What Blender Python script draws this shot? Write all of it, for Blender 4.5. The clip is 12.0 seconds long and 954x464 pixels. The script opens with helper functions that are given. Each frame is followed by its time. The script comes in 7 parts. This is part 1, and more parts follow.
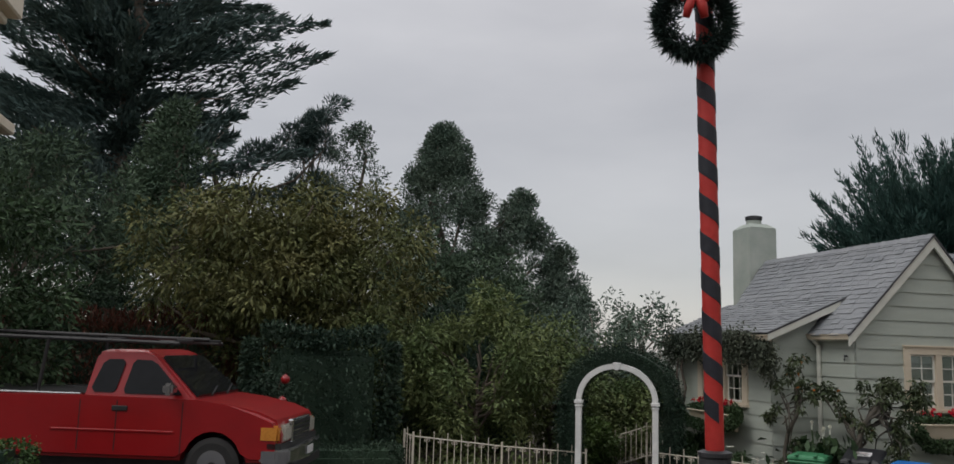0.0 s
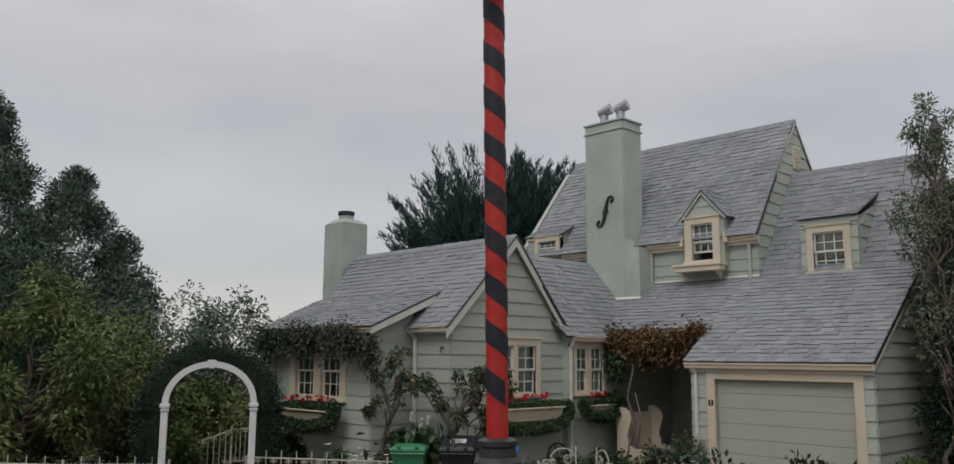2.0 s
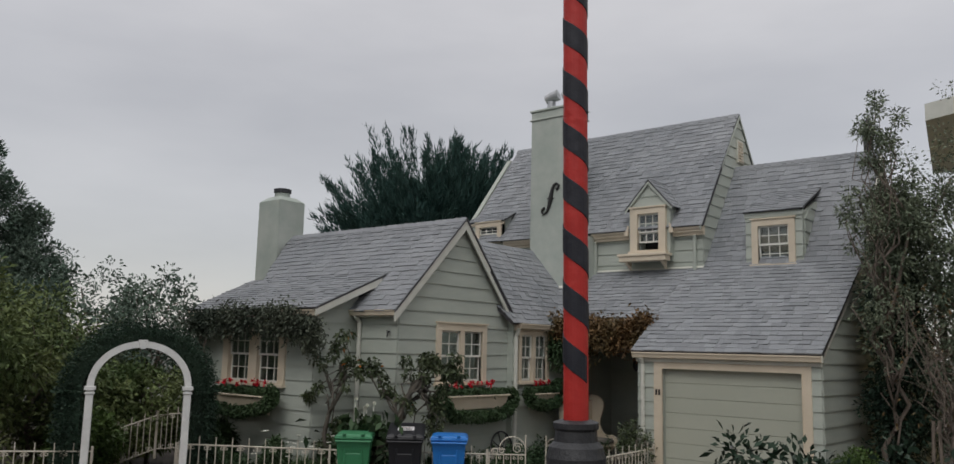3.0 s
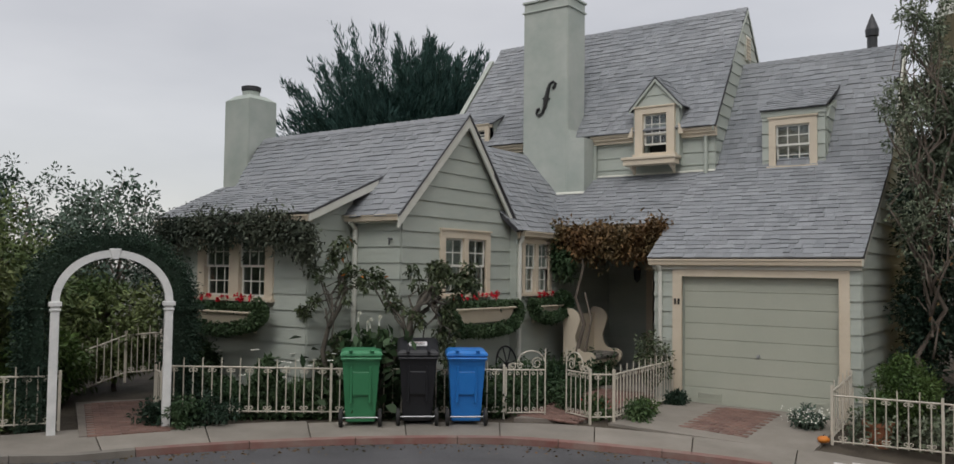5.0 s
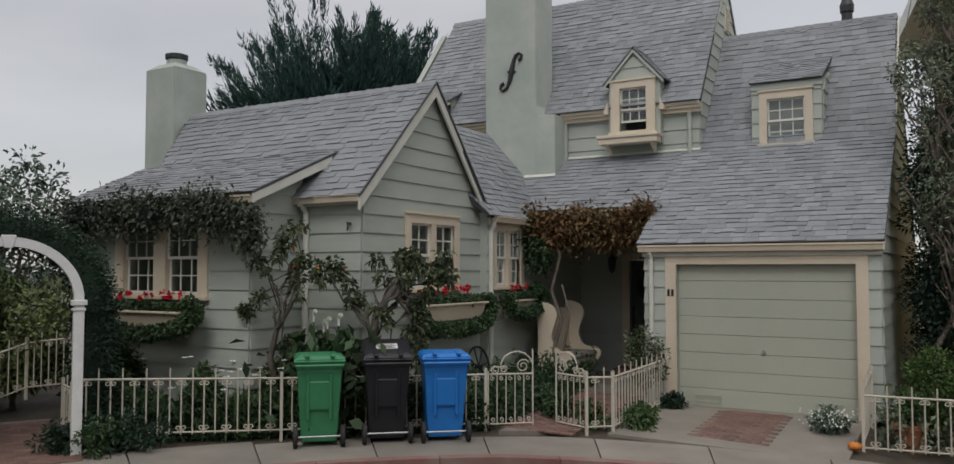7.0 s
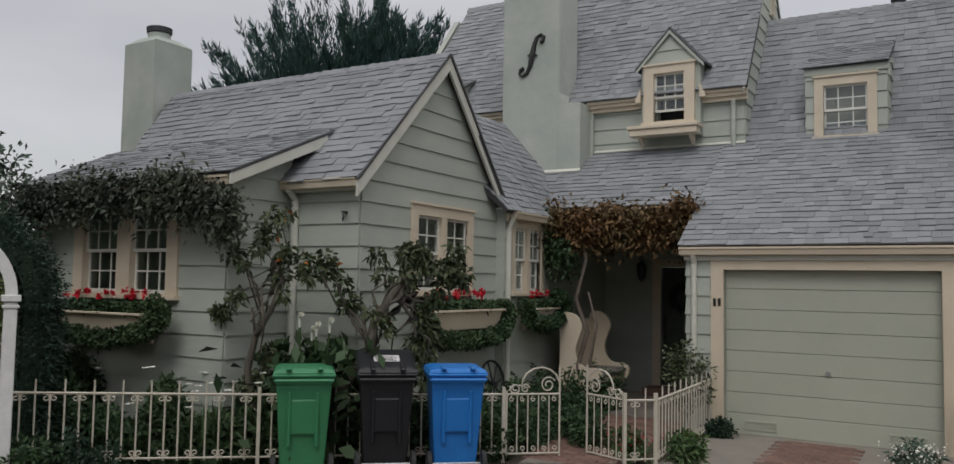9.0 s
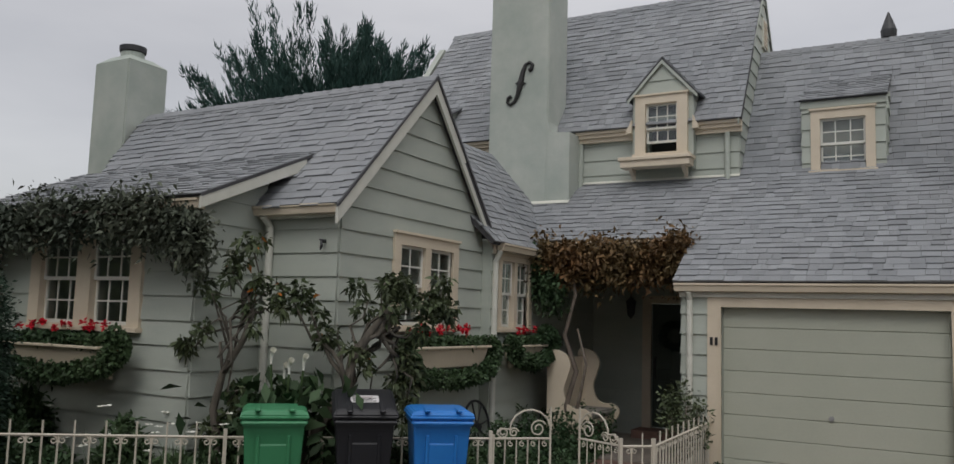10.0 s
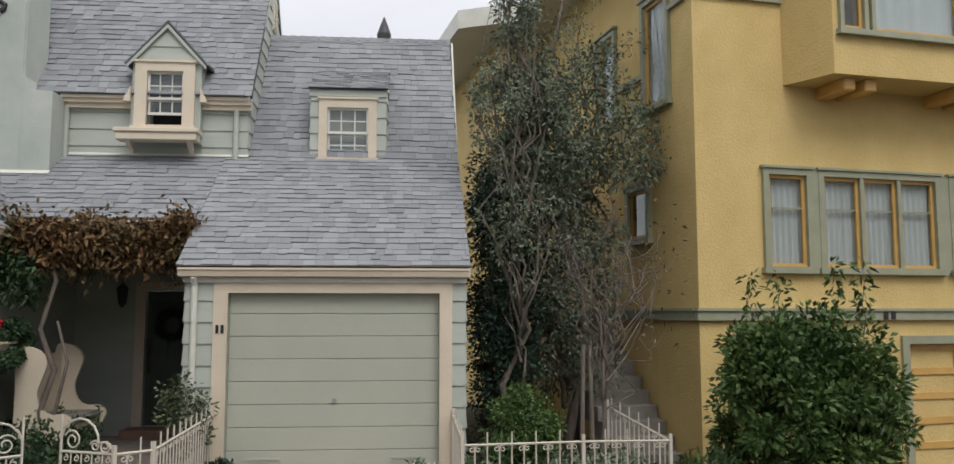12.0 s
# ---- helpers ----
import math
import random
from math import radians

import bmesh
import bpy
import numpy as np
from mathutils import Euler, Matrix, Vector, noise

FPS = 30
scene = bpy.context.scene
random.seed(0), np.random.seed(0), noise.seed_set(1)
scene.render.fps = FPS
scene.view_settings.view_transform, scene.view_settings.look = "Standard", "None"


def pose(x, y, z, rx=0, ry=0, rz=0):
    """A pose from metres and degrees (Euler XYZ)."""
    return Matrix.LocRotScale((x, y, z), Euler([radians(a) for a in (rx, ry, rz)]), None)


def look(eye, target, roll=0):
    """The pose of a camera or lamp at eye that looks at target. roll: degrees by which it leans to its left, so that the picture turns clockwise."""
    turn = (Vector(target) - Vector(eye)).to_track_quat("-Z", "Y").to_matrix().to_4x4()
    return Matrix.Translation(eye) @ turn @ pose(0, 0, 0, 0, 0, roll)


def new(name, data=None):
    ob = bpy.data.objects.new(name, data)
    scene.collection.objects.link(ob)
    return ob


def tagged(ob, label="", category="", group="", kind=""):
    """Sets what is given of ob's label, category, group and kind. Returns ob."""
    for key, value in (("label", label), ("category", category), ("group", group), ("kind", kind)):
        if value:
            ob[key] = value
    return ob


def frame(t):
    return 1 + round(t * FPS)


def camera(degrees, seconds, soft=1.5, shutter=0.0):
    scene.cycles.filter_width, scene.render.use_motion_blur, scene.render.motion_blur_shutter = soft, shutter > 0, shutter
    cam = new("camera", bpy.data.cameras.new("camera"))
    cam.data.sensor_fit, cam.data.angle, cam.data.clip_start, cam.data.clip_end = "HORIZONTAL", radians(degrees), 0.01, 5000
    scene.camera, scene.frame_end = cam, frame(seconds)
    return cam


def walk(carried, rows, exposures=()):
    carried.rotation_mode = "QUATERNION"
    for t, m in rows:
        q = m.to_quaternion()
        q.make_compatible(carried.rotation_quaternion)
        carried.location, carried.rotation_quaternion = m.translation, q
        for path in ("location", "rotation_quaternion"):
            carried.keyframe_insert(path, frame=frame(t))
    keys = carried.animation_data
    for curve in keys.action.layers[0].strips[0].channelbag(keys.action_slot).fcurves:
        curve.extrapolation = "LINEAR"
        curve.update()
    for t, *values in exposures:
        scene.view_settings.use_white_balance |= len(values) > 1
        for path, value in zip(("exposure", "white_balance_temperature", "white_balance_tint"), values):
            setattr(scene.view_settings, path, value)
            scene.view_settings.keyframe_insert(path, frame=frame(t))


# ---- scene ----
cam = camera(59.8, 12.0)
PATH = [
    (0, (9.732, -13.569, 2.668), (7.802, -13.119, 2.939), 1.7),
    (0.5, (9.411, -13.713, 2.649), (7.577, -12.970, 2.938), 1.5),
    (1, (9.054, -13.799, 2.600), (7.346, -12.798, 2.886), 1.3),
    (1.5, (8.707, -13.908, 2.562), (7.165, -12.666, 2.849), 1.2),
    (2, (8.300, -13.973, 2.511), (6.875, -12.601, 2.809), 0.4),
    (2.5, (7.923, -14.025, 2.482), (6.615, -12.541, 2.771), 0.6),
    (3, (7.471, -14.064, 2.423), (6.194, -12.550, 2.701), 1.4),
    (3.2, (7.312, -14.094, 2.429), (6.037, -12.569, 2.651), 1.6),
    (4.8, (5.85, -13.729, 2.256), (4.659, -12.125, 2.362), 0.6),
    (5, (5.606, -13.664, 2.188), (4.442, -12.041, 2.282), 0.7),
    (5.5, (5.182, -13.416, 2.125), (4.093, -11.74, 2.206), 0.9),
    (6, (4.785, -13.137, 2.102), (3.722, -11.445, 2.186), 0.8),
    (6.5, (4.378, -12.825, 2.057), (3.34, -11.118, 2.15), 0.5),
    (7, (4.026, -12.529, 2.052), (3.008, -10.81, 2.144), 0.0),
    (8.8, (3.108, -11.267, 1.909), (2.122, -9.53, 2.006), 0.4),
    (9, (3.024, -11.13, 1.894), (1.995, -9.419, 2.019), 1.0),
    (9.5, (2.836, -10.888, 1.884), (1.824, -9.169, 2.029), 1.5),
    (10, (2.661, -10.686, 1.897), (1.677, -8.957, 2.106), 1.7),
    (10.5, (2.469, -10.466, 1.894), (1.58, -8.703, 2.212), 1.4),
    (11, (2.346, -10.304, 1.867), (1.547, -8.492, 2.139), 1.9),
    (11.5, (2.207, -10.226, 1.918), (1.861, -8.266, 2.118), 0.7),
    (11.7, (2.28, -10.197, 1.883), (2.154, -8.211, 2.076), 0.5),
    (12, (2.298, -10.166, 1.892), (2.464, -8.183, 2.088), 0.0),
]
walk(cam, [(t, look(eye, target, roll)) for t, eye, target, roll in PATH],
     exposures=[(0.0, -0.08), (3.0, -0.08), (5.0, 0.16), (6.0, 0.14), (7.0, 0.02), (9, 0.0), (10.0, 0.0), (11.0, 0.06), (11.5, 0.38), (12.0, 0.58)])

# ---- light: overcast sky, soft high sun ----
world = bpy.data.worlds.new("overcast_sky")
scene.world = world
world.use_nodes = True
wn, wl = world.node_tree.nodes, world.node_tree.links
wn.clear()
w_out = wn.new("ShaderNodeOutputWorld")
w_bg = wn.new("ShaderNodeBackground")
w_sky = wn.new("ShaderNodeTexSky")
w_sky.sky_type = "NISHITA"
w_sky.sun_disc = False
w_sky.sun_elevation = radians(48)
w_sky.sun_rotation = radians(200)
w_co = wn.new("ShaderNodeTexCoord")
w_map = wn.new("ShaderNodeMapping")
w_map.inputs["Scale"].default_value = (1.2, 1.2, 4.0)
w_noise = wn.new("ShaderNodeTexNoise")
w_noise.inputs["Scale"].default_value = 1.7
w_noise.inputs["Detail"].default_value = 5.0
w_noise.inputs["Roughness"].default_value = 0.5
w_ramp = wn.new("ShaderNodeValToRGB")
w_ramp.color_ramp.elements[0].position, w_ramp.color_ramp.elements[0].color = 0.30, (0.420, 0.405, 0.402, 1)
w_ramp.color_ramp.elements[1].position, w_ramp.color_ramp.elements[1].color = 0.72, (0.556, 0.535, 0.525, 1)
w_sep = wn.new("ShaderNodeSeparateXYZ")
w_up = wn.new("ShaderNodeMapRange")
w_up.inputs["From Min"].default_value, w_up.inputs["From Max"].default_value = 0.25, 1.0
w_up.inputs["To Min"].default_value, w_up.inputs["To Max"].default_value = 1.0, 2.1
w_mul = wn.new("ShaderNodeVectorMath")
w_mul.operation = "SCALE"
w_mix = wn.new("ShaderNodeMix")
w_mix.data_type = "RGBA"
w_mix.inputs[0].default_value = 0.03
wl.new(w_co.outputs["Generated"], w_map.inputs["Vector"])
wl.new(w_map.outputs["Vector"], w_noise.inputs["Vector"])
wl.new(w_noise.outputs["Fac"], w_ramp.inputs["Fac"])
wl.new(w_co.outputs["Generated"], w_sep.inputs["Vector"])
wl.new(w_sep.outputs["Z"], w_up.inputs["Value"])
wl.new(w_ramp.outputs["Color"], w_mul.inputs[0])
wl.new(w_up.outputs["Result"], w_mul.inputs["Scale"])
wl.new(w_mul.outputs["Vector"], w_mix.inputs[6])
wl.new(w_sky.outputs["Color"], w_mix.inputs[7])
wl.new(w_mix.outputs[2], w_bg.inputs["Color"])
w_bg.inputs["Strength"].default_value = 1.0
wl.new(w_bg.outputs["Background"], w_out.inputs["Surface"])
sun = new("sun", bpy.data.lights.new("sun", "SUN"))
sun.data.energy, sun.data.angle, sun.data.color = 0.85, radians(25), (1.0, 0.97, 0.93)
sun.matrix_world = look((0, 0, 30), (-7, 16, 9))


# ---- materials ----
def material(name, a, b, scale=3.0, rough=0.7, bump=0.1, bump_scale=60.0, metal=0.0, vary=0.0, island=0.0, streak=(1, 1, 1), fine=0.15, coat=0.0, trans=0.0):
    """Two-colour noise at two scales; vary: by object, island: by mesh island."""
    m = bpy.data.materials.new(name)
    m.use_nodes = True
    n, l = m.node_tree.nodes, m.node_tree.links
    p = n["Principled BSDF"]
    co = n.new("ShaderNodeTexCoord")
    mp = n.new("ShaderNodeMapping")
    mp.inputs["Scale"].default_value = streak
    l.new(co.outputs["Object"], mp.inputs["Vector"])
    big = n.new("ShaderNodeTexNoise")
    big.inputs["Scale"].default_value, big.inputs["Detail"].default_value = scale, 6.0
    big.inputs["Roughness"].default_value = 0.62
    small = n.new("ShaderNodeTexNoise")
    small.inputs["Scale"].default_value, small.inputs["Detail"].default_value = bump_scale, 4.0
    for t in (big, small):
        l.new(mp.outputs["Vector"], t.inputs["Vector"])
    ramp = n.new("ShaderNodeValToRGB")
    ramp.color_ramp.elements[0].position, ramp.color_ramp.elements[0].color = 0.33, (*a, 1)
    ramp.color_ramp.elements[1].position, ramp.color_ramp.elements[1].color = 0.67, (*b, 1)
    l.new(big.outputs["Fac"], ramp.inputs["Fac"])
    hsv = n.new("ShaderNodeHueSaturation")
    l.new(ramp.outputs["Color"], hsv.inputs["Color"])
    gain = n.new("ShaderNodeMath")
    gain.operation = "MULTIPLY_ADD"
    l.new(small.outputs["Fac"], gain.inputs[0])
    gain.inputs[1].default_value, gain.inputs[2].default_value = 2 * fine, 1 - fine
    value = gain.outputs[0]
    for amount, node, socket in ((vary, "ShaderNodeObjectInfo", "Random"), (island, "ShaderNodeNewGeometry", "Random Per Island")):
        if amount:
            src = n.new(node)
            add = n.new("ShaderNodeMath")
            add.operation = "MULTIPLY_ADD"
            l.new(src.outputs[socket], add.inputs[0])
            add.inputs[1].default_value, add.inputs[2].default_value = 2 * amount, 1 - amount
            mul = n.new("ShaderNodeMath")
            mul.operation = "MULTIPLY"
            l.new(value, mul.inputs[0])
            l.new(add.outputs[0], mul.inputs[1])
            value = mul.outputs[0]
    l.new(value, hsv.inputs["Value"])
    l.new(hsv.outputs["Color"], p.inputs["Base Color"])
    p.inputs["Roughness"].default_value, p.inputs["Metallic"].default_value = rough, metal
    p.inputs["Coat Weight"].default_value = coat
    if trans:
        p.inputs["Subsurface Weight"].default_value = 0.0
    if bump:
        bp = n.new("ShaderNodeBump")
        bp.inputs["Strength"].default_value, bp.inputs["Distance"].default_value = bump, 0.02
        l.new(small.outputs["Fac"], bp.inputs["Height"])
        l.new(bp.outputs["Normal"], p.inputs["Normal"])
    return m


def glass_material():
    m = bpy.data.materials.new("window_glass")
    m.use_nodes = True
    n, l = m.node_tree.nodes, m.node_tree.links
    n.clear()
    out, mix = n.new("ShaderNodeOutputMaterial"), n.new("ShaderNodeMixShader")
    clear, gloss, face = n.new("ShaderNodeBsdfTransparent"), n.new("ShaderNodeBsdfGlossy"), n.new("ShaderNodeLayerWeight")
    clear.inputs["Color"].default_value = (0.82, 0.86, 0.85, 1)
    gloss.inputs["Roughness"].default_value = 0.03
    steep, gain = n.new("ShaderNodeMath"), n.new("ShaderNodeMath")
    steep.operation, gain.operation = "POWER", "MULTIPLY_ADD"
    steep.inputs[1].default_value = 4.0
    gain.inputs[1].default_value, gain.inputs[2].default_value = 0.85, 0.06
    l.new(face.outputs["Facing"], steep.inputs[0])
    l.new(steep.outputs[0], gain.inputs[0])
    l.new(gain.outputs[0], mix.inputs[0])
    l.new(clear.outputs[0], mix.inputs[1])
    l.new(gloss.outputs[0], mix.inputs[2])
    l.new(mix.outputs[0], out.inputs["Surface"])
    return m


GLASS = glass_material()
SIDING = material("mint_siding_paint", (0.39, 0.425, 0.378), (0.435, 0.468, 0.415), 1.6, 0.55, 0.12, 40, vary=0.05, streak=(1, 1, 3), fine=0.06)
STUCCO = material("mint_chimney_stucco", (0.365, 0.41, 0.37), (0.47, 0.50, 0.455), 1.5, 0.8, 0.35, 70, fine=0.08)
CREAM = material("cream_trim_paint", (0.60, 0.52, 0.40), (0.67, 0.585, 0.46), 2.0, 0.5, 0.06, 50, fine=0.05)
SASH = material("pale_sash_paint", (0.66, 0.66, 0.60), (0.74, 0.73, 0.67), 5.0, 0.5, 0.04, 60, fine=0.05)
GUTTER = material("pale_gutter_paint", (0.58, 0.585, 0.52), (0.65, 0.65, 0.585), 4.0, 0.45, 0.05, 50, fine=0.06)
DOORPAINT = material("sage_garage_paint", (0.39, 0.41, 0.34), (0.425, 0.44, 0.368), 1.1, 0.55, 0.08, 45, fine=0.05)
DARKDOOR = material("dark_green_door_paint", (0.035, 0.050, 0.038), (0.050, 0.068, 0.052), 2.0, 0.5, 0.06, 45, fine=0.06)
SHINGLE = material("grey_asphalt_shingle", (0.212, 0.226, 0.240), (0.262, 0.274, 0.286), 0.8, 0.92, 0.4, 130, island=0.15, vary=0.06, fine=0.16)
UNDER = material("dark_roof_underlay", (0.06, 0.06, 0.065), (0.09, 0.09, 0.095), 3.0, 0.95, 0.2, 60)
IRON = material("black_wrought_iron", (0.012, 0.012, 0.013), (0.025, 0.024, 0.024), 8.0, 0.5, 0.2, 90)
METAL = material("galvanised_metal", (0.32, 0.33, 0.34), (0.46, 0.47, 0.48), 6.0, 0.45, 0.1, 60, metal=0.8)
FENCE = material("cream_fence_paint", (0.50, 0.465, 0.39), (0.60, 0.555, 0.47), 9.0, 0.55, 0.1, 80, fine=0.12)
WHITEWOOD = material("white_arch_paint", (0.62, 0.63, 0.62), (0.74, 0.745, 0.73), 6.0, 0.55, 0.1, 60, fine=0.1)
ASPHALT = material("worn_asphalt", (0.055, 0.056, 0.06), (0.105, 0.105, 0.11), 0.7, 0.85, 0.5, 120, fine=0.3)
CONCRETE = material("sidewalk_concrete", (0.195, 0.178, 0.152), (0.275, 0.25, 0.215), 1.1, 0.85, 0.3, 90, vary=0.08, fine=0.16)
KERB = material("kerb_concrete", (0.17, 0.155, 0.135), (0.245, 0.225, 0.195), 2.0, 0.85, 0.3, 70, vary=0.06, fine=0.15)
KERBRED = material("faded_red_kerb_paint", (0.20, 0.085, 0.072), (0.235, 0.165, 0.14), 3.0, 0.75, 0.3, 70, vary=0.08, fine=0.15)
BRICK = material("red_paving_brick", (0.13, 0.078, 0.062), (0.21, 0.122, 0.098), 4.0, 0.85, 0.4, 80, vary=0.22, fine=0.15)
MORTAR = material("sandy_mortar", (0.17, 0.15, 0.13), (0.23, 0.20, 0.17), 4.0, 0.95, 0.4, 90)
SOIL = material("garden_soil", (0.045, 0.035, 0.025), (0.085, 0.07, 0.05), 2.0, 0.95, 0.7, 40, fine=0.3)
HILL = material("distant_scrub", (0.06, 0.065, 0.05), (0.12, 0.12, 0.10), 0.05, 0.95, 0.0, 3)
WALLBARK = material("dark_bark", (0.055, 0.050, 0.040), (0.12, 0.105, 0.085), 9.0, 0.9, 0.7, 40, streak=(1, 1, 0.25), fine=0.25)
BARK = material("grey_brown_bark", (0.10, 0.08, 0.065), (0.20, 0.165, 0.135), 9.0, 0.9, 0.7, 40, streak=(1, 1, 0.25), fine=0.25)
YELLOW = material("ochre_stucco", (0.545, 0.40, 0.155), (0.63, 0.475, 0.20), 1.4, 0.85, 0.6, 28, fine=0.08)
SAGE = material("sage_trim_paint", (0.25, 0.265, 0.18), (0.31, 0.32, 0.225), 3.0, 0.5, 0.06, 50, fine=0.06)
OCHREWOOD = material("ochre_window_paint", (0.52, 0.31, 0.09), (0.60, 0.37, 0.12), 3.0, 0.45, 0.05, 50, fine=0.06)
CURTAIN = material("white_net_curtain", (0.62, 0.62, 0.64), (0.74, 0.74, 0.75), 3.0, 0.9, 0.2, 30, streak=(6, 6, 0.3))
BLIND = material("beige_roller_blind", (0.42, 0.38, 0.34), (0.50, 0.46, 0.42), 3.0, 0.9, 0.1, 30)
# near-black paint that stands in for unlit rooms behind glass
ROOMSHADE = material("painted_room_shade", (0.03, 0.03, 0.03), (0.05, 0.05, 0.048), 1.0, 0.9, 0.0, 20)
STONE = material("grey_step_concrete", (0.16, 0.15, 0.135), (0.25, 0.235, 0.21), 3.0, 0.9, 0.3, 60, fine=0.15)
TERRA = material("terracotta", (0.30, 0.11, 0.055), (0.38, 0.16, 0.085), 5.0, 0.8, 0.2, 60, fine=0.12)
GREENBIN = material("green_bin_plastic", (0.035, 0.19, 0.085), (0.045, 0.225, 0.10), 3.0, 0.45, 0.06, 90, fine=0.06)
BLACKBIN = material("black_bin_plastic", (0.009, 0.010, 0.013), (0.014, 0.015, 0.019), 3.0, 0.5, 0.06, 90, fine=0.08)
BLUEBIN = material("blue_bin_plastic", (0.012, 0.155, 0.50), (0.02, 0.19, 0.56), 3.0, 0.42, 0.06, 90, fine=0.06)
RUBBER = material("black_rubber", (0.012, 0.012, 0.012), (0.024, 0.024, 0.024), 6.0, 0.75, 0.2, 70)
PAPER = material("white_sticker", (0.55, 0.54, 0.54), (0.66, 0.65, 0.65), 5.0, 0.6, 0.0, 40)
REDCLOTH = material("red_pole_wrap", (0.42, 0.022, 0.018), (0.52, 0.035, 0.028), 6.0, 0.55, 0.25, 30, fine=0.12)
NAVYCLOTH = material("black_pole_wrap", (0.012, 0.014, 0.022), (0.022, 0.024, 0.034), 6.0, 0.6, 0.25, 30, fine=0.12)
CASTIRON = material("dark_cast_iron", (0.02, 0.022, 0.025), (0.04, 0.042, 0.046), 7.0, 0.5, 0.2, 60)
FUR = material("pine_garland_needles", (0.010, 0.026, 0.022), (0.022, 0.048, 0.038), 8.0, 0.8, 0.0, 30, island=0.3)


def leaf_material(name, a, b, island=0.35, rough=0.55, scale=0.7):
    m = material(name, [1.2 * v for v in a], [1.2 * v for v in b], scale, rough, 0.0, 25, island=island, fine=0.1)
    m.node_tree.nodes["Principled BSDF"].inputs["Specular IOR Level"].default_value = 0.22
    return m


# cypress green lightened so that its colour carries the distant haze
L_CYPRESS = leaf_material("hazed_cypress_foliage", (0.048, 0.080, 0.076), (0.088, 0.128, 0.116), 0.3, 0.7)
L_JUNIPER = leaf_material("juniper_foliage", (0.020, 0.050, 0.045), (0.040, 0.080, 0.066), 0.3, 0.7)
L_PINE = leaf_material("dark_pine_foliage", (0.040, 0.070, 0.044), (0.074, 0.110, 0.066), 0.3, 0.7)
L_OLIVE = leaf_material("grey_green_leaves", (0.055, 0.090, 0.068), (0.105, 0.140, 0.105), 0.35)
L_GOLD = leaf_material("yellow_green_leaves", (0.062, 0.082, 0.030), (0.135, 0.130, 0.050), 0.4)
L_RHODO = leaf_material("rhododendron_leaves", (0.062, 0.10, 0.038), (0.155, 0.18, 0.07), 0.4)
L_DARK = leaf_material("dark_hedge_leaves", (0.014, 0.030, 0.020), (0.030, 0.052, 0.032), 0.35)
L_IVY = leaf_material("ivy_leaves", (0.022, 0.048, 0.022), (0.050, 0.080, 0.036), 0.4)
L_VINE = leaf_material("grey_vine_leaves", (0.034, 0.046, 0.034), (0.070, 0.080, 0.056), 0.45)
L_RUSSET = leaf_material("russet_dry_fronds", (0.050, 0.018, 0.012), (0.095, 0.034, 0.022), 0.4)
L_RUST = leaf_material("rusty_autumn_leaves", (0.058, 0.056, 0.026), (0.150, 0.074, 0.032), 0.5)
L_GREEN = leaf_material("green_shrub_leaves", (0.032, 0.066, 0.018), (0.080, 0.120, 0.034), 0.4, 0.45)
L_MED = leaf_material("loquat_leaves", (0.034, 0.050, 0.024), (0.080, 0.096, 0.048), 0.5, 0.42)
L_MIX = leaf_material("pittosporum_leaves", (0.072, 0.098, 0.066), (0.160, 0.186, 0.124), 0.4)
L_STRAP = leaf_material("strap_leaves", (0.034, 0.070, 0.026), (0.080, 0.120, 0.050), 0.35)
F_RED = leaf_material("red_flower_petals", (0.42, 0.008, 0.02), (0.55, 0.02, 0.04), 0.25)
F_WHITE = leaf_material("white_flower_petals", (0.66, 0.66, 0.60), (0.78, 0.78, 0.72), 0.1)


# ---- helpers of this scene ----
def thing(name, label="", category="", group="", kind="", at=(0, 0, 0), turn=0.0):
    ob = new(name)
    ob.matrix_world = pose(*at, 0, 0, turn)
    ob.empty_display_size = 0.1
    return tagged(ob, label, category, group, kind)


def part(name, bm, mat, parent=None, label="", smooth=False):
    me = bpy.data.meshes.new(name)
    bmesh.ops.recalc_face_normals(bm, faces=bm.faces[:])
    bm.to_mesh(me)
    bm.free()
    if smooth:
        me.polygons.foreach_set("use_smooth", [True] * len(me.polygons))
    me.materials.append(mat)
    ob = new(name, me)
    ob.parent = parent
    return tagged(ob, label)


def share(ob, m, parent):
    """Another object on the same mesh."""
    o = new(ob.name.split(".")[0], ob.data)
    o.parent = parent
    o.matrix_basis = m
    return o


def raw(name, verts, faces, mat, parent=None, label="", smooth=False):
    me = bpy.data.meshes.new(name)
    me.from_pydata([tuple(v) for v in verts], [], faces)
    if smooth:
        me.polygons.foreach_set("use_smooth", [True] * len(me.polygons))
    me.materials.append(mat)
    ob = new(name, me)
    ob.parent = parent
    return tagged(ob, label)


Z = Vector((0, 0, 1))


def basis(o, u, n=None):
    """A frame on a wall: along u, up z, out n."""
    u = Vector(u).normalized()
    n = Vector(n).normalized() if n is not None else Vector((u.y, -u.x, 0))
    return (Vector(o), u, n)


def at(B, a, b, c):
    return B[0] + B[1] * float(a) + Z * float(b) + B[2] * float(c)


HEX = ((0, 3, 2, 1), (4, 5, 6, 7), (0, 1, 5, 4), (1, 2, 6, 5), (2, 3, 7, 6), (3, 0, 4, 7))


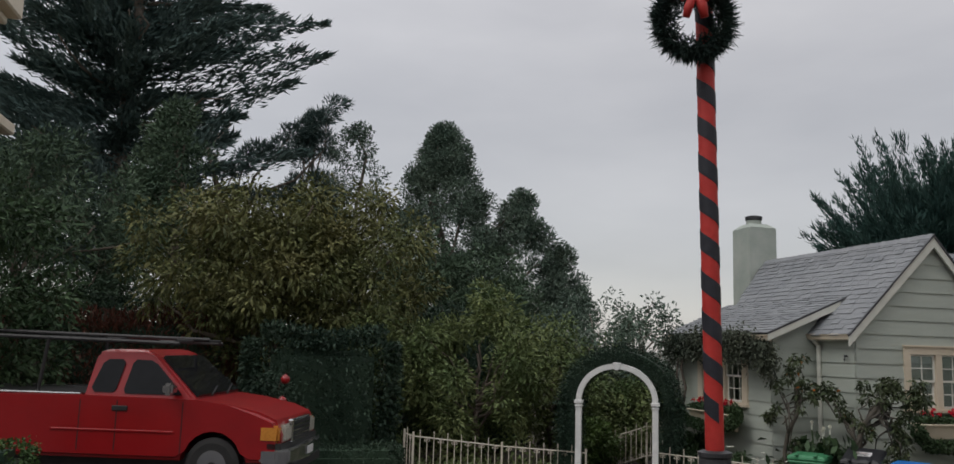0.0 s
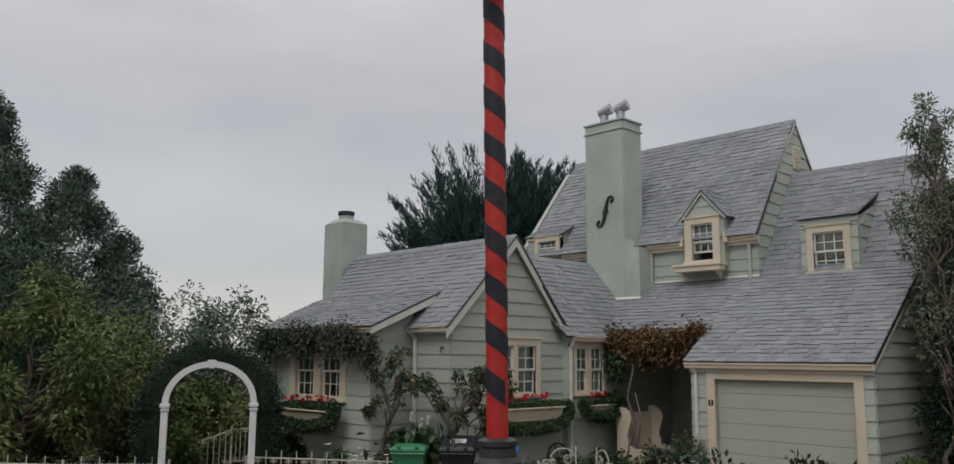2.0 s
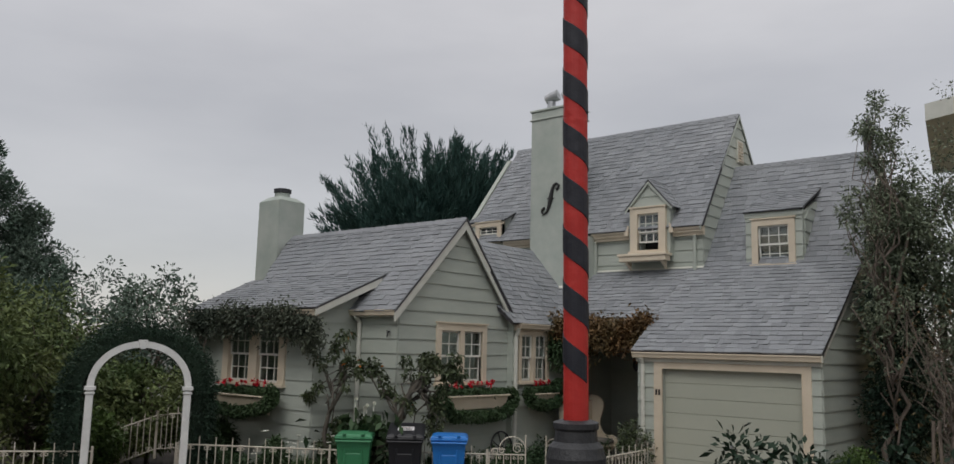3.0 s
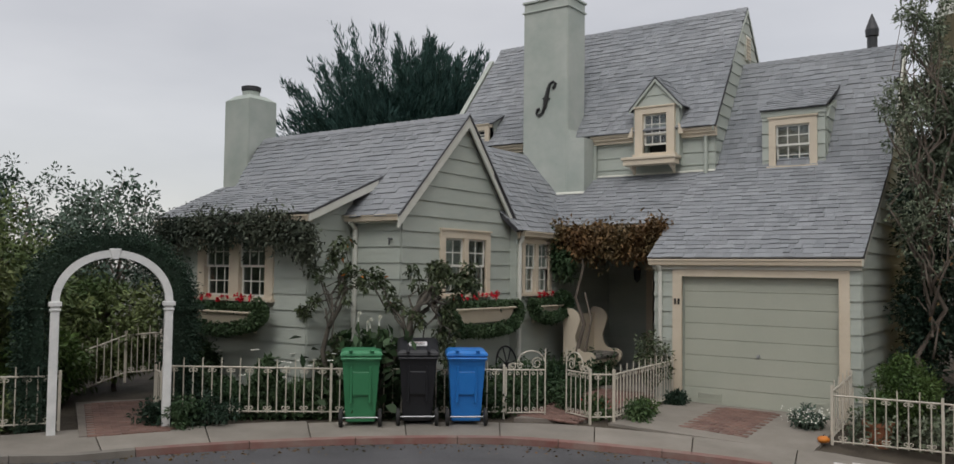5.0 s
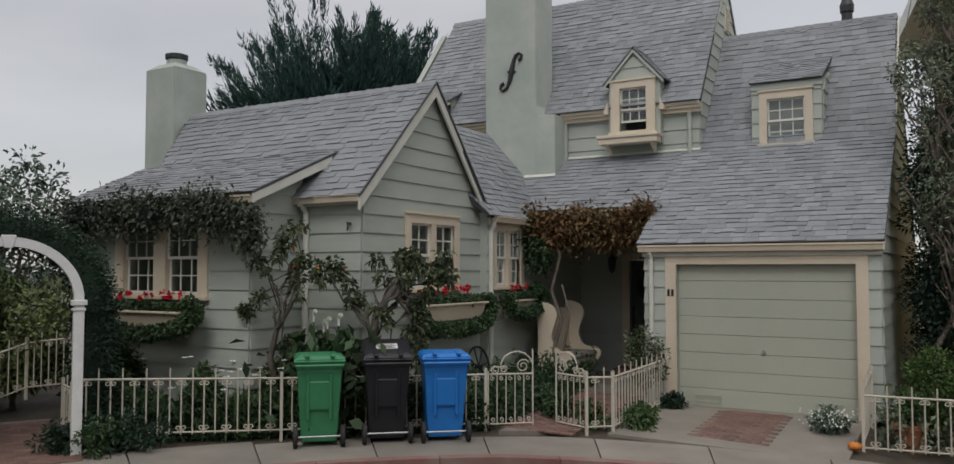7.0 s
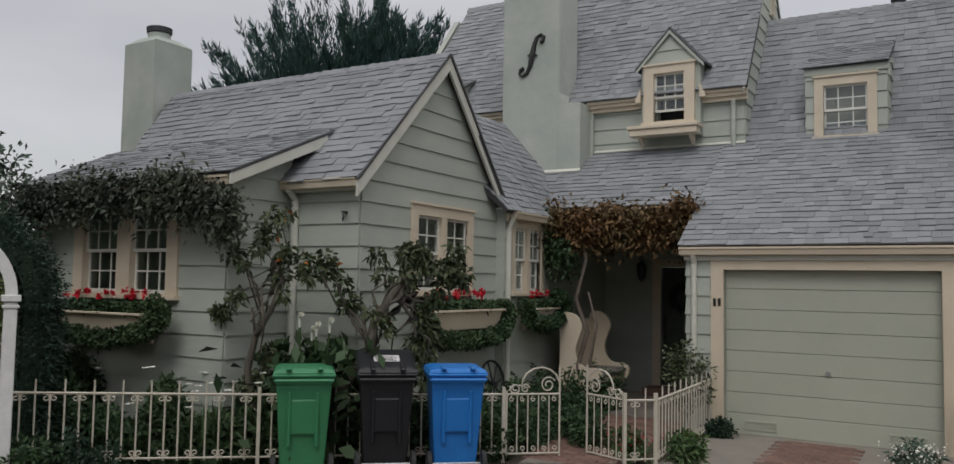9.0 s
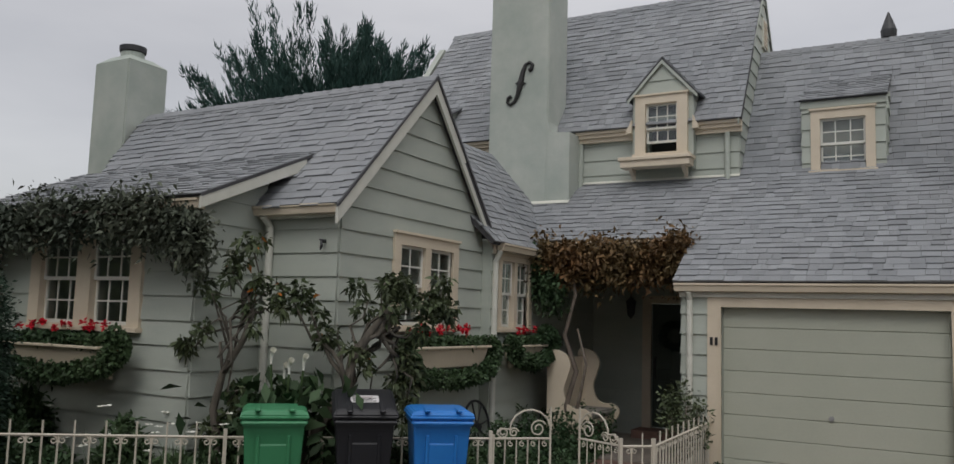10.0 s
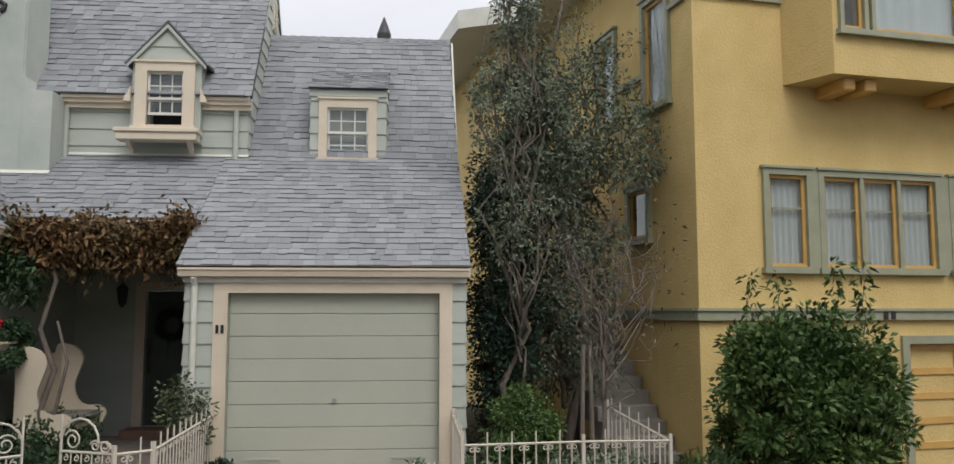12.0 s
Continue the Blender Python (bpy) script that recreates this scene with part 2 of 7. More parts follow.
def hexa(bm, pts):
    v = [bm.verts.new(p) for p in pts]
    for f in HEX:
        bm.faces.new([v[i] for i in f])
    return v


WORLD = (Vector((0, 0, 0)), Vector((1, 0, 0)), Vector((0, 1, 0)))


def box(bm, a0, a1, c0, c1, b0, b1, B=WORLD):
    """A box: a along, c out (y), b up."""
    return hexa(bm, [at(B, a, b, c) for b in (b0, b1) for a, c in ((a0, c0), (a1, c0), (a1, c1), (a0, c1))])


def bevelled(bm, width=0.008, segs=1):
    bmesh.ops.bevel(bm, geom=bm.edges[:], offset=width, segments=segs, affect="EDGES", clamp_overlap=True)
    return bm


def prism(bm, poly, shift):
    """A polygon in space and its copy moved by shift, closed."""
    shift = Vector(shift)
    lo = [bm.verts.new(Vector(p)) for p in poly]
    hi = [bm.verts.new(Vector(p) + shift) for p in poly]
    n = len(poly)
    bm.faces.new(lo[::-1])
    bm.faces.new(hi)
    for i in range(n):
        bm.faces.new((lo[i], lo[(i + 1) % n], hi[(i + 1) % n], hi[i]))


def tube(bm, pts, radii, n=8, cap=True):
    pts = [Vector(p) for p in pts]
    if not hasattr(radii, "__len__"):
        radii = [radii] * len(pts)
    radii = [float(r) for r in radii]
    rings, side = [], None
    for i, p in enumerate(pts):
        d = (pts[min(i + 1, len(pts) - 1)] - pts[max(i - 1, 0)]).normalized()
        if side is None:
            side = d.cross(Vector((0.31, 0.17, 0.94)) if abs(d.z) < 0.9 else Vector((1, 0, 0))).normalized()
        side = (side - d * side.dot(d)).normalized()
        other = d.cross(side)
        rings.append([bm.verts.new(p + radii[i] * (side * math.cos(2 * math.pi * k / n) + other * math.sin(2 * math.pi * k / n))) for k in range(n)])
    for a, b in zip(rings, rings[1:]):
        for k in range(n):
            bm.faces.new((a[k], a[(k + 1) % n], b[(k + 1) % n], b[k]))
    if cap and n > 2:
        bm.faces.new(rings[0][::-1])
        bm.faces.new(rings[-1])


def lathe(bm, profile, n=24, o=(0, 0, 0)):
    o = Vector(o)
    rings = [[bm.verts.new(o + Vector((r * math.cos(2 * math.pi * k / n), r * math.sin(2 * math.pi * k / n), z))) for k in range(n)] for r, z in profile]
    for a, b in zip(rings, rings[1:]):
        for k in range(n):
            bm.faces.new((a[k], a[(k + 1) % n], b[(k + 1) % n], b[k]))
    bm.faces.new(rings[0][::-1])
    bm.faces.new(rings[-1])


def span(poly, z):
    """Where the level z cuts a polygon of (a, z): the outermost two crossings."""
    hits = []
    for (a0, z0), (a1, z1) in zip(poly, poly[1:] + poly[:1]):
        if (z0 - z) * (z1 - z) <= 0 and z0 != z1:
            hits.append(a0 + (a1 - a0) * (z - z0) / (z1 - z0))
    return (min(hits), max(hits)) if len(hits) > 1 else None


def cut(lo, hi, holes):
    """An interval less some others."""
    out = [(lo, hi)]
    for h0, h1 in holes:
        out = [q for p in out for q in ((p[0], min(p[1], h0)), (max(p[0], h1), p[1])) if q[1] - q[0] > 0.01]
    return out


def sided_wall(house, B, poly, holes, course=0.255, thick=0.14, start=None, boards=True):
    """A wall of outline poly (a, z) with openings (a0, a1, z0, z1), clad in lapped boards."""
    zs = sorted({z for _, z in poly} | {z for h in holes for z in h[2:]})
    zs = [z for z in zs if min(p[1] for p in poly) <= z <= max(p[1] for p in poly)]
    bm = bmesh.new()
    for z0, z1 in zip(zs, zs[1:]):
        if z1 - z0 < 0.004:
            continue
        s0, s1 = span(poly, z0 + 1e-4), span(poly, z1 - 1e-4)
        if not s0 or not s1:
            continue
        mid = (z0 + z1) / 2
        open_here = [(h[0], h[1]) for h in holes if h[2] < mid < h[3]]
        for p0, p1 in cut(min(s0[0], s1[0]), max(s0[1], s1[1]), open_here):
            lo0, lo1 = max(p0, s0[0]), min(p1, s0[1])
            hi0, hi1 = max(p0, s1[0]), min(p1, s1[1])
            hexa(bm, [at(B, lo0, z0, -thick), at(B, lo1, z0, -thick), at(B, lo1, z0, 0), at(B, lo0, z0, 0),
                      at(B, hi0, z1, -thick), at(B, hi1, z1, -thick), at(B, hi1, z1, 0), at(B, hi0, z1, 0)])
    wall = part("wall", bm, SIDING, house)
    if not boards:
        return wall
    z = start if start is not None else min(p[1] for p in poly)
    top = max(p[1] for p in poly)
    while z < top - 0.03:
        z1 = min(z + course, top)
        s0, s1 = span(poly, z + 1e-3), span(poly, z1 - 1e-3)
        if s0 and s1:
            open_here = [(h[0], h[1]) for h in holes if min(z1, h[3]) - max(z, h[2]) > 0.05]
            for p0, p1 in cut(min(s0[0], s1[0]), max(s0[1], s1[1]), open_here):
                lo0, lo1 = max(p0, s0[0]), min(p1, s0[1])
                hi0, hi1 = max(p0, s1[0]), min(p1, s1[1])
                if lo1 - lo0 < 0.02:
                    continue
                hi1 = max(hi1, hi0 + 0.005)
                bm = bmesh.new()
                hexa(bm, [at(B, lo0, z - 0.012, 0.002), at(B, lo1, z - 0.012, 0.002), at(B, lo1, z - 0.012, 0.030), at(B, lo0, z - 0.012, 0.030),
                          at(B, hi0, z1, 0.002), at(B, hi1, z1, 0.002), at(B, hi1, z1, 0.010), at(B, hi0, z1, 0.010)])
                part("siding_board", bm, SIDING, wall)
        z = z1
    return wall


def frame_ring(bm, B, a0, a1, b0, b1, wa, wt, wb, c0, c1):
    """A picture-frame ring in one piece: opening a0..a1, b0..b1, widths wa at the sides, wt above, wb below."""
    inner = [(a0, b0), (a1, b0), (a1, b1), (a0, b1)]
    outer = [(a0 - wa, b0 - wb), (a1 + wa, b0 - wb), (a1 + wa, b1 + wt), (a0 - wa, b1 + wt)]
    loops = [[bm.verts.new(at(B, a, b, c)) for a, b in ring] for ring in (inner, outer) for c in (c0, c1)]
    ib, itop, ob, ot = loops
    for i in range(4):
        j = (i + 1) % 4
        bm.faces.new((itop[i], itop[j], ot[j], ot[i]))
        bm.faces.new((ib[j], ib[i], ob[i], ob[j]))
        bm.faces.new((ib[i], ib[j], itop[j], itop[i]))
        bm.faces.new((ob[j], ob[i], ot[i], ot[j]))


def piece(name, mat, parent, a0, a1, c0, c1, b0, b1, B):
    bm = bmesh.new()
    box(bm, a0, a1, c0, c1, b0, b1, B)
    return part(name, bm, mat, parent)


def window(house, B, a0, a1, z0, z1, lights=((2, 4),), trim=0.12, head=None, trim_mat=None, curtain=False, raised=0.0, deep=0.0, post=None):
    """A window in an opening: trim, mullions between sashes, each sash with glazing bars and panes. lights: (columns, rows) for each sash side by side."""
    head = head or trim
    trim_mat = trim_mat or CREAM
    bm = bmesh.new()
    t = 0.055 + deep
    frame_ring(bm, B, a0, a1, z0, z1, trim, head, 0.02, -0.05, t)
    win = part("window", bm, trim_mat, house)
    piece("sill", trim_mat, win, a0 - trim - 0.03, a1 + trim + 0.03, 0.0, t + 0.05, z0 - 0.07, z0 - 0.02, B)
    piece("head_moulding", trim_mat, win, a0 - trim - 0.02, a1 + trim + 0.02, 0.0, t + 0.025, z1 + head, z1 + head + 0.03, B)
    n = len(lights)
    post = post or trim * 0.95
    each = (a1 - a0 - post * (n - 1)) / n
    for k in range(1, n):
        x = a0 + k * each + (k - 1) * post
        piece("mullion", trim_mat, win, x, x + post, -0.05, t - 0.004, z0, z1, B)
    for k, (cols, rows) in enumerate(lights):
        s0 = a0 + k * (each + post)
        s1 = s0 + each
        zm = z0 + (z1 - z0) * 0.5
        for half, (b0, b1, c) in enumerate(((zm - 0.015, z1, 0.005), (z0, zm + 0.015, -0.03))):
            if half and raised:
                b0, b1 = b0 + raised, b1 + raised
            bm = bmesh.new()
            e = 0.032
            box(bm, s0, s0 + e, c - 0.03, c, b0, b1, B)
            box(bm, s1 - e, s1, c - 0.03, c, b0, b1, B)
            box(bm, s0 + e, s1 - e, c - 0.03, c, b1 - e, b1, B)
            box(bm, s0 + e, s1 - e, c - 0.03, c, b0, b0 + e * 1.2, B)
            for i in range(1, cols):
                x = s0 + (s1 - s0) * i / cols
                box(bm, x - 0.009, x + 0.009, c - 0.022, c - 0.004, b0 + e, b1 - e, B)
            for i in range(1, max(1, rows // 2)):
                y = b0 + (b1 - b0) * i / (rows // 2)
                box(bm, s0 + e, s1 - e, c - 0.021, c - 0.005, y - 0.009, y + 0.009, B)
            part("sash", bm, SASH, win)
            bm = bmesh.new()
            box(bm, s0 + e - 0.004, s1 - e + 0.004, c - 0.016, c - 0.012, b0 + e - 0.004, b1 - e + 0.004, B)
            pane = part("pane", bm, GLASS, win)
            pane.visible_shadow = False
        if curtain:
            verts, faces = [], []
            cols_n = 24
            for i in range(cols_n + 1):
                a = s0 + (s1 - s0) * i / cols_n
                c = -0.10 + 0.014 * math.sin(i * 1.9 + k)
                verts += [at(B, a, z0, c), at(B, a, z1, c)]
                if i:
                    faces.append((2 * i - 2, 2 * i, 2 * i + 1, 2 * i - 1))
            raw("curtain", verts, faces, CURTAIN, win, "white net curtain")
    return win


def shingled(house, o, u, up, poly, roof, singles=0, name="roof", expo=0.135, thick=0.07, seed=1):
    """A roof slope: o a point of its plane, u along the eave, up the slope; poly in (a, d) on it. A slab below, tabs in courses above."""
    rng = random.Random(seed)
    o, u, up = Vector(o), Vector(u).normalized(), Vector(up).normalized()
    n = u.cross(up).normalized()
    if n.z < 0:
        n = -n
    if roof is None:
        bm = bmesh.new()
        prism(bm, [o + u * a + up * d - n * thick for a, d in poly], n * (thick - 0.006))
        roof = part(name, bm, UNDER, house)
    verts, faces = [], []
    d, top, row, made = min(p[1] for p in poly) - 0.02, max(p[1] for p in poly), 0, 0
    unit = None
    while d < top - 0.02:
        d1 = min(d + expo, top)
        s = span([(a, b) for a, b in poly], max(d, min(p[1] for p in poly)) + 0.5 * min(expo, d1 - d) + 1e-3)
        if s:
            a = s[0] - rng.uniform(0, 0.25)
            while a < s[1] - 0.01:
                w = rng.choice((0.11, 0.15, 0.20, 0.27)) * rng.uniform(0.9, 1.1)
                a0, a1 = max(a, s[0]), min(a + w, s[1])
                a += w
                if a1 - a0 < 0.03:
                    continue
                lift = rng.choice((0.009, 0.013, 0.017, 0.022))
                drop = rng.choice((0.0, 0.0, 0.012, 0.022)) if d > 0 else 0.0
                lo = [o + u * (a0 + 0.0025) + up * (d - drop), o + u * (a1 - 0.0025) + up * (d - drop)]
                hi = [o + u * (a0 + 0.0015) + up * (d1 + 0.03), o + u * (a1 - 0.0015) + up * (d1 + 0.03)]
                q = [lo[0] - n * 0.004, lo[1] - n * 0.004, lo[0] + n * lift, lo[1] + n * lift, hi[0] + n * 0.001, hi[1] + n * 0.001]
                fs = ((0, 1, 3, 2), (2, 3, 5, 4), (0, 2, 4), (1, 5, 3))
                if made < singles:
                    made += 1
                    raw("shingle", q, fs, SHINGLE, roof)
                else:
                    k = len(verts)
                    verts += q
                    faces += [tuple(k + i for i in f) for f in fs]
        d = d1
        row += 1
    if verts:
        tagged(raw("shingles", verts, faces, SHINGLE, roof, "grey asphalt shingles laid in courses"), kind="stuff")
    return roof


def ridge_caps(house, p0, p1, left, right, width=0.13):
    """Cap shingles along a ridge or rake line."""
    rng = random.Random(5)
    p0, p1, left, right = Vector(p0), Vector(p1), Vector(left).normalized(), Vector(right).normalized()
    length = (p1 - p0).length
    u = (p1 - p0).normalized()
    a = 0.0
    while a < length:
        b = min(a + 0.17, length)
        e = 0.018 + rng.uniform(0, 0.008)
        q = []
        for (t, h) in ((a, e + 0.014), (b, e)):
            c = p0 + u * t + Z * h
            q += [c + left * width, c, c + right * width, c + left * width - Z * 0.02, c + right * width - Z * 0.02]
        raw("ridge_cap", q, [(0, 1, 6, 5), (1, 2, 7, 6), (0, 3, 4, 2, 1), (0, 5, 8, 3), (2, 4, 9, 7)], SHINGLE, house)
        a = b


# leaves: n rhombic blades at given places along given ways, in one mesh
def blades(name, pos, way, length, width, mat, parent, label="", droop=0.15, seed=3):
    rng = np.random.default_rng(seed)
    pos, way = np.asarray(pos, float), np.asarray(way, float)
    n = len(pos)
    way = way / np.maximum(np.linalg.norm(way, axis=1, keepdims=True), 1e-6)
    side = np.cross(way, rng.normal(size=(n, 3)))
    side /= np.maximum(np.linalg.norm(side, axis=1, keepdims=True), 1e-6)
    up = np.cross(side, way)
    ln = (length * rng.uniform(0.6, 1.3, n))[:, None]
    wd = (width * rng.uniform(0.7, 1.25, n))[:, None]
    mid = pos + way * ln * 0.45 + up * ln * 0.08
    tip = pos + way * ln - np.array([0, 0, 1.0]) * ln * droop
    v = np.stack([pos, mid + side * wd * 0.5, tip, mid - side * wd * 0.5], 1).reshape(-1, 3)
    me = bpy.data.meshes.new(name)
    me.vertices.add(4 * n)
    me.vertices.foreach_set("co", v.ravel())
    me.loops.add(4 * n)
    me.loops.foreach_set("vertex_index", np.arange(4 * n, dtype=np.int32))
    me.polygons.add(n)
    me.polygons.foreach_set("loop_start", np.arange(0, 4 * n, 4, dtype=np.int32))
    me.update(calc_edges=True)
    me.materials.append(mat)
    ob = new(name, me)
    ob.parent = parent
    return tagged(ob, label, kind="stuff")


def clumps(rng, centres, radii, per, flat=1.0, shell=0.55):
    """Places and outward ways of leaves round clump centres."""
    centres, radii = np.asarray(centres, float), np.asarray(radii, float)
    idx = np.repeat(np.arange(len(centres)), per)
    d = rng.normal(size=(len(idx), 3))
    d /= np.linalg.norm(d, axis=1, keepdims=True)
    r = radii[idx] * (shell + (1 - shell) * rng.uniform(0, 1, len(idx)) ** 0.6)
    off = d * r[:, None]
    off[:, 2] *= flat
    way = d + rng.normal(scale=0.45, size=d.shape)
    return centres[idx] + off, way


def limb_path(rng, p0, p1, bend=0.15, n=6):
    p0, p1 = np.array(p0, float), np.array(p1, float)
    out = [p0 + (p1 - p0) * t for t in np.linspace(0, 1, n)]
    for i in range(1, n - 1):
        out[i] = out[i] + rng.normal(scale=bend * np.linalg.norm(p1 - p0) / n, size=3)
    return [Vector(p) for p in out]


# ---- ground ----
KX, KY, KR = 4.85, -12.33, 9.46      # the kerb of the turning circle


def clamp01(v):
    return max(0.0, min(1.0, v))


def level(x, y):
    """Height of the pavement: flat by the house, falling to the east, rising towards the street's upper end."""
    far = min(max(0.0, -(y + 8.5)), 12.0)
    z = -0.05 * min(max(0.0, x + 0.5), 12.0) * clamp01((y + 9) / 5) + 0.1 * far + 0.08 * min(max(0.0, x - 4), 8) * clamp01(-(y + 9) / 4)
    if x > -0.4 and y > -2.2:
        z *= 1 - clamp01((y + 2.2) / 1.9) * clamp01((3.3 - x) / 0.5)
    return z


def ring_sheet(name, r0, r1, a0, a1, dz, mat, nr, na, label, category, cx=KX, cy=KY, thick=0.0):
    """A sheet between two radii round the turning circle, on the sloping ground."""
    verts, faces = [], []
    for i in range(nr + 1):
        r = r0 + (r1 - r0) * i / nr
        for j in range(na + 1):
            a = radians(a0 + (a1 - a0) * j / na)
            x, y = cx + r * math.cos(a), cy + r * math.sin(a)
            verts.append((x, y, level(x, y) + dz))
    for i in range(nr):
        for j in range(na):
            k = i * (na + 1) + j
            faces.append((k, k + na + 1, k + na + 2, k + 1))
    return tagged(raw(name, verts, faces, mat), label, category, kind="structure")


ring_sheet("road", 0.001, KR, 0, 360, -0.075, ASPHALT, 24, 96, "worn grey asphalt of a turning circle", "road")
ring_sheet("road", KR, 60, 208, 344, -0.075, ASPHALT, 20, 40, "worn grey asphalt street leading away", "road")
ring_sheet("garden_ground", KR + 0.1, 34, -20, 209, -0.035, SOIL, 60, 120, "dark garden soil round the house", "soil")
verts, faces = [], []
G = 30
for i in range(G + 1):
    for j in range(G + 1):
        sx, sy = (2 * i / G - 1), (2 * j / G - 1)
        x, y = KX + 1500 * sx * abs(sx) ** 2, KY + 1500 * sy * abs(sy) ** 2
        verts.append((x, y, level(x, y) - 0.55))
for i in range(G):
    for j in range(G):
        k = i * (G + 1) + j
        faces.append((k, k + G + 1, k + G + 2, k + 1))
tagged(raw("ground", verts, faces, HILL), "dull scrubby ground reaching the horizon", "ground", kind="structure")

# kerb stones and pavement slabs as pieces
kerb = tagged(thing("kerb"), "concrete kerb round the turning circle, partly painted faded red", "kerb", kind="structure")
pave = tagged(thing("pavement"), "sandy concrete pavement slabs beside the kerb", "pavement", kind="structure")


def sector(name, r0, r1, a0, a1, z_top, drop, mat, parent, steps=3, lip=0.0):
    bm = bmesh.new()
    rows = []
    for k in range(steps + 1):
        a = radians(a0 + (a1 - a0) * k / steps)
        row = []
        for r, dz in ((r0, 0), (r1, 0)):
            x, y = KX + r * math.cos(a), KY + r * math.sin(a)
            z = level(x, y) + z_top
            row += [bm.verts.new((x, y, z)), bm.verts.new((x, y, z - drop))]
        rows.append(row)
    for p, q in zip(rows, rows[1:]):
        bm.faces.new((p[0], q[0], q[2], p[2]))
        bm.faces.new((p[1], p[3], q[3], q[1]))
        bm.faces.new((p[0], p[1], q[1], q[0]))
        bm.faces.new((p[2], q[2], q[3], p[3]))
    for p in (rows[0], rows[-1]):
        bm.faces.new((p[0], p[2], p[3], p[1]))
    part(name, bm, mat, parent)


ang = -16.0
k = 0
while ang < 208:
    red = 99 < ang < 148
    sector("kerb_stone", KR, KR + 0.16, ang + 0.03, ang + 7.97, 0.006, 0.3, KERBRED if red else KERB, kerb, 4)
    ang += 8
ang = -16.0
while ang < 208:
    outer = KR + 1.15 + 0.55 * clamp01((ang - 128) / 25)
    sector("slab", KR + 0.168, outer, ang + 0.05, ang + 7.35, 0.0, 0.12, CONCRETE, pave, 3)
    ang += 7.4

# driveway with its pad of bricks
drive = tagged(thing("driveway"), "concrete driveway sloping up to the garage", "driveway", kind="structure")


def quad_slab(name, corners, up, drop, mat, parent, n=4):
    """A slab over four ground corners (x, y), following the slope."""
    bm = bmesh.new()
    (x0, y0), (x1, y1), (x2, y2), (x3, y3) = corners
    grid = []
    for i in range(n + 1):
        row = []
        for j in range(n + 1):
            s, t = i / n, j / n
            x = (1 - s) * ((1 - t) * x0 + t * x3) + s * ((1 - t) * x1 + t * x2)
            y = (1 - s) * ((1 - t) * y0 + t * y3) + s * ((1 - t) * y1 + t * y2)
            row.append((bm.verts.new((x, y, level(x, y) + up)), bm.verts.new((x, y, level(x, y) + up - drop))))
        grid.append(row)
    for i in range(n):
        for j in range(n):
            a, b, c, d = grid[i][j], grid[i + 1][j], grid[i + 1][j + 1], grid[i][j + 1]
            bm.faces.new((a[0], b[0], c[0], d[0]))
            bm.faces.new((a[1], d[1], c[1], b[1]))
    edge = [grid[i][0] for i in range(n)] + [grid[n][j] for j in range(n)] + [grid[n - i][n] for i in range(n)] + [grid[0][n - j] for j in range(n)]
    for p, q in zip(edge, edge[1:] + edge[:1]):
        bm.faces.new((p[0], p[1], q[1], q[0]))
    return part(name, bm, mat, parent)


quad_slab("apron", [(0.02, -2.5), (2.78, -2.05), (2.78, 0.12), (0.02, 0.12)], 0.004, 0.12, CONCRETE, drive)
pad_bed = quad_slab("brick_bed", [(0.92, -1.98), (1.86, -1.86), (1.80, -0.16), (0.88, -0.16)], 0.009, 0.05, MORTAR, drive)


# ---- the mint-green house ----
house = thing("house", "mint green clapboard cottage with grey shingle roofs and cream trim", "house")
FRONT = basis((0, 0, 0), (1, 0, 0), (0, -1, 0))
RIGHT = basis((0, 0, 0), (0, 1, 0), (1, 0, 0))


def front(y):
    return basis((0, y, 0), (1, 0, 0), (0, -1, 0))


def east(x):
    return basis((x, 0, 0), (0, 1, 0), (1, 0, 0))


def west(x):
    return basis((x, 0, 0), (0, 1, 0), (-1, 0, 0))


LOW = -0.5
# garage front and sides
sided_wall(house, front(0.0), [(-0.33, LOW), (3.0, LOW), (3.0, 2.42), (-0.33, 2.42)], [(0.17, 2.69, LOW, 2.14)], start=0.02)
sided_wall(house, east(3.0), [(0.0, LOW), (8.6, LOW), (8.6, 2.4), (6.0, 4.1), (4.15, 6.6), (2.45, 4.12), (0.0, 2.42)], [], start=0.02)
sided_wall(house, west(-0.33), [(0.0, LOW), (3.1, LOW), (3.1, 2.9), (0.8, 2.9), (0.0, 2.40)], [], start=0.02)
# porch back wall and side of the living wing
# back wall set deep so that the porch falls dark
sided_wall(house, front(3.1), [(-2.78, LOW), (-0.33, LOW), (-0.33, 3.9), (-2.78, 3.9)], [(-1.72, -0.92, 0.18, 2.25)], start=0.02)
# the gable wall with two window pairs
GX = -2.93
sided_wall(house, east(GX), [(-3.80, LOW), (-0.72, LOW), (-0.72, 3.05), (-2.2, 4.78), (-3.80, 3.13)], [(-2.72, -1.54, 1.80, 2.74)], start=0.02)
sided_wall(house, east(-2.785), [(-0.72, LOW), (3.1, LOW), (3.1, 2.98), (-0.72, 2.98)], [(-0.46, 0.40, 1.80, 2.72)], start=0.02)
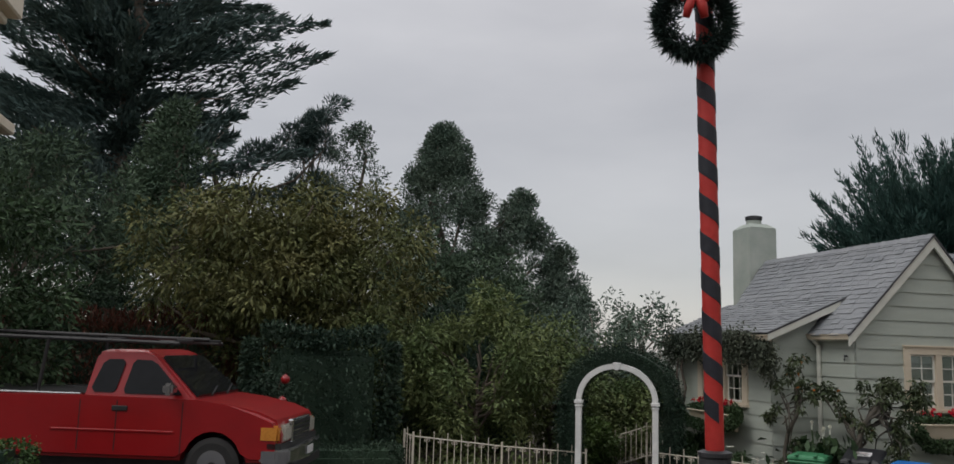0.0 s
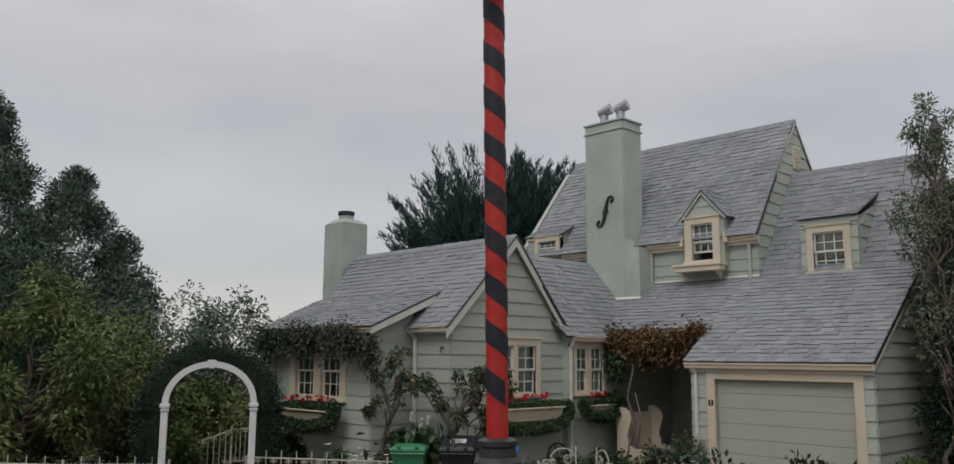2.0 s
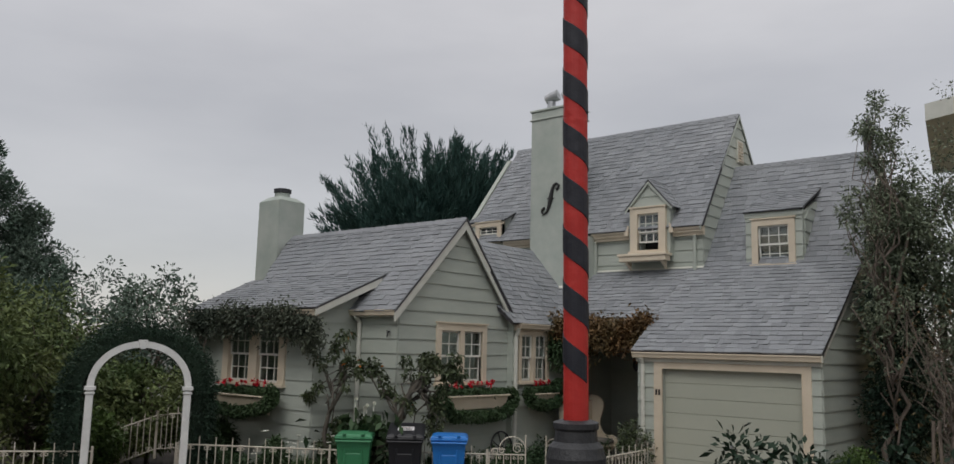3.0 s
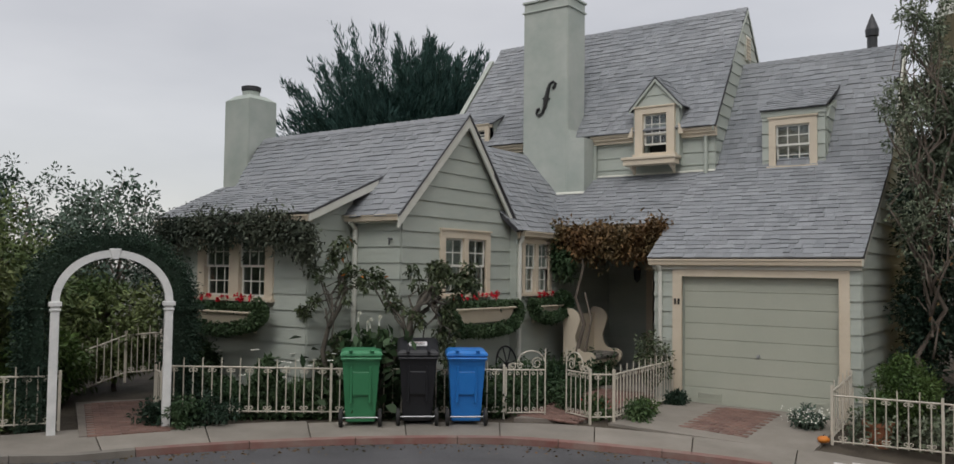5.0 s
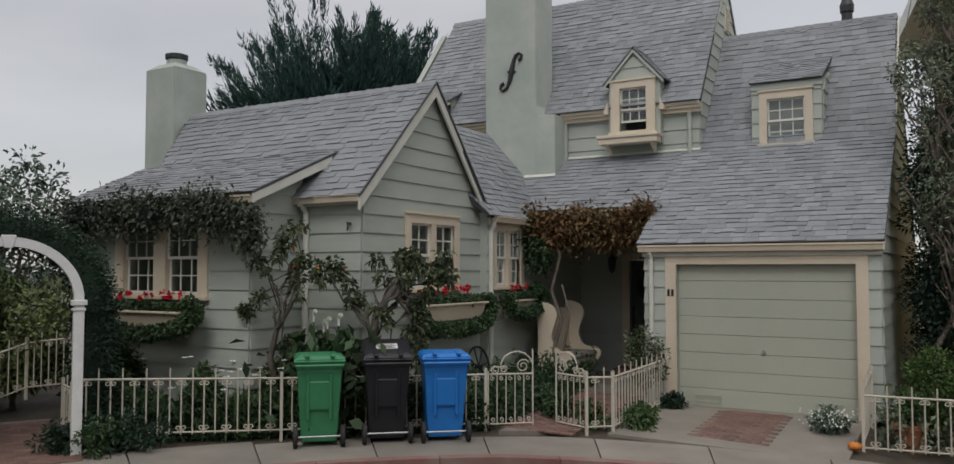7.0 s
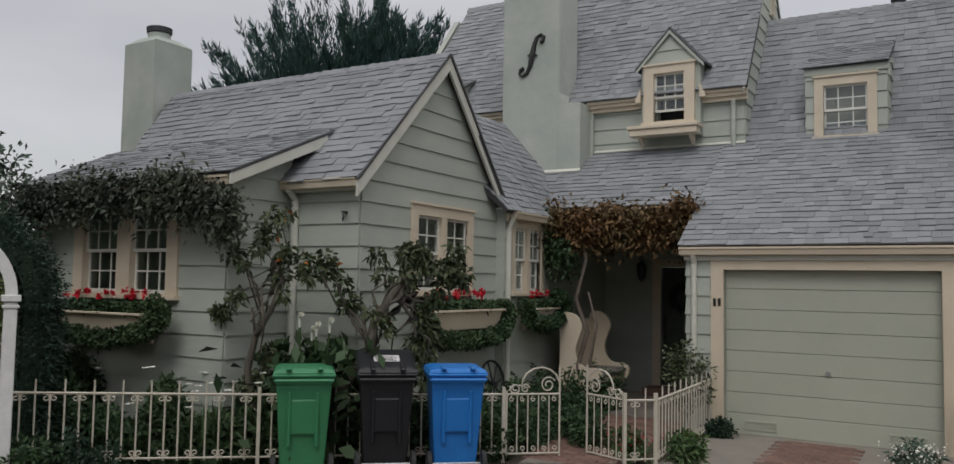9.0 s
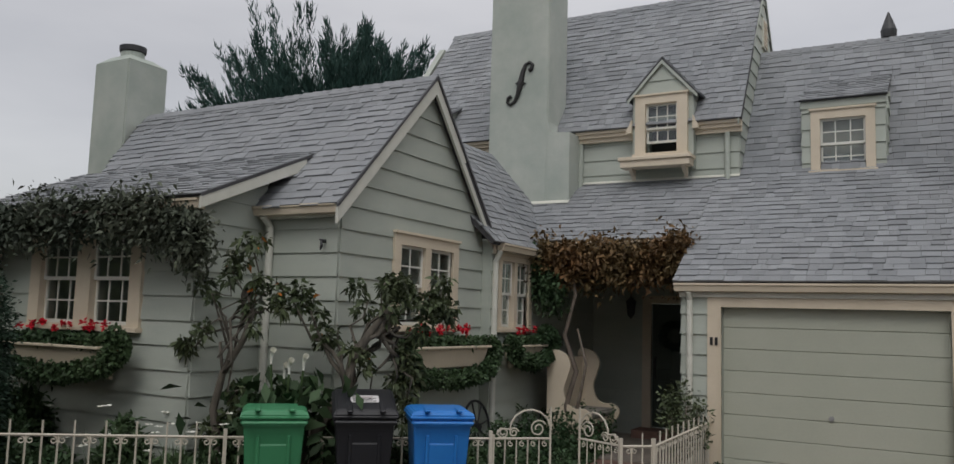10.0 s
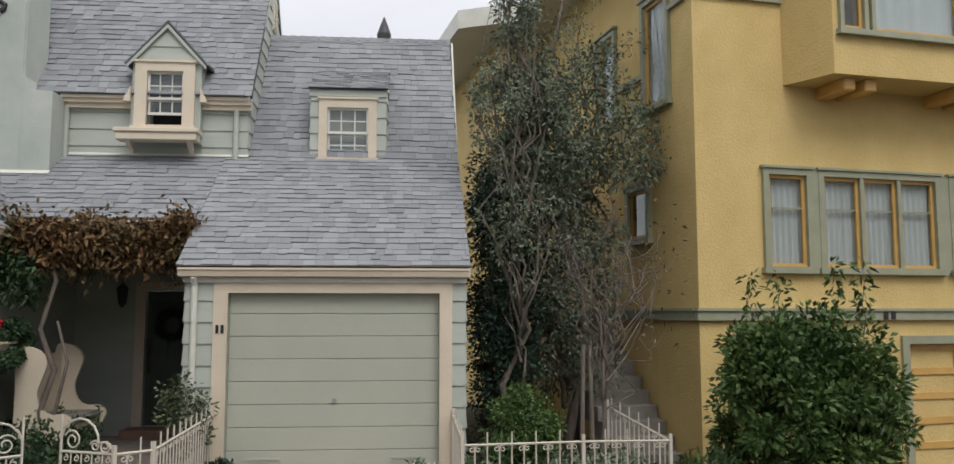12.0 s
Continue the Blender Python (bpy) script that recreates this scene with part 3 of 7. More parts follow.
# wing front, its bay and the bay's side
sided_wall(house, front(-3.80), [(-4.0, LOW), (GX, LOW), (GX, 3.1), (-4.0, 3.1)], [], start=0.02)
sided_wall(house, front(-4.75), [(-7.45, LOW), (-4.0, LOW), (-4.0, 3.08), (-7.45, 3.08)], [(-6.58, -4.87, 1.72, 2.72)], start=0.02)
sided_wall(house, east(-4.0), [(-4.75, LOW), (-3.80, LOW), (-3.80, 3.48), (-4.75, 3.06)], [], start=0.02)
sided_wall(house, west(-7.45), [(-4.75, LOW), (0.0, LOW), (0.0, 2.3), (-2.2, 4.75), (-3.3, 3.64), (-4.75, 3.02)], [], start=0.02)
sided_wall(house, basis((0, 8.6, 0), (1, 0, 0), (0, 1, 0)), [(-8, LOW), (3.0, LOW), (3.0, 2.4), (-8, 2.4)], [], boards=False)
sided_wall(house, west(-7.0), [(0.4, LOW), (8.6, LOW), (8.6, 3.0), (4.38, 7.8), (2.3, 5.2), (0.4, 2.9)], [], boards=False)
# upper storey
sided_wall(house, front(2.4), [(-6.65, 3.2), (-0.12, 3.2), (-0.12, 5.12), (-6.65, 5.12)], [(-1.56, -1.03, 4.63, 5.12)], start=4.13)
sided_wall(house, east(-0.12), [(2.4, 3.8), (6.4, 3.8), (6.4, 5.15), (4.38, 7.92), (2.4, 5.15)], [], start=4.13)

# roofs: lower slope, steep upper slopes, gable wing, bay, cross roof
S1 = Vector((0, 1, 0.70)).normalized()
k1 = math.sqrt(1 + 0.49)
EY, EZ = -0.14, 2.47
roof_low = shingled(house, (0, EY, EZ), (1, 0, 0), S1, [(-0.42, 0), (3.06, 0), (3.06, 2.58 * k1), (-0.42, 2.58 * k1)], None, seed=2)
y_in = 0.80 - EY
shingled(house, (0, EY, EZ), (1, 0, 0), S1, [(-2.95, y_in * k1), (-0.42, y_in * k1), (-0.42, 2.58 * k1), (-4.2, 2.58 * k1), (-3.6, 1.7 * k1)], None, seed=3)
S2 = Vector((0, 4.12 - 2.42, 6.69 - 4.27)).normalized()
d2l = math.hypot(4.12 - 2.42, 6.69 - 4.27)
shingled(house, (0, 2.42, 4.27), (1, 0, 0), S2, [(-0.12, 0), (3.06, 0), (3.0, d2l), (-0.12, d2l)], None, seed=4)
shingled(house, (0, 4.12, 6.69), (1, 0, 0), (0, 1, -1.2), [(-0.12, 0), (3.0, 0), (3.06, 5.2), (-0.12, 5.2)], None, seed=5, expo=0.3)
ridge_caps(house, (-0.1, 4.12, 6.69), (3.02, 4.12, 6.69), (0, -1, -1.4), (0, 1, -1.2))
S3 = Vector((0, 4.38 - 2.18, 8.03 - 5.13)).normalized()
d3l = math.hypot(4.38 - 2.18, 8.03 - 5.13)
shingled(house, (0, 2.18, 5.13), (1, 0, 0), S3, [(-6.75, 0), (-0.04, 0), (-0.10, d3l), (-6.6, d3l)], None, seed=6)
shingled(house, (0, 4.38, 8.03), (1, 0, 0), (0, 1, -1.32), [(-6.6, 0), (-0.10, 0), (-0.04, 4.4), (-6.75, 4.4)], None, seed=7, expo=0.3)
ridge_caps(house, (-6.62, 4.38, 8.03), (-0.08, 4.38, 8.03), (0, -1, -1.3), (0, 1, -1.3))
# wing: ridge along x at y -2.2
S4 = Vector((0, 1.92, 1.93)).normalized()
d4l = math.hypot(1.92, 1.93)
wing = shingled(house, (0, -4.12, 2.95), (1, 0, 0), S4, [(-4.02, 0.15), (-2.79, 0.15), (-2.80, d4l), (-8.2, d4l), (-7.55, 0.9), (-4.02, 0.9)], None, singles=300, seed=8, thick=0.035)
S5 = Vector((0, 1.70, 0.73)).normalized()
d5l = math.hypot(1.70, 0.73)
shingled(house, (0, -4.98, 3.06), (1, 0, 0), S5, [(-7.75, 0), (-3.74, 0), (-3.74, d5l * 0.97), (-8.0, d5l * 0.97)], None, seed=9, thick=0.035)
shingled(house, (0, -2.2, 4.88), (1, 0, 0), (0, 1, -1.16), [(-8.2, 0), (-2.80, 0), (-2.79, 2.42), (-8.2, 2.42)], None, seed=10)
ridge_caps(house, (-8.2, -2.2, 4.88), (-2.79, -2.2, 4.88), (0, -1, -1.0), (0, 1, -1.15))
# cross roof facing east above the second window pair
S6 = Vector((-1, 0, 1.13)).normalized()
shingled(house, (-2.62, 0, 2.96), (0, 1, 0), S6, [(-0.9, 0), (0.85, 0), (2.3, 1.75), (2.3, 2.4), (-1.9, 2.4)], None, seed=11)

# trim: fascias, rake boards, gutters, downpipes
def trim_box(a0, a1, c0, c1, b0, b1, B, mat=GUTTER, name="trim", label=""):
    bm = bmesh.new()
    box(bm, a0, a1, c0, c1, b0, b1, B)
    bevelled(bm, 0.006)
    return part(name, bm, mat, house, label)


def board(p0, p1, depth, thick, out, mat=GUTTER, name="rake_board"):
    """A board that hangs below the line p0-p1, proud by thick in the direction out."""
    p0, p1, out = Vector(p0), Vector(p1), Vector(out).normalized()
    bm = bmesh.new()
    drop = Vector((0, 0, -depth))
    hexa(bm, [p0 + drop, p1 + drop, p1 + drop + out * thick, p0 + drop + out * thick, p0, p1, p1 + out * thick, p0 + out * thick])
    return part(name, bm, mat, house)


def pipe(points, r=0.04, mat=GUTTER):
    bm = bmesh.new()
    tube(bm, points, r, 10)
    return part("downpipe", bm, mat, house, smooth=False)


def gutter(a0, a1, z, B, out=0.0):
    bm = bmesh.new()
    prof = [(0.0, 0.0), (0.115, 0.0), (0.115, -0.025), (0.10, -0.035), (0.085, -0.10), (0.0, -0.11)]
    prism(bm, [at(B, a0, z + b, out + c) for c, b in prof], B[1] * (a1 - a0))
    return part("gutter", bm, CREAM, house)


gutter(-0.40, 3.04, 2.435, FRONT, 0.06)
trim_box(-0.36, 3.02, 0.0, 0.065, 2.26, 2.325, FRONT, GUTTER)
trim_box(-0.36, 3.02, 0.0, 0.055, 2.325, 2.43, FRONT, CREAM)
pipe([(-0.22, -0.12, 2.33), (-0.22, -0.06, 2.22), (-0.22, -0.06, 1.2), (-0.22, -0.06, LOW + 0.3)], 0.038)
gutter(-2.9, -0.44, 3.09, front(0.86), 0.0)
trim_box(-2.75, -0.36, -0.02, 0.04, 2.78, 3.0, front(0.9), CREAM)
gutter(-4.0, -2.83, 3.06, front(-3.92), 0.0)
trim_box(-4.0, -2.90, 0.0, 0.12, 2.93, 3.0, front(-3.80), GUTTER)
pipe([(-3.86, -3.98, 2.96), (-3.86, -3.86, 2.84), (-3.86, -3.86, -0.1)], 0.042)
gutter(-0.68, 1.0, 2.945, east(-2.70), 0.0)
trim_box(-0.7, 1.6, 0.0, 0.06, 2.80, 2.94, east(-2.78), CREAM)
pipe([(-2.66, -0.66, 2.84), (-2.735, -0.66, 2.68), (-2.735, -0.66, -0.1)], 0.042)
pipe([(-7.40, -4.82, 3.0), (-7.40, -4.82, -0.1)], 0.042)
gutter(-7.75, -3.80, 3.02, front(-4.86), 0.0)
board((-3.77, -4.97, 3.04), (-3.77, -3.45, 3.68), 0.13, 0.025, (1, 0, 0))
board((-2.83, -4.01, 3.03), (-2.83, -2.2, 4.85), 0.19, 0.035, (1, 0, 0))
board((-2.83, -2.2, 4.85), (-2.83, -0.55, 2.94), 0.19, 0.035, (1, 0, 0))
board((-2.80, -4.03, 3.04), (-2.80, -2.2, 4.885), 0.03, 0.02, (1, 0, 0), UNDER)
board((-2.80, -2.2, 4.885), (-2.80, -0.53, 2.95), 0.05, 0.025, (1, 0, 0), UNDER)
board((-0.09, 2.16, 5.08), (-0.09, 4.38, 8.0), 0.07, 0.02, (1, 0, 0), SIDING)
board((-0.09, 4.38, 8.0), (-0.09, 6.6, 5.1), 0.07, 0.02, (1, 0, 0), SIDING)
board((3.03, -0.12, 2.45), (3.03, 2.44, 4.24), 0.12, 0.03, (1, 0, 0), GUTTER)
board((3.03, 2.44, 4.24), (3.03, 4.12, 6.66), 0.12, 0.03, (1, 0, 0), GUTTER)
# upper storey fascia either side of the dormer
for a0, a1 in ((-2.80, -1.80), (-0.78, -0.06), (-5.40, -4.30)):
    bm = bmesh.new()
    for c1, b0, b1 in ((0.16, 5.06, 5.13), (0.12, 5.00, 5.06), (0.07, 4.93, 5.00)):
        box(bm, a0, a1, 0.0, c1, b0, b1, front(2.37))
    part("cornice", bm, CREAM, house)
for x in (-2.74, -0.28):
    pipe([(x, 2.30, 4.93), (x, 2.32, 4.84), (x, 2.32, 4.16)], 0.04, SIDING)
# gable vent
bm = bmesh.new()
box(bm, 4.2, 4.55, 0.0, 0.05, 6.85, 7.4, east(-0.12))
part("gable_vent", bm, GUTTER, house)
for i in range(7):
    bm = bmesh.new()
    box(bm, 4.24, 4.51, 0.05, 0.065, 6.89 + i * 0.07, 6.93 + i * 0.07, east(-0.12))
    part("slat", bm, CREAM, house)

# windows
win_gable = window(house, east(GX), -2.72, -1.54, 1.80, 2.74, ((2, 4), (2, 4)), 0.13)
window(house, east(-2.785), -0.46, 0.40, 1.80, 2.72, ((2, 4), (2, 4)), 0.10)
win_bay = window(house, front(-4.75), -6.50, -4.94, 1.72, 2.72, ((3, 4), (3, 4)), 0.19, post=0.25)

# dormer with a gable roof, standing a little proud of the upper wall
dorm = front(2.20)
sided_wall(house, dorm, [(-1.78, 4.5), (-0.78, 4.5), (-0.78, 5.62), (-1.28, 6.16), (-1.78, 5.62)], [(-1.55, -1.03, 4.65, 5.46)], thick=0.1, start=5.60)
window(house, dorm, -1.55, -1.03, 4.65, 5.46, ((3, 4),), 0.17, head=0.13, raised=0.17, deep=0.02)
for sx, x0 in ((-1, -1.78), (1, -0.78)):
    sided_wall(house, (west if sx < 0 else east)(x0), [(2.302, 4.4), (3.0, 4.4), (3.0, 5.62), (2.302, 5.62)], [], thick=0.06, boards=False)
for sx in (-1, 1):
    up = Vector((-sx * 0.58, 0, 0.64))
    o = Vector((-1.28 + sx * 0.59, 2.13, 5.575))
    ln = up.length
    shingled(house, o, (0, 1, 0), up, [(0, 0), (0.5, 0), (1.05, ln), (0, ln)], None, seed=20 + sx, thick=0.03)
    board((-1.28 + sx * 0.575, 2.15, 5.555), (-1.28, 2.15, 6.175), 0.06, 0.02, (0, -1, 0), SIDING)
    # a short curved return where the cornice meets the window trim
    bm = bmesh.new()
    prism(bm, [(-1.28 + sx * (0.50 + a), 2.19, b) for a, b in ((0.0, 5.0), (0.10, 5.0), (0.08, 5.08), (0.04, 5.13), (0.02, 5.20), (0.0, 5.22))], (0, -0.06, 0))
    part("cornice_return", bm, CREAM, house)
# dark panel painted as the room's shade behind the panes
piece("room_shade_panel", ROOMSHADE, house, -1.75, -0.80, -0.42, -0.40, 4.55, 5.6, dorm)
# plant shelf below it
bm = bmesh.new()
box(bm, -1.93, -0.74, 0.0, 0.30, 4.50, 4.56, dorm)
box(bm, -1.90, -0.77, 0.02, 0.27, 4.39, 4.50, dorm)
bevelled(bm, 0.008)
shelf = part("window_shelf", bm, CREAM, house)
for x in (-1.78, -0.92):
    bm = bmesh.new()
    prism(bm, [at(dorm, x, 4.39, 0.0), at(dorm, x, 4.39, 0.22), at(dorm, x, 4.34, 0.16), at(dorm, x, 4.28, 0.04), at(dorm, x, 4.22, 0.0)], (0.06, 0, 0))
    part("bracket", bm, CREAM, shelf)

# dormer with a sloping flat roof
flat = front(2.45)
sided_wall(house, flat, [(0.80, 4.1), (1.95, 4.1), (1.95, 5.32), (0.80, 5.32)], [(1.06, 1.68, 4.26, 5.03)], thick=0.08, start=4.13)
window(house, flat, 1.06, 1.68, 4.26, 5.03, ((3, 4),), 0.13)
for f, x0 in ((west, 0.80), (east, 1.95)):
    sided_wall(house, f(x0), [(2.532, 4.1), (3.4, 5.2), (3.62, 5.7), (2.532, 5.29)], [], thick=0.06, start=4.13)
S7 = Vector((0, 1.36, 0.66))
shingled(house, (0, 2.36, 5.335), (1, 0, 0), S7, [(0.77, 0), (1.98, 0), (1.98, S7.length), (0.77, S7.length)], None, seed=31, thick=0.03)
trim_box(0.78, 1.97, 0.0, 0.05, 5.20, 5.31, flat, SIDING)
bm = bmesh.new()
box(bm, 0.9, 1.85, -0.13, -0.12, 4.2, 5.1, flat)
part("blind", bm, BLIND, house, "pale roller blind behind glass")
# small dormer left of the tall chimney
third = front(2.30)
sided_wall(house, third, [(-6.62, 4.9), (-5.46, 4.9), (-5.46, 5.66), (-6.62, 5.66)], [(-6.22, -5.62, 5.16, 5.52)], thick=0.08, boards=False)
window(house, third, -6.22, -5.62, 5.16, 5.52, ((3, 4),), 0.12)
# same dark panel in place of shade behind the small dormer
piece("room_shade_panel", ROOMSHADE, house, -6.5, -5.5, -0.32, -0.30, 5.1, 5.6, third)
S8 = Vector((0, 1.25, 0.62))
shingled(house, (0, 2.24, 5.67), (1, 0, 0), S8, [(-6.70, 0), (-5.40, 0), (-5.40, S8.length), (-6.60, S8.length)], None, seed=33, thick=0.03)
trim_box(-6.66, -5.42, 0.0, 0.04, 5.57, 5.65, third, CREAM)
sided_wall(house, east(-5.46), [(2.30, 5.1), (2.62, 5.68), (3.2, 6.08), (2.30, 5.66)], [], thick=0.06, boards=False)

# chimneys
def chimney(name, x0, x1, y0, y1, z0, z1, cap, label):
    bm = bmesh.new()
    box(bm, x0, x1, y0, y1, z0, z1)
    bevelled(bm, 0.02, 2)
    c = part(name, bm, STUCCO, house, label)
    bm = bmesh.new()
    if cap:
        box(bm, x0 - cap, x1 + cap, y0 - cap, y1 + cap, z1 - 0.22, z1 - 0.18)
        box(bm, x0 - cap, x1 + cap, y0 - cap, y1 + cap, z1 - 0.002, z1 + 0.05)
        bevelled(bm, 0.01)
    else:
        mx, my = (x0 + x1) / 2, (y0 + y1) / 2
        hexa(bm, [(x0 + 0.01, y0 + 0.01, z1 - 0.01), (x1 - 0.01, y0 + 0.01, z1 - 0.01), (x1 - 0.01, y1 - 0.01, z1 - 0.01), (x0 + 0.01, y1 - 0.01, z1 - 0.01),
                  (mx - 0.22, my - 0.22, z1 + 0.11), (mx + 0.22, my - 0.22, z1 + 0.11), (mx + 0.22, my + 0.22, z1 + 0.11), (mx - 0.22, my + 0.22, z1 + 0.11)])
    part("chimney_cap", bm, STUCCO, c)
    return c


big = chimney("chimney", -4.30, -3.16, 1.86, 2.62, 3.3, 8.17, 0.03, "tall mint stucco chimney")
bm = bmesh.new()
prism(bm, [(-4.2, 1.866, 3.3), (-2.76, 1.866, 3.3), (-2.76, 1.866, 5.05), (-3.1, 1.866, 5.07), (-3.17, 1.866, 5.3), (-4.2, 1.866, 5.3)], (0, 0.50, 0))
part("chimney_base", bm, STUCCO, big)
# pale lead flashing at the foot of the chimney and of the upper wall
for a0, a1, y, w in ((-3.86, -2.74, 1.85, 0.06), (-2.70, -0.10, 2.38, 0.05)):
    bm = bmesh.new()
    zb = EZ + (y - EY) * 0.70
    hexa(bm, [(a0, y - w, zb - w * 0.7 + 0.025), (a1, y - w, zb - w * 0.7 + 0.025), (a1, y, zb + 0.025), (a0, y, zb + 0.025),
              (a0, y - w, zb - w * 0.7 + 0.034), (a1, y - w, zb - w * 0.7 + 0.034), (a1, y + 0.01, zb + 0.045), (a0, y + 0.01, zb + 0.045)])
    part("flashing", bm, GUTTER, house)
low = chimney("chimney", -8.92, -8.12, -2.63, -1.9, 2.0, 5.72, 0.0, "short mint stucco chimney")
bm = bmesh.new()
lathe(bm, [(0.18, 5.80), (0.18, 5.93), (0.15, 5.94)], 20, (-8.52, -2.27, 0))
pot = part("flue_pot", bm, STUCCO, low, "round mint flue pot")
bm = bmesh.new()
lathe(bm, [(0.15, 5.93), (0.20, 5.945), (0.205, 6.03), (0.16, 6.045)], 20, (-8.52, -2.27, 0))
part("flue_cap", bm, CASTIRON, pot, "dark metal flue cap")
for x in (-3.98, -3.48):
    bm = bmesh.new()
    tube(bm, [(x, 2.25, 8.15), (x, 2.25, 8.50)], [0.12, 0.10], 14)
    tube(bm, [(x - 0.14, 2.22, 8.56), (x + 0.18, 2.29, 8.66)], [0.11, 0.14], 14)
    part("flue_pipe", bm, METAL, big, "galvanised flue pipe")
# iron f-shaped ornament on the chimney
fy = 1.84
bm = bmesh.new()
tube(bm, [(x, fy, z) for x, z in ((-3.53, 6.19), (-3.48, 6.22), (-3.46, 6.29), (-3.52, 6.34), (-3.60, 6.30), (-3.65, 6.17), (-3.69, 5.98), (-3.73, 5.80), (-3.79, 5.67), (-3.88, 5.62), (-3.94, 5.67), (-3.92, 5.74), (-3.86, 5.77))],
     [0.036, 0.034, 0.028, 0.026, 0.032, 0.042, 0.056, 0.042, 0.032, 0.026, 0.028, 0.034, 0.036], 8)
prism(bm, [(-3.79, fy - 0.02, 5.98), (-3.69, fy - 0.02, 5.92), (-3.59, fy - 0.02, 5.98), (-3.69, fy - 0.02, 6.04)], (0, 0.04, 0))
part("iron_ornament", bm, IRON, big, "black wrought-iron scroll ornament")
# roof vent behind the east ridge
bm = bmesh.new()
lathe(bm, [(0.12, 1.5), (0.12, 8.05), (0.15, 8.06), (0.16, 8.22), (0.09, 8.42), (0.015, 8.62)], 16, (1.72, 8.3, 0))
part("roof_vent", bm, CASTIRON, house, "grey metal roof cowl")

# garage door: trim, panels, grilles, number plate as bars
bm = bmesh.new()
box(bm, 0.0, 0.17, 0.0, 0.045, LOW, 2.28, FRONT)
box(bm, 2.69, 2.845, 0.0, 0.045, LOW, 2.28, FRONT)
box(bm, 0.17, 2.69, 0.0, 0.042, 2.14, 2.28, FRONT)
for a0, a1, b0, b1 in ((0.155, 0.17, LOW, 2.14), (2.69, 2.705, LOW, 2.14)):
    box(bm, a0, a1, 0.045, 0.06, b0, b1, FRONT)
part("door_trim", bm, CREAM, house)
gdoor = bmesh.new()
box(gdoor, 0.165, 2.695, -0.13, -0.09, 0.0, 2.15, FRONT)
gdoor = part("garage_door", gdoor, DOORPAINT, house, "pale sage sectional garage door, closed")
hts = [0.0, 0.27, 0.54, 0.81, 1.08, 1.35, 1.62, 1.89, 2.14]
for b0, b1 in zip(hts, hts[1:]):
    bm = bmesh.new()
    box(bm, 0.172, 2.688, -0.09, -0.072, b0 + 0.003, b1 - 0.003, FRONT)
    bevelled(bm, 0.005)
    part("panel", bm, DOORPAINT, gdoor)
for x in (0.40, 2.10):
    bm = bmesh.new()
    frame_ring(bm, FRONT, x + 0.02, x + 0.40, 0.085, 0.165, 0.02, 0.02, 0.02, -0.073, -0.060)
    g = part("door_grille", bm, DOORPAINT, gdoor, "sage vent grille with fine louvres")
    for i in range(4):
        bm = bmesh.new()
        box(bm, x + 0.025, x + 0.395, -0.0715, -0.066, 0.092 + i * 0.019, 0.104 + i * 0.019, FRONT)
        part("slat", bm, DOORPAINT, g)
bm = bmesh.new()
tube(bm, [(1.43, 0.07, 0.85), (1.43, 0.045, 0.85)], 0.03, 12)
part("lock_handle", bm, METAL, gdoor, "round metal lock")
for x in (0.035, 0.095):
    bm = bmesh.new()
    box(bm, x, x + 0.035, 0.046, 0.056, 1.66, 1.76, FRONT)
    part("number_bar", bm, IRON, house)

# front door, porch floor, step
bm = bmesh.new()
box(bm, -1.71, -0.93, -0.08, -0.03, 0.19, 2.24, front(3.1))
fdoor = part("front_door", bm, DARKDOOR, house, "dark green front door in the porch")
for b0, b1 in ((0.35, 0.95), (1.15, 2.05)):
    for a0, a1 in ((-1.62, -1.38), (-1.28, -1.02)):
        bm = bmesh.new()
        box(bm, a0, a1, -0.03, -0.015, b0, b1, front(3.1))
        bevelled(bm, 0.008)
        part("door_panel", bm, DARKDOOR, fdoor)
bm = bmesh.new()
tube(bm, [(-1.65, 3.12, 1.0), (-1.65, 3.05, 1.05), (-1.65, 3.05, 1.3), (-1.65, 3.12, 1.35)], 0.016, 8)
part("door_handle", bm, IRON, fdoor)
bm = bmesh.new()
for a0, a1, b1 in ((-1.87, -1.72, 2.38), (-0.92, -0.78, 2.38)):
    box(bm, a0, a1, 0, 0.05, 0.0, b1, front(3.1))
box(bm, -1.72, -0.92, 0, 0.047, 2.25, 2.38, front(3.1))
part("door_frame", bm, CREAM, house)
bm = bmesh.new()
box(bm, -2.75, -0.36, 0.35, 3.08, -0.3, 0.05)
part("porch_floor", bm, MORTAR, house)
bm = bmesh.new()
box(bm, -1.9, -0.75, 2.6, 3.08, 0.05, 0.18)
part("door_step", bm, BRICK, house)


# ceiling added to keep skylight out and darken the porch
bm = bmesh.new()
box(bm, -2.76, -0.35, 0.92, 3.08, 2.72, 2.78)
part("porch_ceiling", bm, SIDING, house)


# ---- the ochre house next door ----
yh = thing("neighbour_house", "ochre stucco house with sage trim and curtained windows", "house", at=(6.3, 1.0, 0), turn=10)
YF = basis((0, 0, 0), (1, 0, 0), (0, -1, 0))
YS = basis((0, 0, 0), (0, 1, 0), (-1, 0, 0))


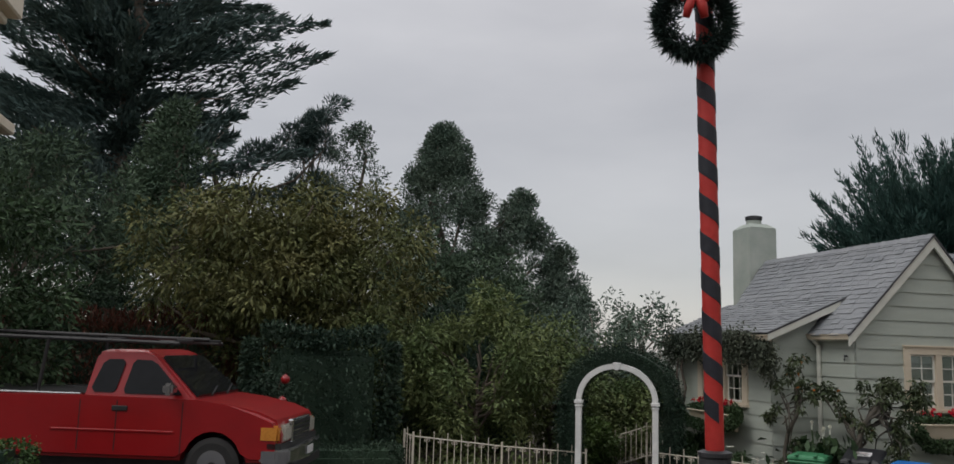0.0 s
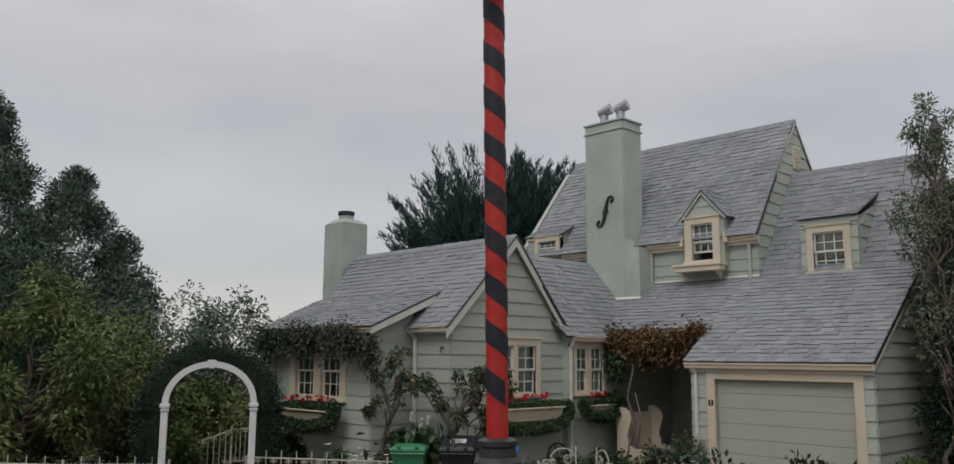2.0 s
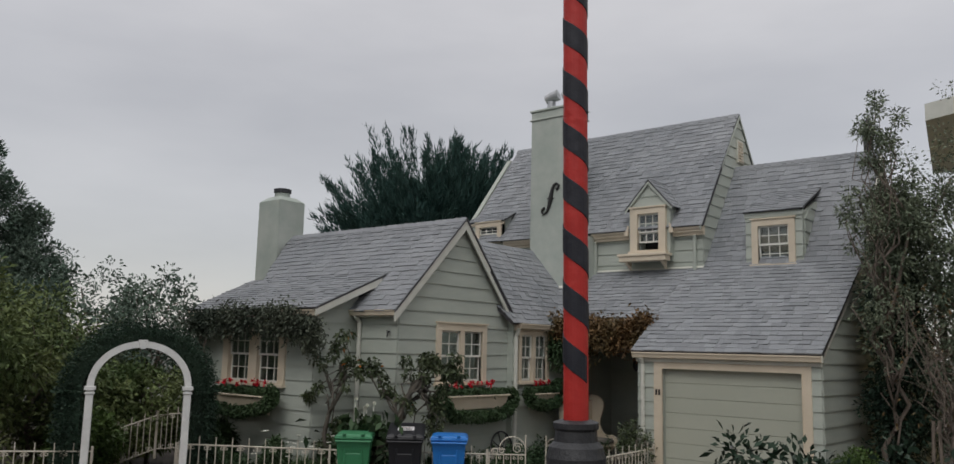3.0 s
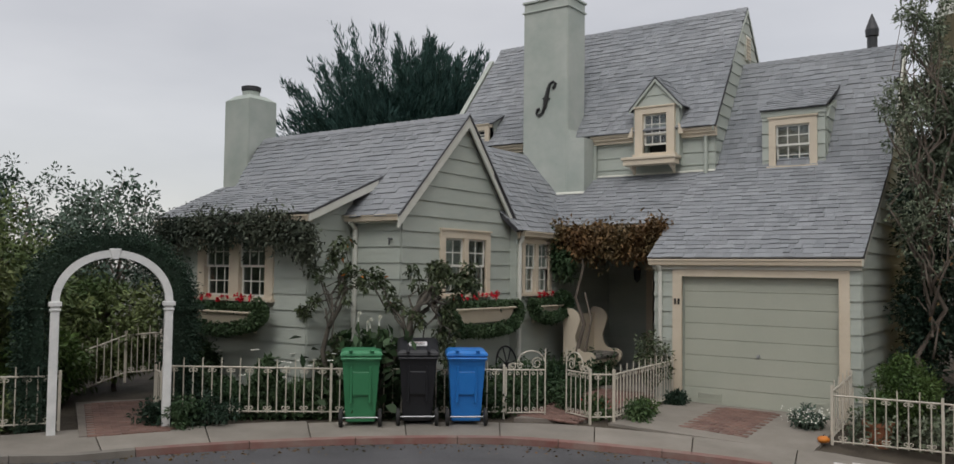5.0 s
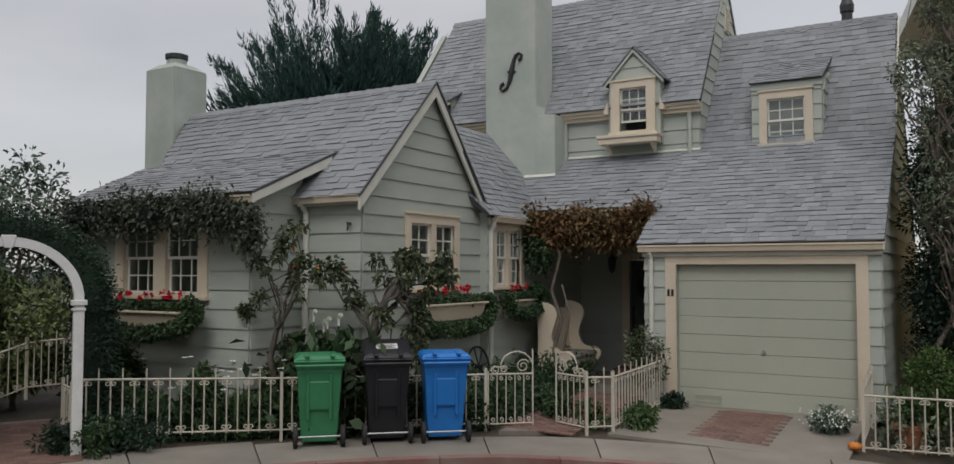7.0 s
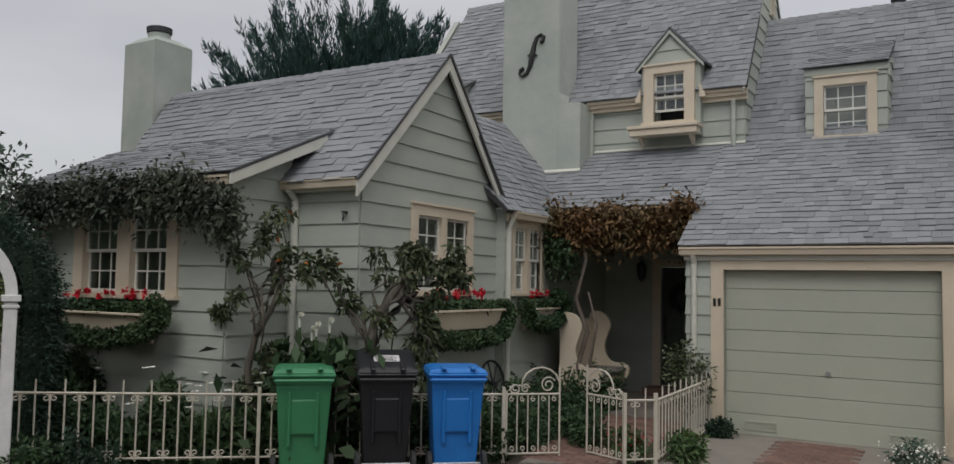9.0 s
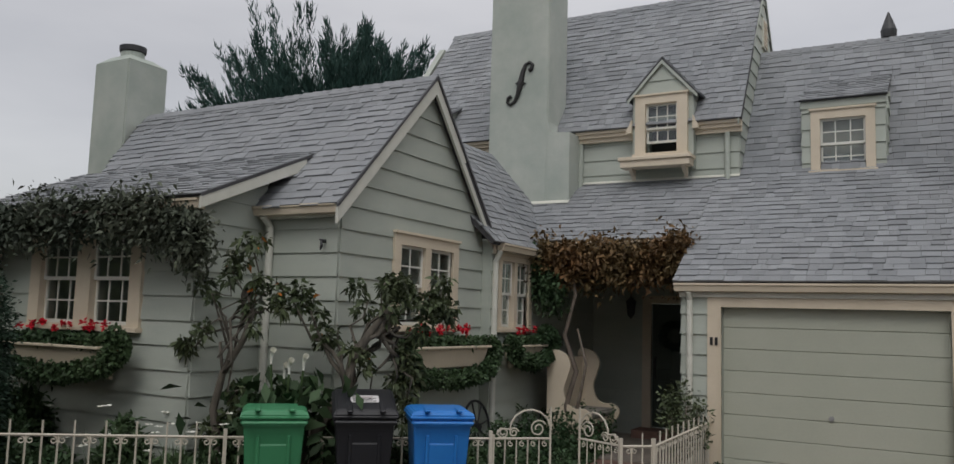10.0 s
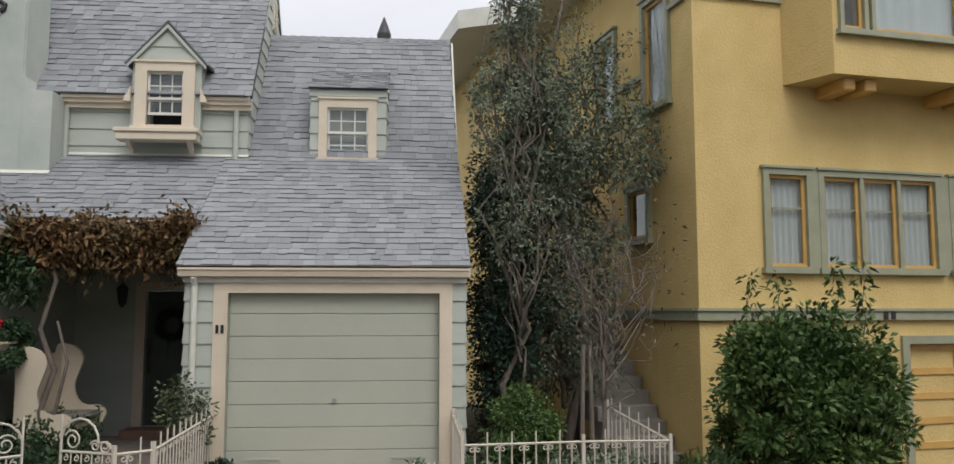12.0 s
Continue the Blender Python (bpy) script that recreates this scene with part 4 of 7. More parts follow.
def plain_wall(parent, B, poly, holes, mat, thick=0.18, name="wall"):
    zs = sorted({z for _, z in poly} | {z for h in holes for z in h[2:]})
    bm = bmesh.new()
    for z0, z1 in zip(zs, zs[1:]):
        s0 = span(poly, (z0 + z1) / 2)
        for p0, p1 in cut(s0[0], s0[1], [(h[0], h[1]) for h in holes if h[2] < (z0 + z1) / 2 < h[3]]):
            box(bm, p0, p1, -thick, 0, z0, z1, B)
    return part(name, bm, mat, parent)


def casement(parent, B, a0, a1, z0, z1, n, trim=0.09, transom=True, curtain=True):
    bm = bmesh.new()
    frame_ring(bm, B, a0, a1, z0 - 0.0, z1, trim, trim, 0.02, -0.06, 0.06)
    win = part("window", bm, SAGE, parent)
    piece("sill", SAGE, win, a0 - trim - 0.04, a1 + trim + 0.04, -0.06, 0.10, z0 - 0.10, z0 - 0.02, B)
    piece("head_moulding", SAGE, win, a0 - trim - 0.03, a1 + trim + 0.03, 0.0, 0.09, z1 + trim, z1 + trim + 0.035, B)
    for k in range(1, n):
        x = a0 + (a1 - a0) * k / n
        piece("mullion", SAGE, win, x - 0.03, x + 0.03, -0.06, 0.05, z0, z1, B)
    for k in range(n):
        s0 = a0 + (a1 - a0) * k / n + (0.03 if k else 0)
        s1 = a0 + (a1 - a0) * (k + 1) / n - (0.03 if k < n - 1 else 0)
        bm = bmesh.new()
        e = 0.05
        box(bm, s0, s0 + e, -0.05, 0.0, z0 - 0.02, z1, B)
        box(bm, s1 - e, s1, -0.05, 0.0, z0 - 0.02, z1, B)
        box(bm, s0 + e, s1 - e, -0.05, 0.0, z1 - e, z1, B)
        box(bm, s0 + e, s1 - e, -0.05, 0.0, z0 - 0.02, z0 + e, B)
        part("sash", bm, OCHREWOOD, win)
        if transom:
            bm = bmesh.new()
            zt = z0 + (z1 - z0) * 0.64
            box(bm, s0 + e, s1 - e, -0.04, -0.01, zt - 0.012, zt + 0.012, B)
            part("glazing_bar", bm, SAGE, win)
        bm = bmesh.new()
        box(bm, s0 + e - 0.004, s1 - e + 0.004, -0.03, -0.025, z0 + e - 0.004, z1 - e + 0.004, B)
        part("pane", bm, GLASS, win).visible_shadow = False
        if curtain:
            verts, faces = [], []
            for i in range(31):
                a = s0 + (s1 - s0) * i / 30
                c = -0.09 + 0.016 * math.sin(i * 1.3 + k * 2)
                verts += [at(B, a, z0, c), at(B, a, z1, c)]
                if i:
                    faces.append((2 * i - 2, 2 * i, 2 * i + 1, 2 * i - 1))
            raw("curtain", verts, faces, CURTAIN, win, "white net curtain")
    return win


plain_wall(yh, YF, [(0, -1.3), (9, -1.3), (9, 7.94), (0, 7.94)], [(1.13, 1.75, 2.56, 3.88), (2.04, 4.0, 2.56, 3.88), (4.34, 4.96, 2.56, 3.88), (3.4, 6.2, -1.3, 1.45)], YELLOW)
plain_wall(yh, YS, [(0.18, -1.3), (9.5, -1.3), (9.5, 7.94), (0.18, 7.94)], [(0.72, 1.46, 5.1, 6.75), (2.62, 3.28, 5.25, 6.7), (1.44, 2.12, 3.08, 3.85)], YELLOW)
plain_wall(yh, basis((0, 6.3, 0), (1, 0, 0), (0, -1, 0)), [(-0.85, -1.3), (-0.02, -1.3), (-0.02, 7.94), (-0.85, 7.94)], [], YELLOW)
plain_wall(yh, basis((-0.85, 0, 0), (0, 1, 0), (-1, 0, 0)), [(6.3, -1.3), (12, -1.3), (12, 7.94), (6.3, 7.94)], [], YELLOW)
plain_wall(yh, basis((0, 12, 0), (1, 0, 0), (0, 1, 0)), [(-0.85, -1.3), (9, -1.3), (9, 7.9), (-0.85, 7.9)], [], YELLOW)
plain_wall(yh, basis((9, 0, 0), (0, 1, 0), (1, 0, 0)), [(0, -1.3), (12, -1.3), (12, 7.9), (0, 7.9)], [], YELLOW)
bm = bmesh.new()
prism(bm, [(-0.75, -0.75, 7.92), (9.7, -0.75, 7.92), (9.7, 12.7, 7.92), (-1.9, 12.7, 7.92), (-1.9, 6.35, 7.92), (-0.75, 5.55, 7.92)], (0, 0, 0.40))
part("roof", bm, GUTTER, yh, "pale overhanging flat eave")
casement(yh, YF, 1.13, 1.75, 2.56, 3.88, 1)
casement(yh, YF, 2.04, 4.0, 2.56, 3.88, 3)
casement(yh, YF, 4.34, 4.96, 2.56, 3.88, 1)
casement(yh, YS, 0.72, 1.46, 5.1, 6.75, 1, transom=False)
casement(yh, YS, 2.62, 3.28, 5.25, 6.7, 1, transom=False)
casement(yh, YS, 1.44, 2.12, 3.08, 3.85, 1, transom=False, curtain=False)
for a0, a1 in ((1.84, 1.95), (4.09, 4.25)):
    bm = bmesh.new()
    box(bm, a0, a1, 0.0, 0.05, 2.5, 3.97, YF)
    part("mullion_board", bm, SAGE, yh)
for B, a0, a1, b0, b1, c1 in ((YF, -0.06, 9, 1.80, 1.93, 0.07), (YF, -0.08, 9, 1.93, 1.97, 0.10), (YF, -0.03, 1.45, 6.42, 6.50, 0.06), (YS, 0.0, 9, 1.80, 1.93, 0.07), (YS, 0.0, 9, 1.93, 1.97, 0.10), (YS, 0, 0.62, 6.42, 6.5, 0.06), (YS, 1.56, 2.5, 5.62, 5.70, 0.06)):
    bm = bmesh.new()
    box(bm, a0, a1, 0.0, c1, b0, b1, B)
    part("band_moulding", bm, SAGE, yh)
# projecting bay on timber corbels
bay = bmesh.new()
prism(bay, [(1.45, 0, 5.2), (1.75, -0.75, 5.2), (7.5, -0.75, 5.2), (7.8, 0, 5.2)], (0, 0, 0.5))
bay = part("bay", bay, YELLOW, yh, "ochre bay on timber corbels")
BB = basis((0, -0.75, 0), (1, 0, 0), (0, -1, 0))
plain_wall(yh, BB, [(1.75, 5.7), (7.5, 5.7), (7.5, 7.88), (1.75, 7.88)], [(1.90, 2.24, 5.85, 7.6), (2.42, 3.9, 5.85, 7.6), (4.1, 6, 5.85, 7.6)], YELLOW)
casement(yh, BB, 1.90, 2.24, 5.85, 7.6, 1, 0.06, False, False)
casement(yh, BB, 2.42, 3.9, 5.85, 7.6, 1, 0.06, False, True)
casement(yh, BB, 4.1, 6.0, 5.85, 7.6, 2, 0.06, False, False)
bm = bmesh.new()
prism(bm, [(1.45, 0.0, 5.7), (1.75, -0.75, 5.7), (1.75, -0.6, 5.7), (1.6, 0.0, 5.7)], (0, 0, 2.18))
part("bay_cheek", bm, YELLOW, yh)
for a in (2.0, 2.35, 3.9, 4.25):
    bm = bmesh.new()
    box(bm, a, a + 0.2, -0.1, 0.62, 5.02, 5.2, YF)
    bevelled(bm, 0.02)
    part("corbel", bm, OCHREWOOD, bay, "square timber corbel end")
# garage door of the ochre house
bm = bmesh.new()
box(bm, 3.4, 6.2, -0.14, -0.10, -1.3, 1.45, YF)
yg = part("garage_door", bm, YELLOW, yh, "ochre panelled garage door")
for i in range(8):
    bm = bmesh.new()
    box(bm, 3.4, 6.2, -0.10, -0.075, 1.35 - i * 0.36, 1.45 - i * 0.36, YF)
    part("rail", bm, OCHREWOOD, yg)
for i in range(4):
    bm = bmesh.new()
    box(bm, 3.4 + i * 0.9, 3.5 + i * 0.9, -0.10, -0.078, -1.3, 1.45, YF)
    part("stile", bm, OCHREWOOD, yg)
bm = bmesh.new()
box(bm, 3.28, 3.4, -0.02, 0.05, -1.3, 1.57, YF)
box(bm, 3.4, 6.2, -0.02, 0.047, 1.45, 1.57, YF)
part("door_trim", bm, SAGE, yh)
for a in (2.95, 3.08):
    bm = bmesh.new()
    box(bm, a, a + 0.07, 0.071, 0.085, 1.81, 1.92, YF)
    part("number_bar", bm, IRON, yh)
# outdoor steps beside it
steps = thing("outdoor_steps", "grey concrete steps climbing beside the ochre wall", "steps", at=(6.3, 1.0, 0), turn=10)
for i in range(11):
    bm = bmesh.new()
    box(bm, -1.0, -0.03, 0.45 + i * 0.26, 0.45 + (i + 1) * 0.26 + 0.02, -0.6 if i < 2 else -0.5 + i * 0.195, -0.25 + (i + 1) * 0.195)
    bevelled(bm, 0.012)
    part("step", bm, STONE, steps)


# ---- unseen walls closing the circle behind the camera, added to block low light ----
for nm, x0, x1, y0, y1 in (("sky_block_south", -4.0, 24.0, -27.6, -27.0), ("sky_block_east", 19.0, 19.6, -27.0, -5.0)):
    bm = bmesh.new()
    box(bm, x0, x1, y0, y1, -0.6, 8.2)
    tagged(part(nm, bm, CREAM), "plain unseen wall added to block low sky light", "wall", kind="structure")


# ---- fences and gates ----
def scroll_points(r0, turns, start, n, flip=1):
    out = []
    for i in range(n + 1):
        t = i / n
        a = start + turns * 2 * math.pi * t
        r = r0 * (1 - 0.72 * t)
        out.append((flip * r * math.cos(a), r * math.sin(a)))
    return out


def iron_mesh(name, curves, r, sides=4):
    bm = bmesh.new()
    for c in curves:
        tube(bm, c, r, sides)
    me = bpy.data.meshes.new(name)
    bm.to_mesh(me)
    bm.free()
    me.materials.append(FENCE)
    return me


PICK_TALL = iron_mesh("picket", [[(0, 0, 0.05), (0, 0, 0.83)]], 0.009)
PICK_SHORT = iron_mesh("picket", [[(0, 0, 0.05), (0, 0, 0.70)]], 0.009)
c1 = [(0.036 + x, 0, 0.655 + z) for x, z in scroll_points(0.034, 1.15, math.pi / 2, 12)]
SCROLL = iron_mesh("scroll", [c1, [(-x, y, z) for x, y, z in c1]], 0.006, 4)
c2 = [(0.036 + x, 0, 0.125 - z) for x, z in scroll_points(0.034, 1.15, math.pi / 2, 12)]
FOOTSCROLL = iron_mesh("scroll", [c2, [(-x, y, z) for x, y, z in c2]], 0.006, 4)


def fence_run(p0, p1, label, step=0.125, foot=True, z0=None, z1=None):
    p0, p1 = Vector((*p0, level(*p0) if z0 is None else z0)), Vector((*p1, level(*p1) if z1 is None else z1))
    u = p1 - p0
    length = Vector((u.x, u.y)).length
    turn = math.degrees(math.atan2(u.y, u.x))
    f = thing("fence", label, "fence", "cream iron fences", at=p0, turn=turn)
    rise = u.z / length
    for z, r in ((0.70, 0.013), (0.075, 0.011)):
        bm = bmesh.new()
        tube(bm, [(0, 0, z), (length, 0, z + rise * length)], r, 4)
        part("rail", bm, FENCE, f)
    for x in (0.0, length):
        bm = bmesh.new()
        box(bm, x - 0.017, x + 0.017, -0.017, 0.017, -0.1 + rise * x, 0.78 + rise * x)
        part("post", bm, FENCE, f)
    n = max(2, int(length / step))
    for i in range(1, n):
        x = length * i / n
        o = new("picket", PICK_TALL if i % 2 == 0 else PICK_SHORT)
        o.parent, o.matrix_basis = f, pose(x, 0, rise * x)
        for me in ((SCROLL, FOOTSCROLL) if foot else (SCROLL,)):
            if i % 2:
                o = new("scroll", me)
                o.parent, o.matrix_basis = f, pose(x, 0, rise * x)
    return f


def gate_leaf(p, turn, width, label, mirror=False):
    """A gate leaf whose top sweeps up to its free side."""
    g = thing("gate", label, "gate", "cream iron gates", at=(p[0], p[1], level(*p)), turn=turn)
    sx = -1 if mirror else 1

    def iron(name, pts, r=0.009, n=5):
        bm = bmesh.new()
        tube(bm, [(sx * x, y, z) for x, y, z in pts], r, n)
        return part(name, bm, FENCE, g)

    iron("stile", [(0, 0, 0.02), (0, 0, 0.74)], 0.014)
    iron("stile", [(width, 0, 0.02), (width, 0, 1.02)], 0.012)
    iron("rail", [(0, 0, 0.70), (width, 0, 0.70)], 0.012)
    iron("rail", [(0, 0, 0.06), (width, 0, 0.06)], 0.011)
    for i in range(1, 5):
        iron("picket", [(width * i / 5, 0, 0.06), (width * i / 5, 0, 0.70)], 0.008, 4)
    arch = [(0.05 * width, 0, 0.74), (0.12 * width, 0, 0.80), (0.28 * width, 0, 0.79)]
    arch += [(width * (0.28 + 0.36 * (1 - math.cos(t * math.pi / 2 * 1.9)) ), 0, 0.79 + 0.20 * math.sin(t * math.pi / 2 * 1.9)) for t in (0.1, 0.25, 0.4, 0.55, 0.7, 0.85, 1.0)]
    iron("sweep", arch, 0.010)
    for cx, cz, r, st in ((0.78, 0.80, 0.09, 0.5), (0.16, 0.76, 0.06, 2.6), (0.35, 0.76, 0.05, 0.2)):
        iron("scroll", [(cx * width + x, 0, cz + z) for x, z in scroll_points(r, 1.5, st, 22)], 0.008, 5)
    for i in range(5):
        iron("scroll", [(width * (i + 0.5) / 5 + x, 0, 0.645 + z) for x, z in scroll_points(0.032, 1.15, math.pi / 2, 10)], 0.006, 4)
        iron("scroll", [(width * (i + 0.5) / 5 + x, 0, 0.115 + z) for x, z in scroll_points(0.032, 1.15, -math.pi / 2, 10)], 0.006, 4)
    return g


LBL = "cream painted iron fence with scrolls along the garden"
fence_run((-4.80, -6.66), (-3.25, -4.94), LBL, z0=0.10, z1=0.03)
fence_run((-3.25, -4.94), (-1.40, -3.15), LBL, z0=0.03, z1=0.0)
fence_run((-5.25, -6.5), (-4.84, -6.66), "cream iron gate panel standing open by the arch", 0.1)
fence_run((-5.55, -7.75), (-5.95, -9.3), LBL)
fence_run((-5.95, -9.3), (-6.05, -11.0), LBL)
fence_run((-6.05, -11.0), (-6.5, -11.1), LBL)
fence_run((-0.2, -2.66), (0.04, -2.36), LBL)
fence_run((0.04, -2.36), (0.02, -0.1), "cream iron fence between the garden and the driveway", 0.11)
fence_run((2.86, -0.08), (2.88, -1.4), "cream iron fence beside the driveway", 0.14)
fence_run((2.88, -1.4), (4.2, -1.18), LBL, z0=-0.17, z1=-0.18)
fence_run((4.2, -1.18), (5.2, -1.05), LBL, z0=-0.18, z1=-0.20)
fence_run((5.2, -1.05), (4.9, 0.6), LBL, z0=-0.2, z1=0.0)
fence_run((-7.5, -5.6), (-6.85, -5.35), "cream iron railing on the garden steps", 0.11, z0=0.32, z1=0.40)
fence_run((-7.9, -6.9), (-7.5, -5.6), "cream iron railing sloping beside the garden steps", 0.11, z0=-0.15, z1=0.32)
a_l = math.degrees(math.atan2(-2.79 + 3.2, -0.88 + 1.34))
gate_leaf((-1.38, -3.12), a_l, 0.60, "cream iron garden gate leaf with a swept scrolled top")
gate_leaf((-0.22, -2.62), -22, 0.56, "cream iron garden gate leaf standing ajar", True)

# ---- wheelie bins ----
def wheelie_bin(name, mat, p, turn, label, tilt=0.0):
    b = thing(name, label, "bin", "wheelie bins at the kerb", at=(p[0], p[1], level(*p)), turn=turn)

    def ring(z, wx, wy, cy=0.0):
        return [(-wx, cy - wy, z), (wx, cy - wy, z), (wx, cy + wy, z), (-wx, cy + wy, z)]

    bm = bmesh.new()
    rings = [ring(0.05, 0.205, 0.22, 0.05), ring(0.30, 0.22, 0.24, 0.04), ring(0.86, 0.255, 0.29, 0.0), ring(0.93, 0.26, 0.295, 0.0), ring(0.93, 0.285, 0.32, 0.0), ring(0.975, 0.285, 0.32, 0.0)]
    vs = [[bm.verts.new(q) for q in r] for r in rings]
    for r, s in zip(vs, vs[1:]):
        for i in range(4):
            bm.faces.new((r[i], r[(i + 1) % 4], s[(i + 1) % 4], s[i]))
    bm.faces.new(vs[0][::-1])
    bm.faces.new(vs[-1])
    bevelled(bm, 0.018, 2)
    body = part("body", bm, mat, b)
    bm = bmesh.new()
    for x in (-0.15, 0.11):
        prism(bm, [(x, -0.215, 0.32), (x, -0.262, 0.32), (x, -0.30, 0.84), (x, -0.27, 0.84)], (0.035, 0, 0))
    bevelled(bm, 0.008)
    part("rib", bm, mat, body)
    bm = bmesh.new()
    prism(bm, [(-0.12, -0.232, 0.42), (-0.12, -0.254, 0.44), (-0.12, -0.285, 0.76), (-0.12, -0.262, 0.78)], (0.24, 0, 0))
    bevelled(bm, 0.008)
    part("back_panel", bm, mat, body)
    bm = bmesh.new()
    lidrings = [ring(0.0, 0.295, 0.33), ring(0.035, 0.295, 0.33), ring(0.075, 0.26, 0.29), ring(0.085, 0.20, 0.22)]
    T = Matrix.Translation((0, -0.32, 0.978)) @ Matrix.Rotation(radians(tilt), 4, "X") @ Matrix.Translation((0, 0.32, 0))
    vs = [[bm.verts.new(T @ Vector(q)) for q in r] for r in lidrings]
    for r, s in zip(vs, vs[1:]):
        for i in range(4):
            bm.faces.new((r[i], r[(i + 1) % 4], s[(i + 1) % 4], s[i]))
    bm.faces.new(vs[0][::-1])
    bm.faces.new(vs[-1])
    bevelled(bm, 0.012, 2)
    lid = part("lid", bm, mat, b)
    for x in (-0.17, 0.12):
        bm = bmesh.new()
        box(bm, x, x + 0.05, -0.36, -0.10, 0.07, 0.095)
        bmesh.ops.transform(bm, matrix=T, verts=bm.verts[:])
        bevelled(bm, 0.008)
        part("lid_rib", bm, mat, lid)
    bm = bmesh.new()
    tube(bm, [(-0.27, -0.37, 0.955), (0.27, -0.37, 0.955)], 0.016, 10)
    for x in (-0.2, 0.2):
        tube(bm, [(x, -0.31, 0.95), (x, -0.37, 0.955)], 0.016, 8)
    part("handle", bm, mat, b)
    bm = bmesh.new()
    tube(bm, [(-0.24, -0.24, 0.125), (0.24, -0.24, 0.125)], 0.012, 8)
    part("axle", bm, METAL, b)
    for x in (-0.27, 0.27):
        bm = bmesh.new()
        tube(bm, [(x - 0.026, -0.24, 0.125), (x - 0.02, -0.24, 0.125), (x + 0.02, -0.24, 0.125), (x + 0.026, -0.24, 0.125)], [0.105, 0.125, 0.125, 0.105], 24)
        w = part("wheel", bm, RUBBER, b)
        bm = bmesh.new()
        tube(bm, [(x - 0.03, -0.24, 0.125), (x + 0.03, -0.24, 0.125)], 0.06, 16)
        part("hub", bm, BLACKBIN, w)
    return b, T, lid


wheelie_bin("wheelie_bin", GREENBIN, (-2.66, -4.93), 43, "green plastic wheelie bin with closed lid")
_, T, lid = wheelie_bin("wheelie_bin", BLACKBIN, (-2.10, -4.35), 41, "black plastic wheelie bin with lid propped open", 14)
wheelie_bin("wheelie_bin", BLUEBIN, (-1.55, -3.92), 40, "blue plastic wheelie bin with closed lid")
bm = bmesh.new()
box(bm, -0.13, 0.13, -0.12, 0.06, 0.086, 0.089)
bmesh.ops.transform(bm, matrix=T, verts=bm.verts[:])
part("sticker", bm, PAPER, lid, "white paper sticker")
for i in range(4):
    bm = bmesh.new()
    box(bm, -0.11, 0.10 - 0.03 * (i % 2), -0.10 + i * 0.035, -0.085 + i * 0.035, 0.089, 0.0905)
    bmesh.ops.transform(bm, matrix=T, verts=bm.verts[:])
    part("text_bar", bm, KERBRED if i == 3 else IRON, lid)

# ---- garden arch ----
arch = thing("garden_arch", "white painted wooden arch at the garden path", "arch", at=(-4.86, -7.42, 0), turn=math.degrees(math.atan2(1.25, 0.66)))
HALF = 0.70
for sx in (-1, 1):
    bm = bmesh.new()
    box(bm, sx * HALF - 0.055, sx * HALF + 0.055, -0.055, 0.055, -0.1, 1.66)
    bevelled(bm, 0.008)
    part("leg", bm, WHITEWOOD, arch)
    bm = bmesh.new()
    box(bm, sx * HALF - 0.08, sx * HALF + 0.08, -0.08, 0.08, 1.66, 1.72)
    box(bm, sx * HALF - 0.07, sx * HALF + 0.07, -0.07, 0.07, 1.60, 1.63)
    bevelled(bm, 0.006)
    part("capital", bm, WHITEWOOD, arch)
bm = bmesh.new()
ringv = []
for i in range(33):
    a = math.pi * i / 32
    c, s = math.cos(a), math.sin(a)
    ringv.append([bm.verts.new((r * c, y, 1.72 + (r - 0.06) * s)) for r, y in ((HALF - 0.05, -0.06), (HALF + 0.05, -0.06), (HALF + 0.05, 0.06), (HALF - 0.05, 0.06))])
for p, q in zip(ringv, ringv[1:]):
    for i in range(4):
        bm.faces.new((p[i], p[(i + 1) % 4], q[(i + 1) % 4], q[i]))
bm.faces.new(ringv[0][::-1])
bm.faces.new(ringv[-1])
part("arch_band", bm, WHITEWOOD, arch)
bm = bmesh.new()
hexa(bm, [(x, y, z) for z, w in ((2.29, 0.04), (2.43, 0.075)) for x, y in ((-w, -0.075), (w, -0.075), (w, 0.075), (-w, 0.075))])
bevelled(bm, 0.006)
part("keystone", bm, WHITEWOOD, arch)

# ---- porch bench ----
bench = thing("porch_bench", "cream painted settle with scrolled ends in the porch", "bench", at=(-2.42, 1.05, 0.05), turn=90)
def smooth_loop(points, steps=5):
    """A closed rounded outline through the points."""
    res, n = [], len(points)
    for i in range(n):
        p = [Vector(points[(i + k - 1) % n]) for k in range(4)]
        for j in range(steps):
            t = j / steps
            q = 0.5 * (2 * p[1] + (p[2] - p[0]) * t + (2 * p[0] - 5 * p[1] + 4 * p[2] - p[3]) * t * t + (3 * p[1] - p[0] - 3 * p[2] + p[3]) * t ** 3)
            res.append((q.x, q.y))
    return res


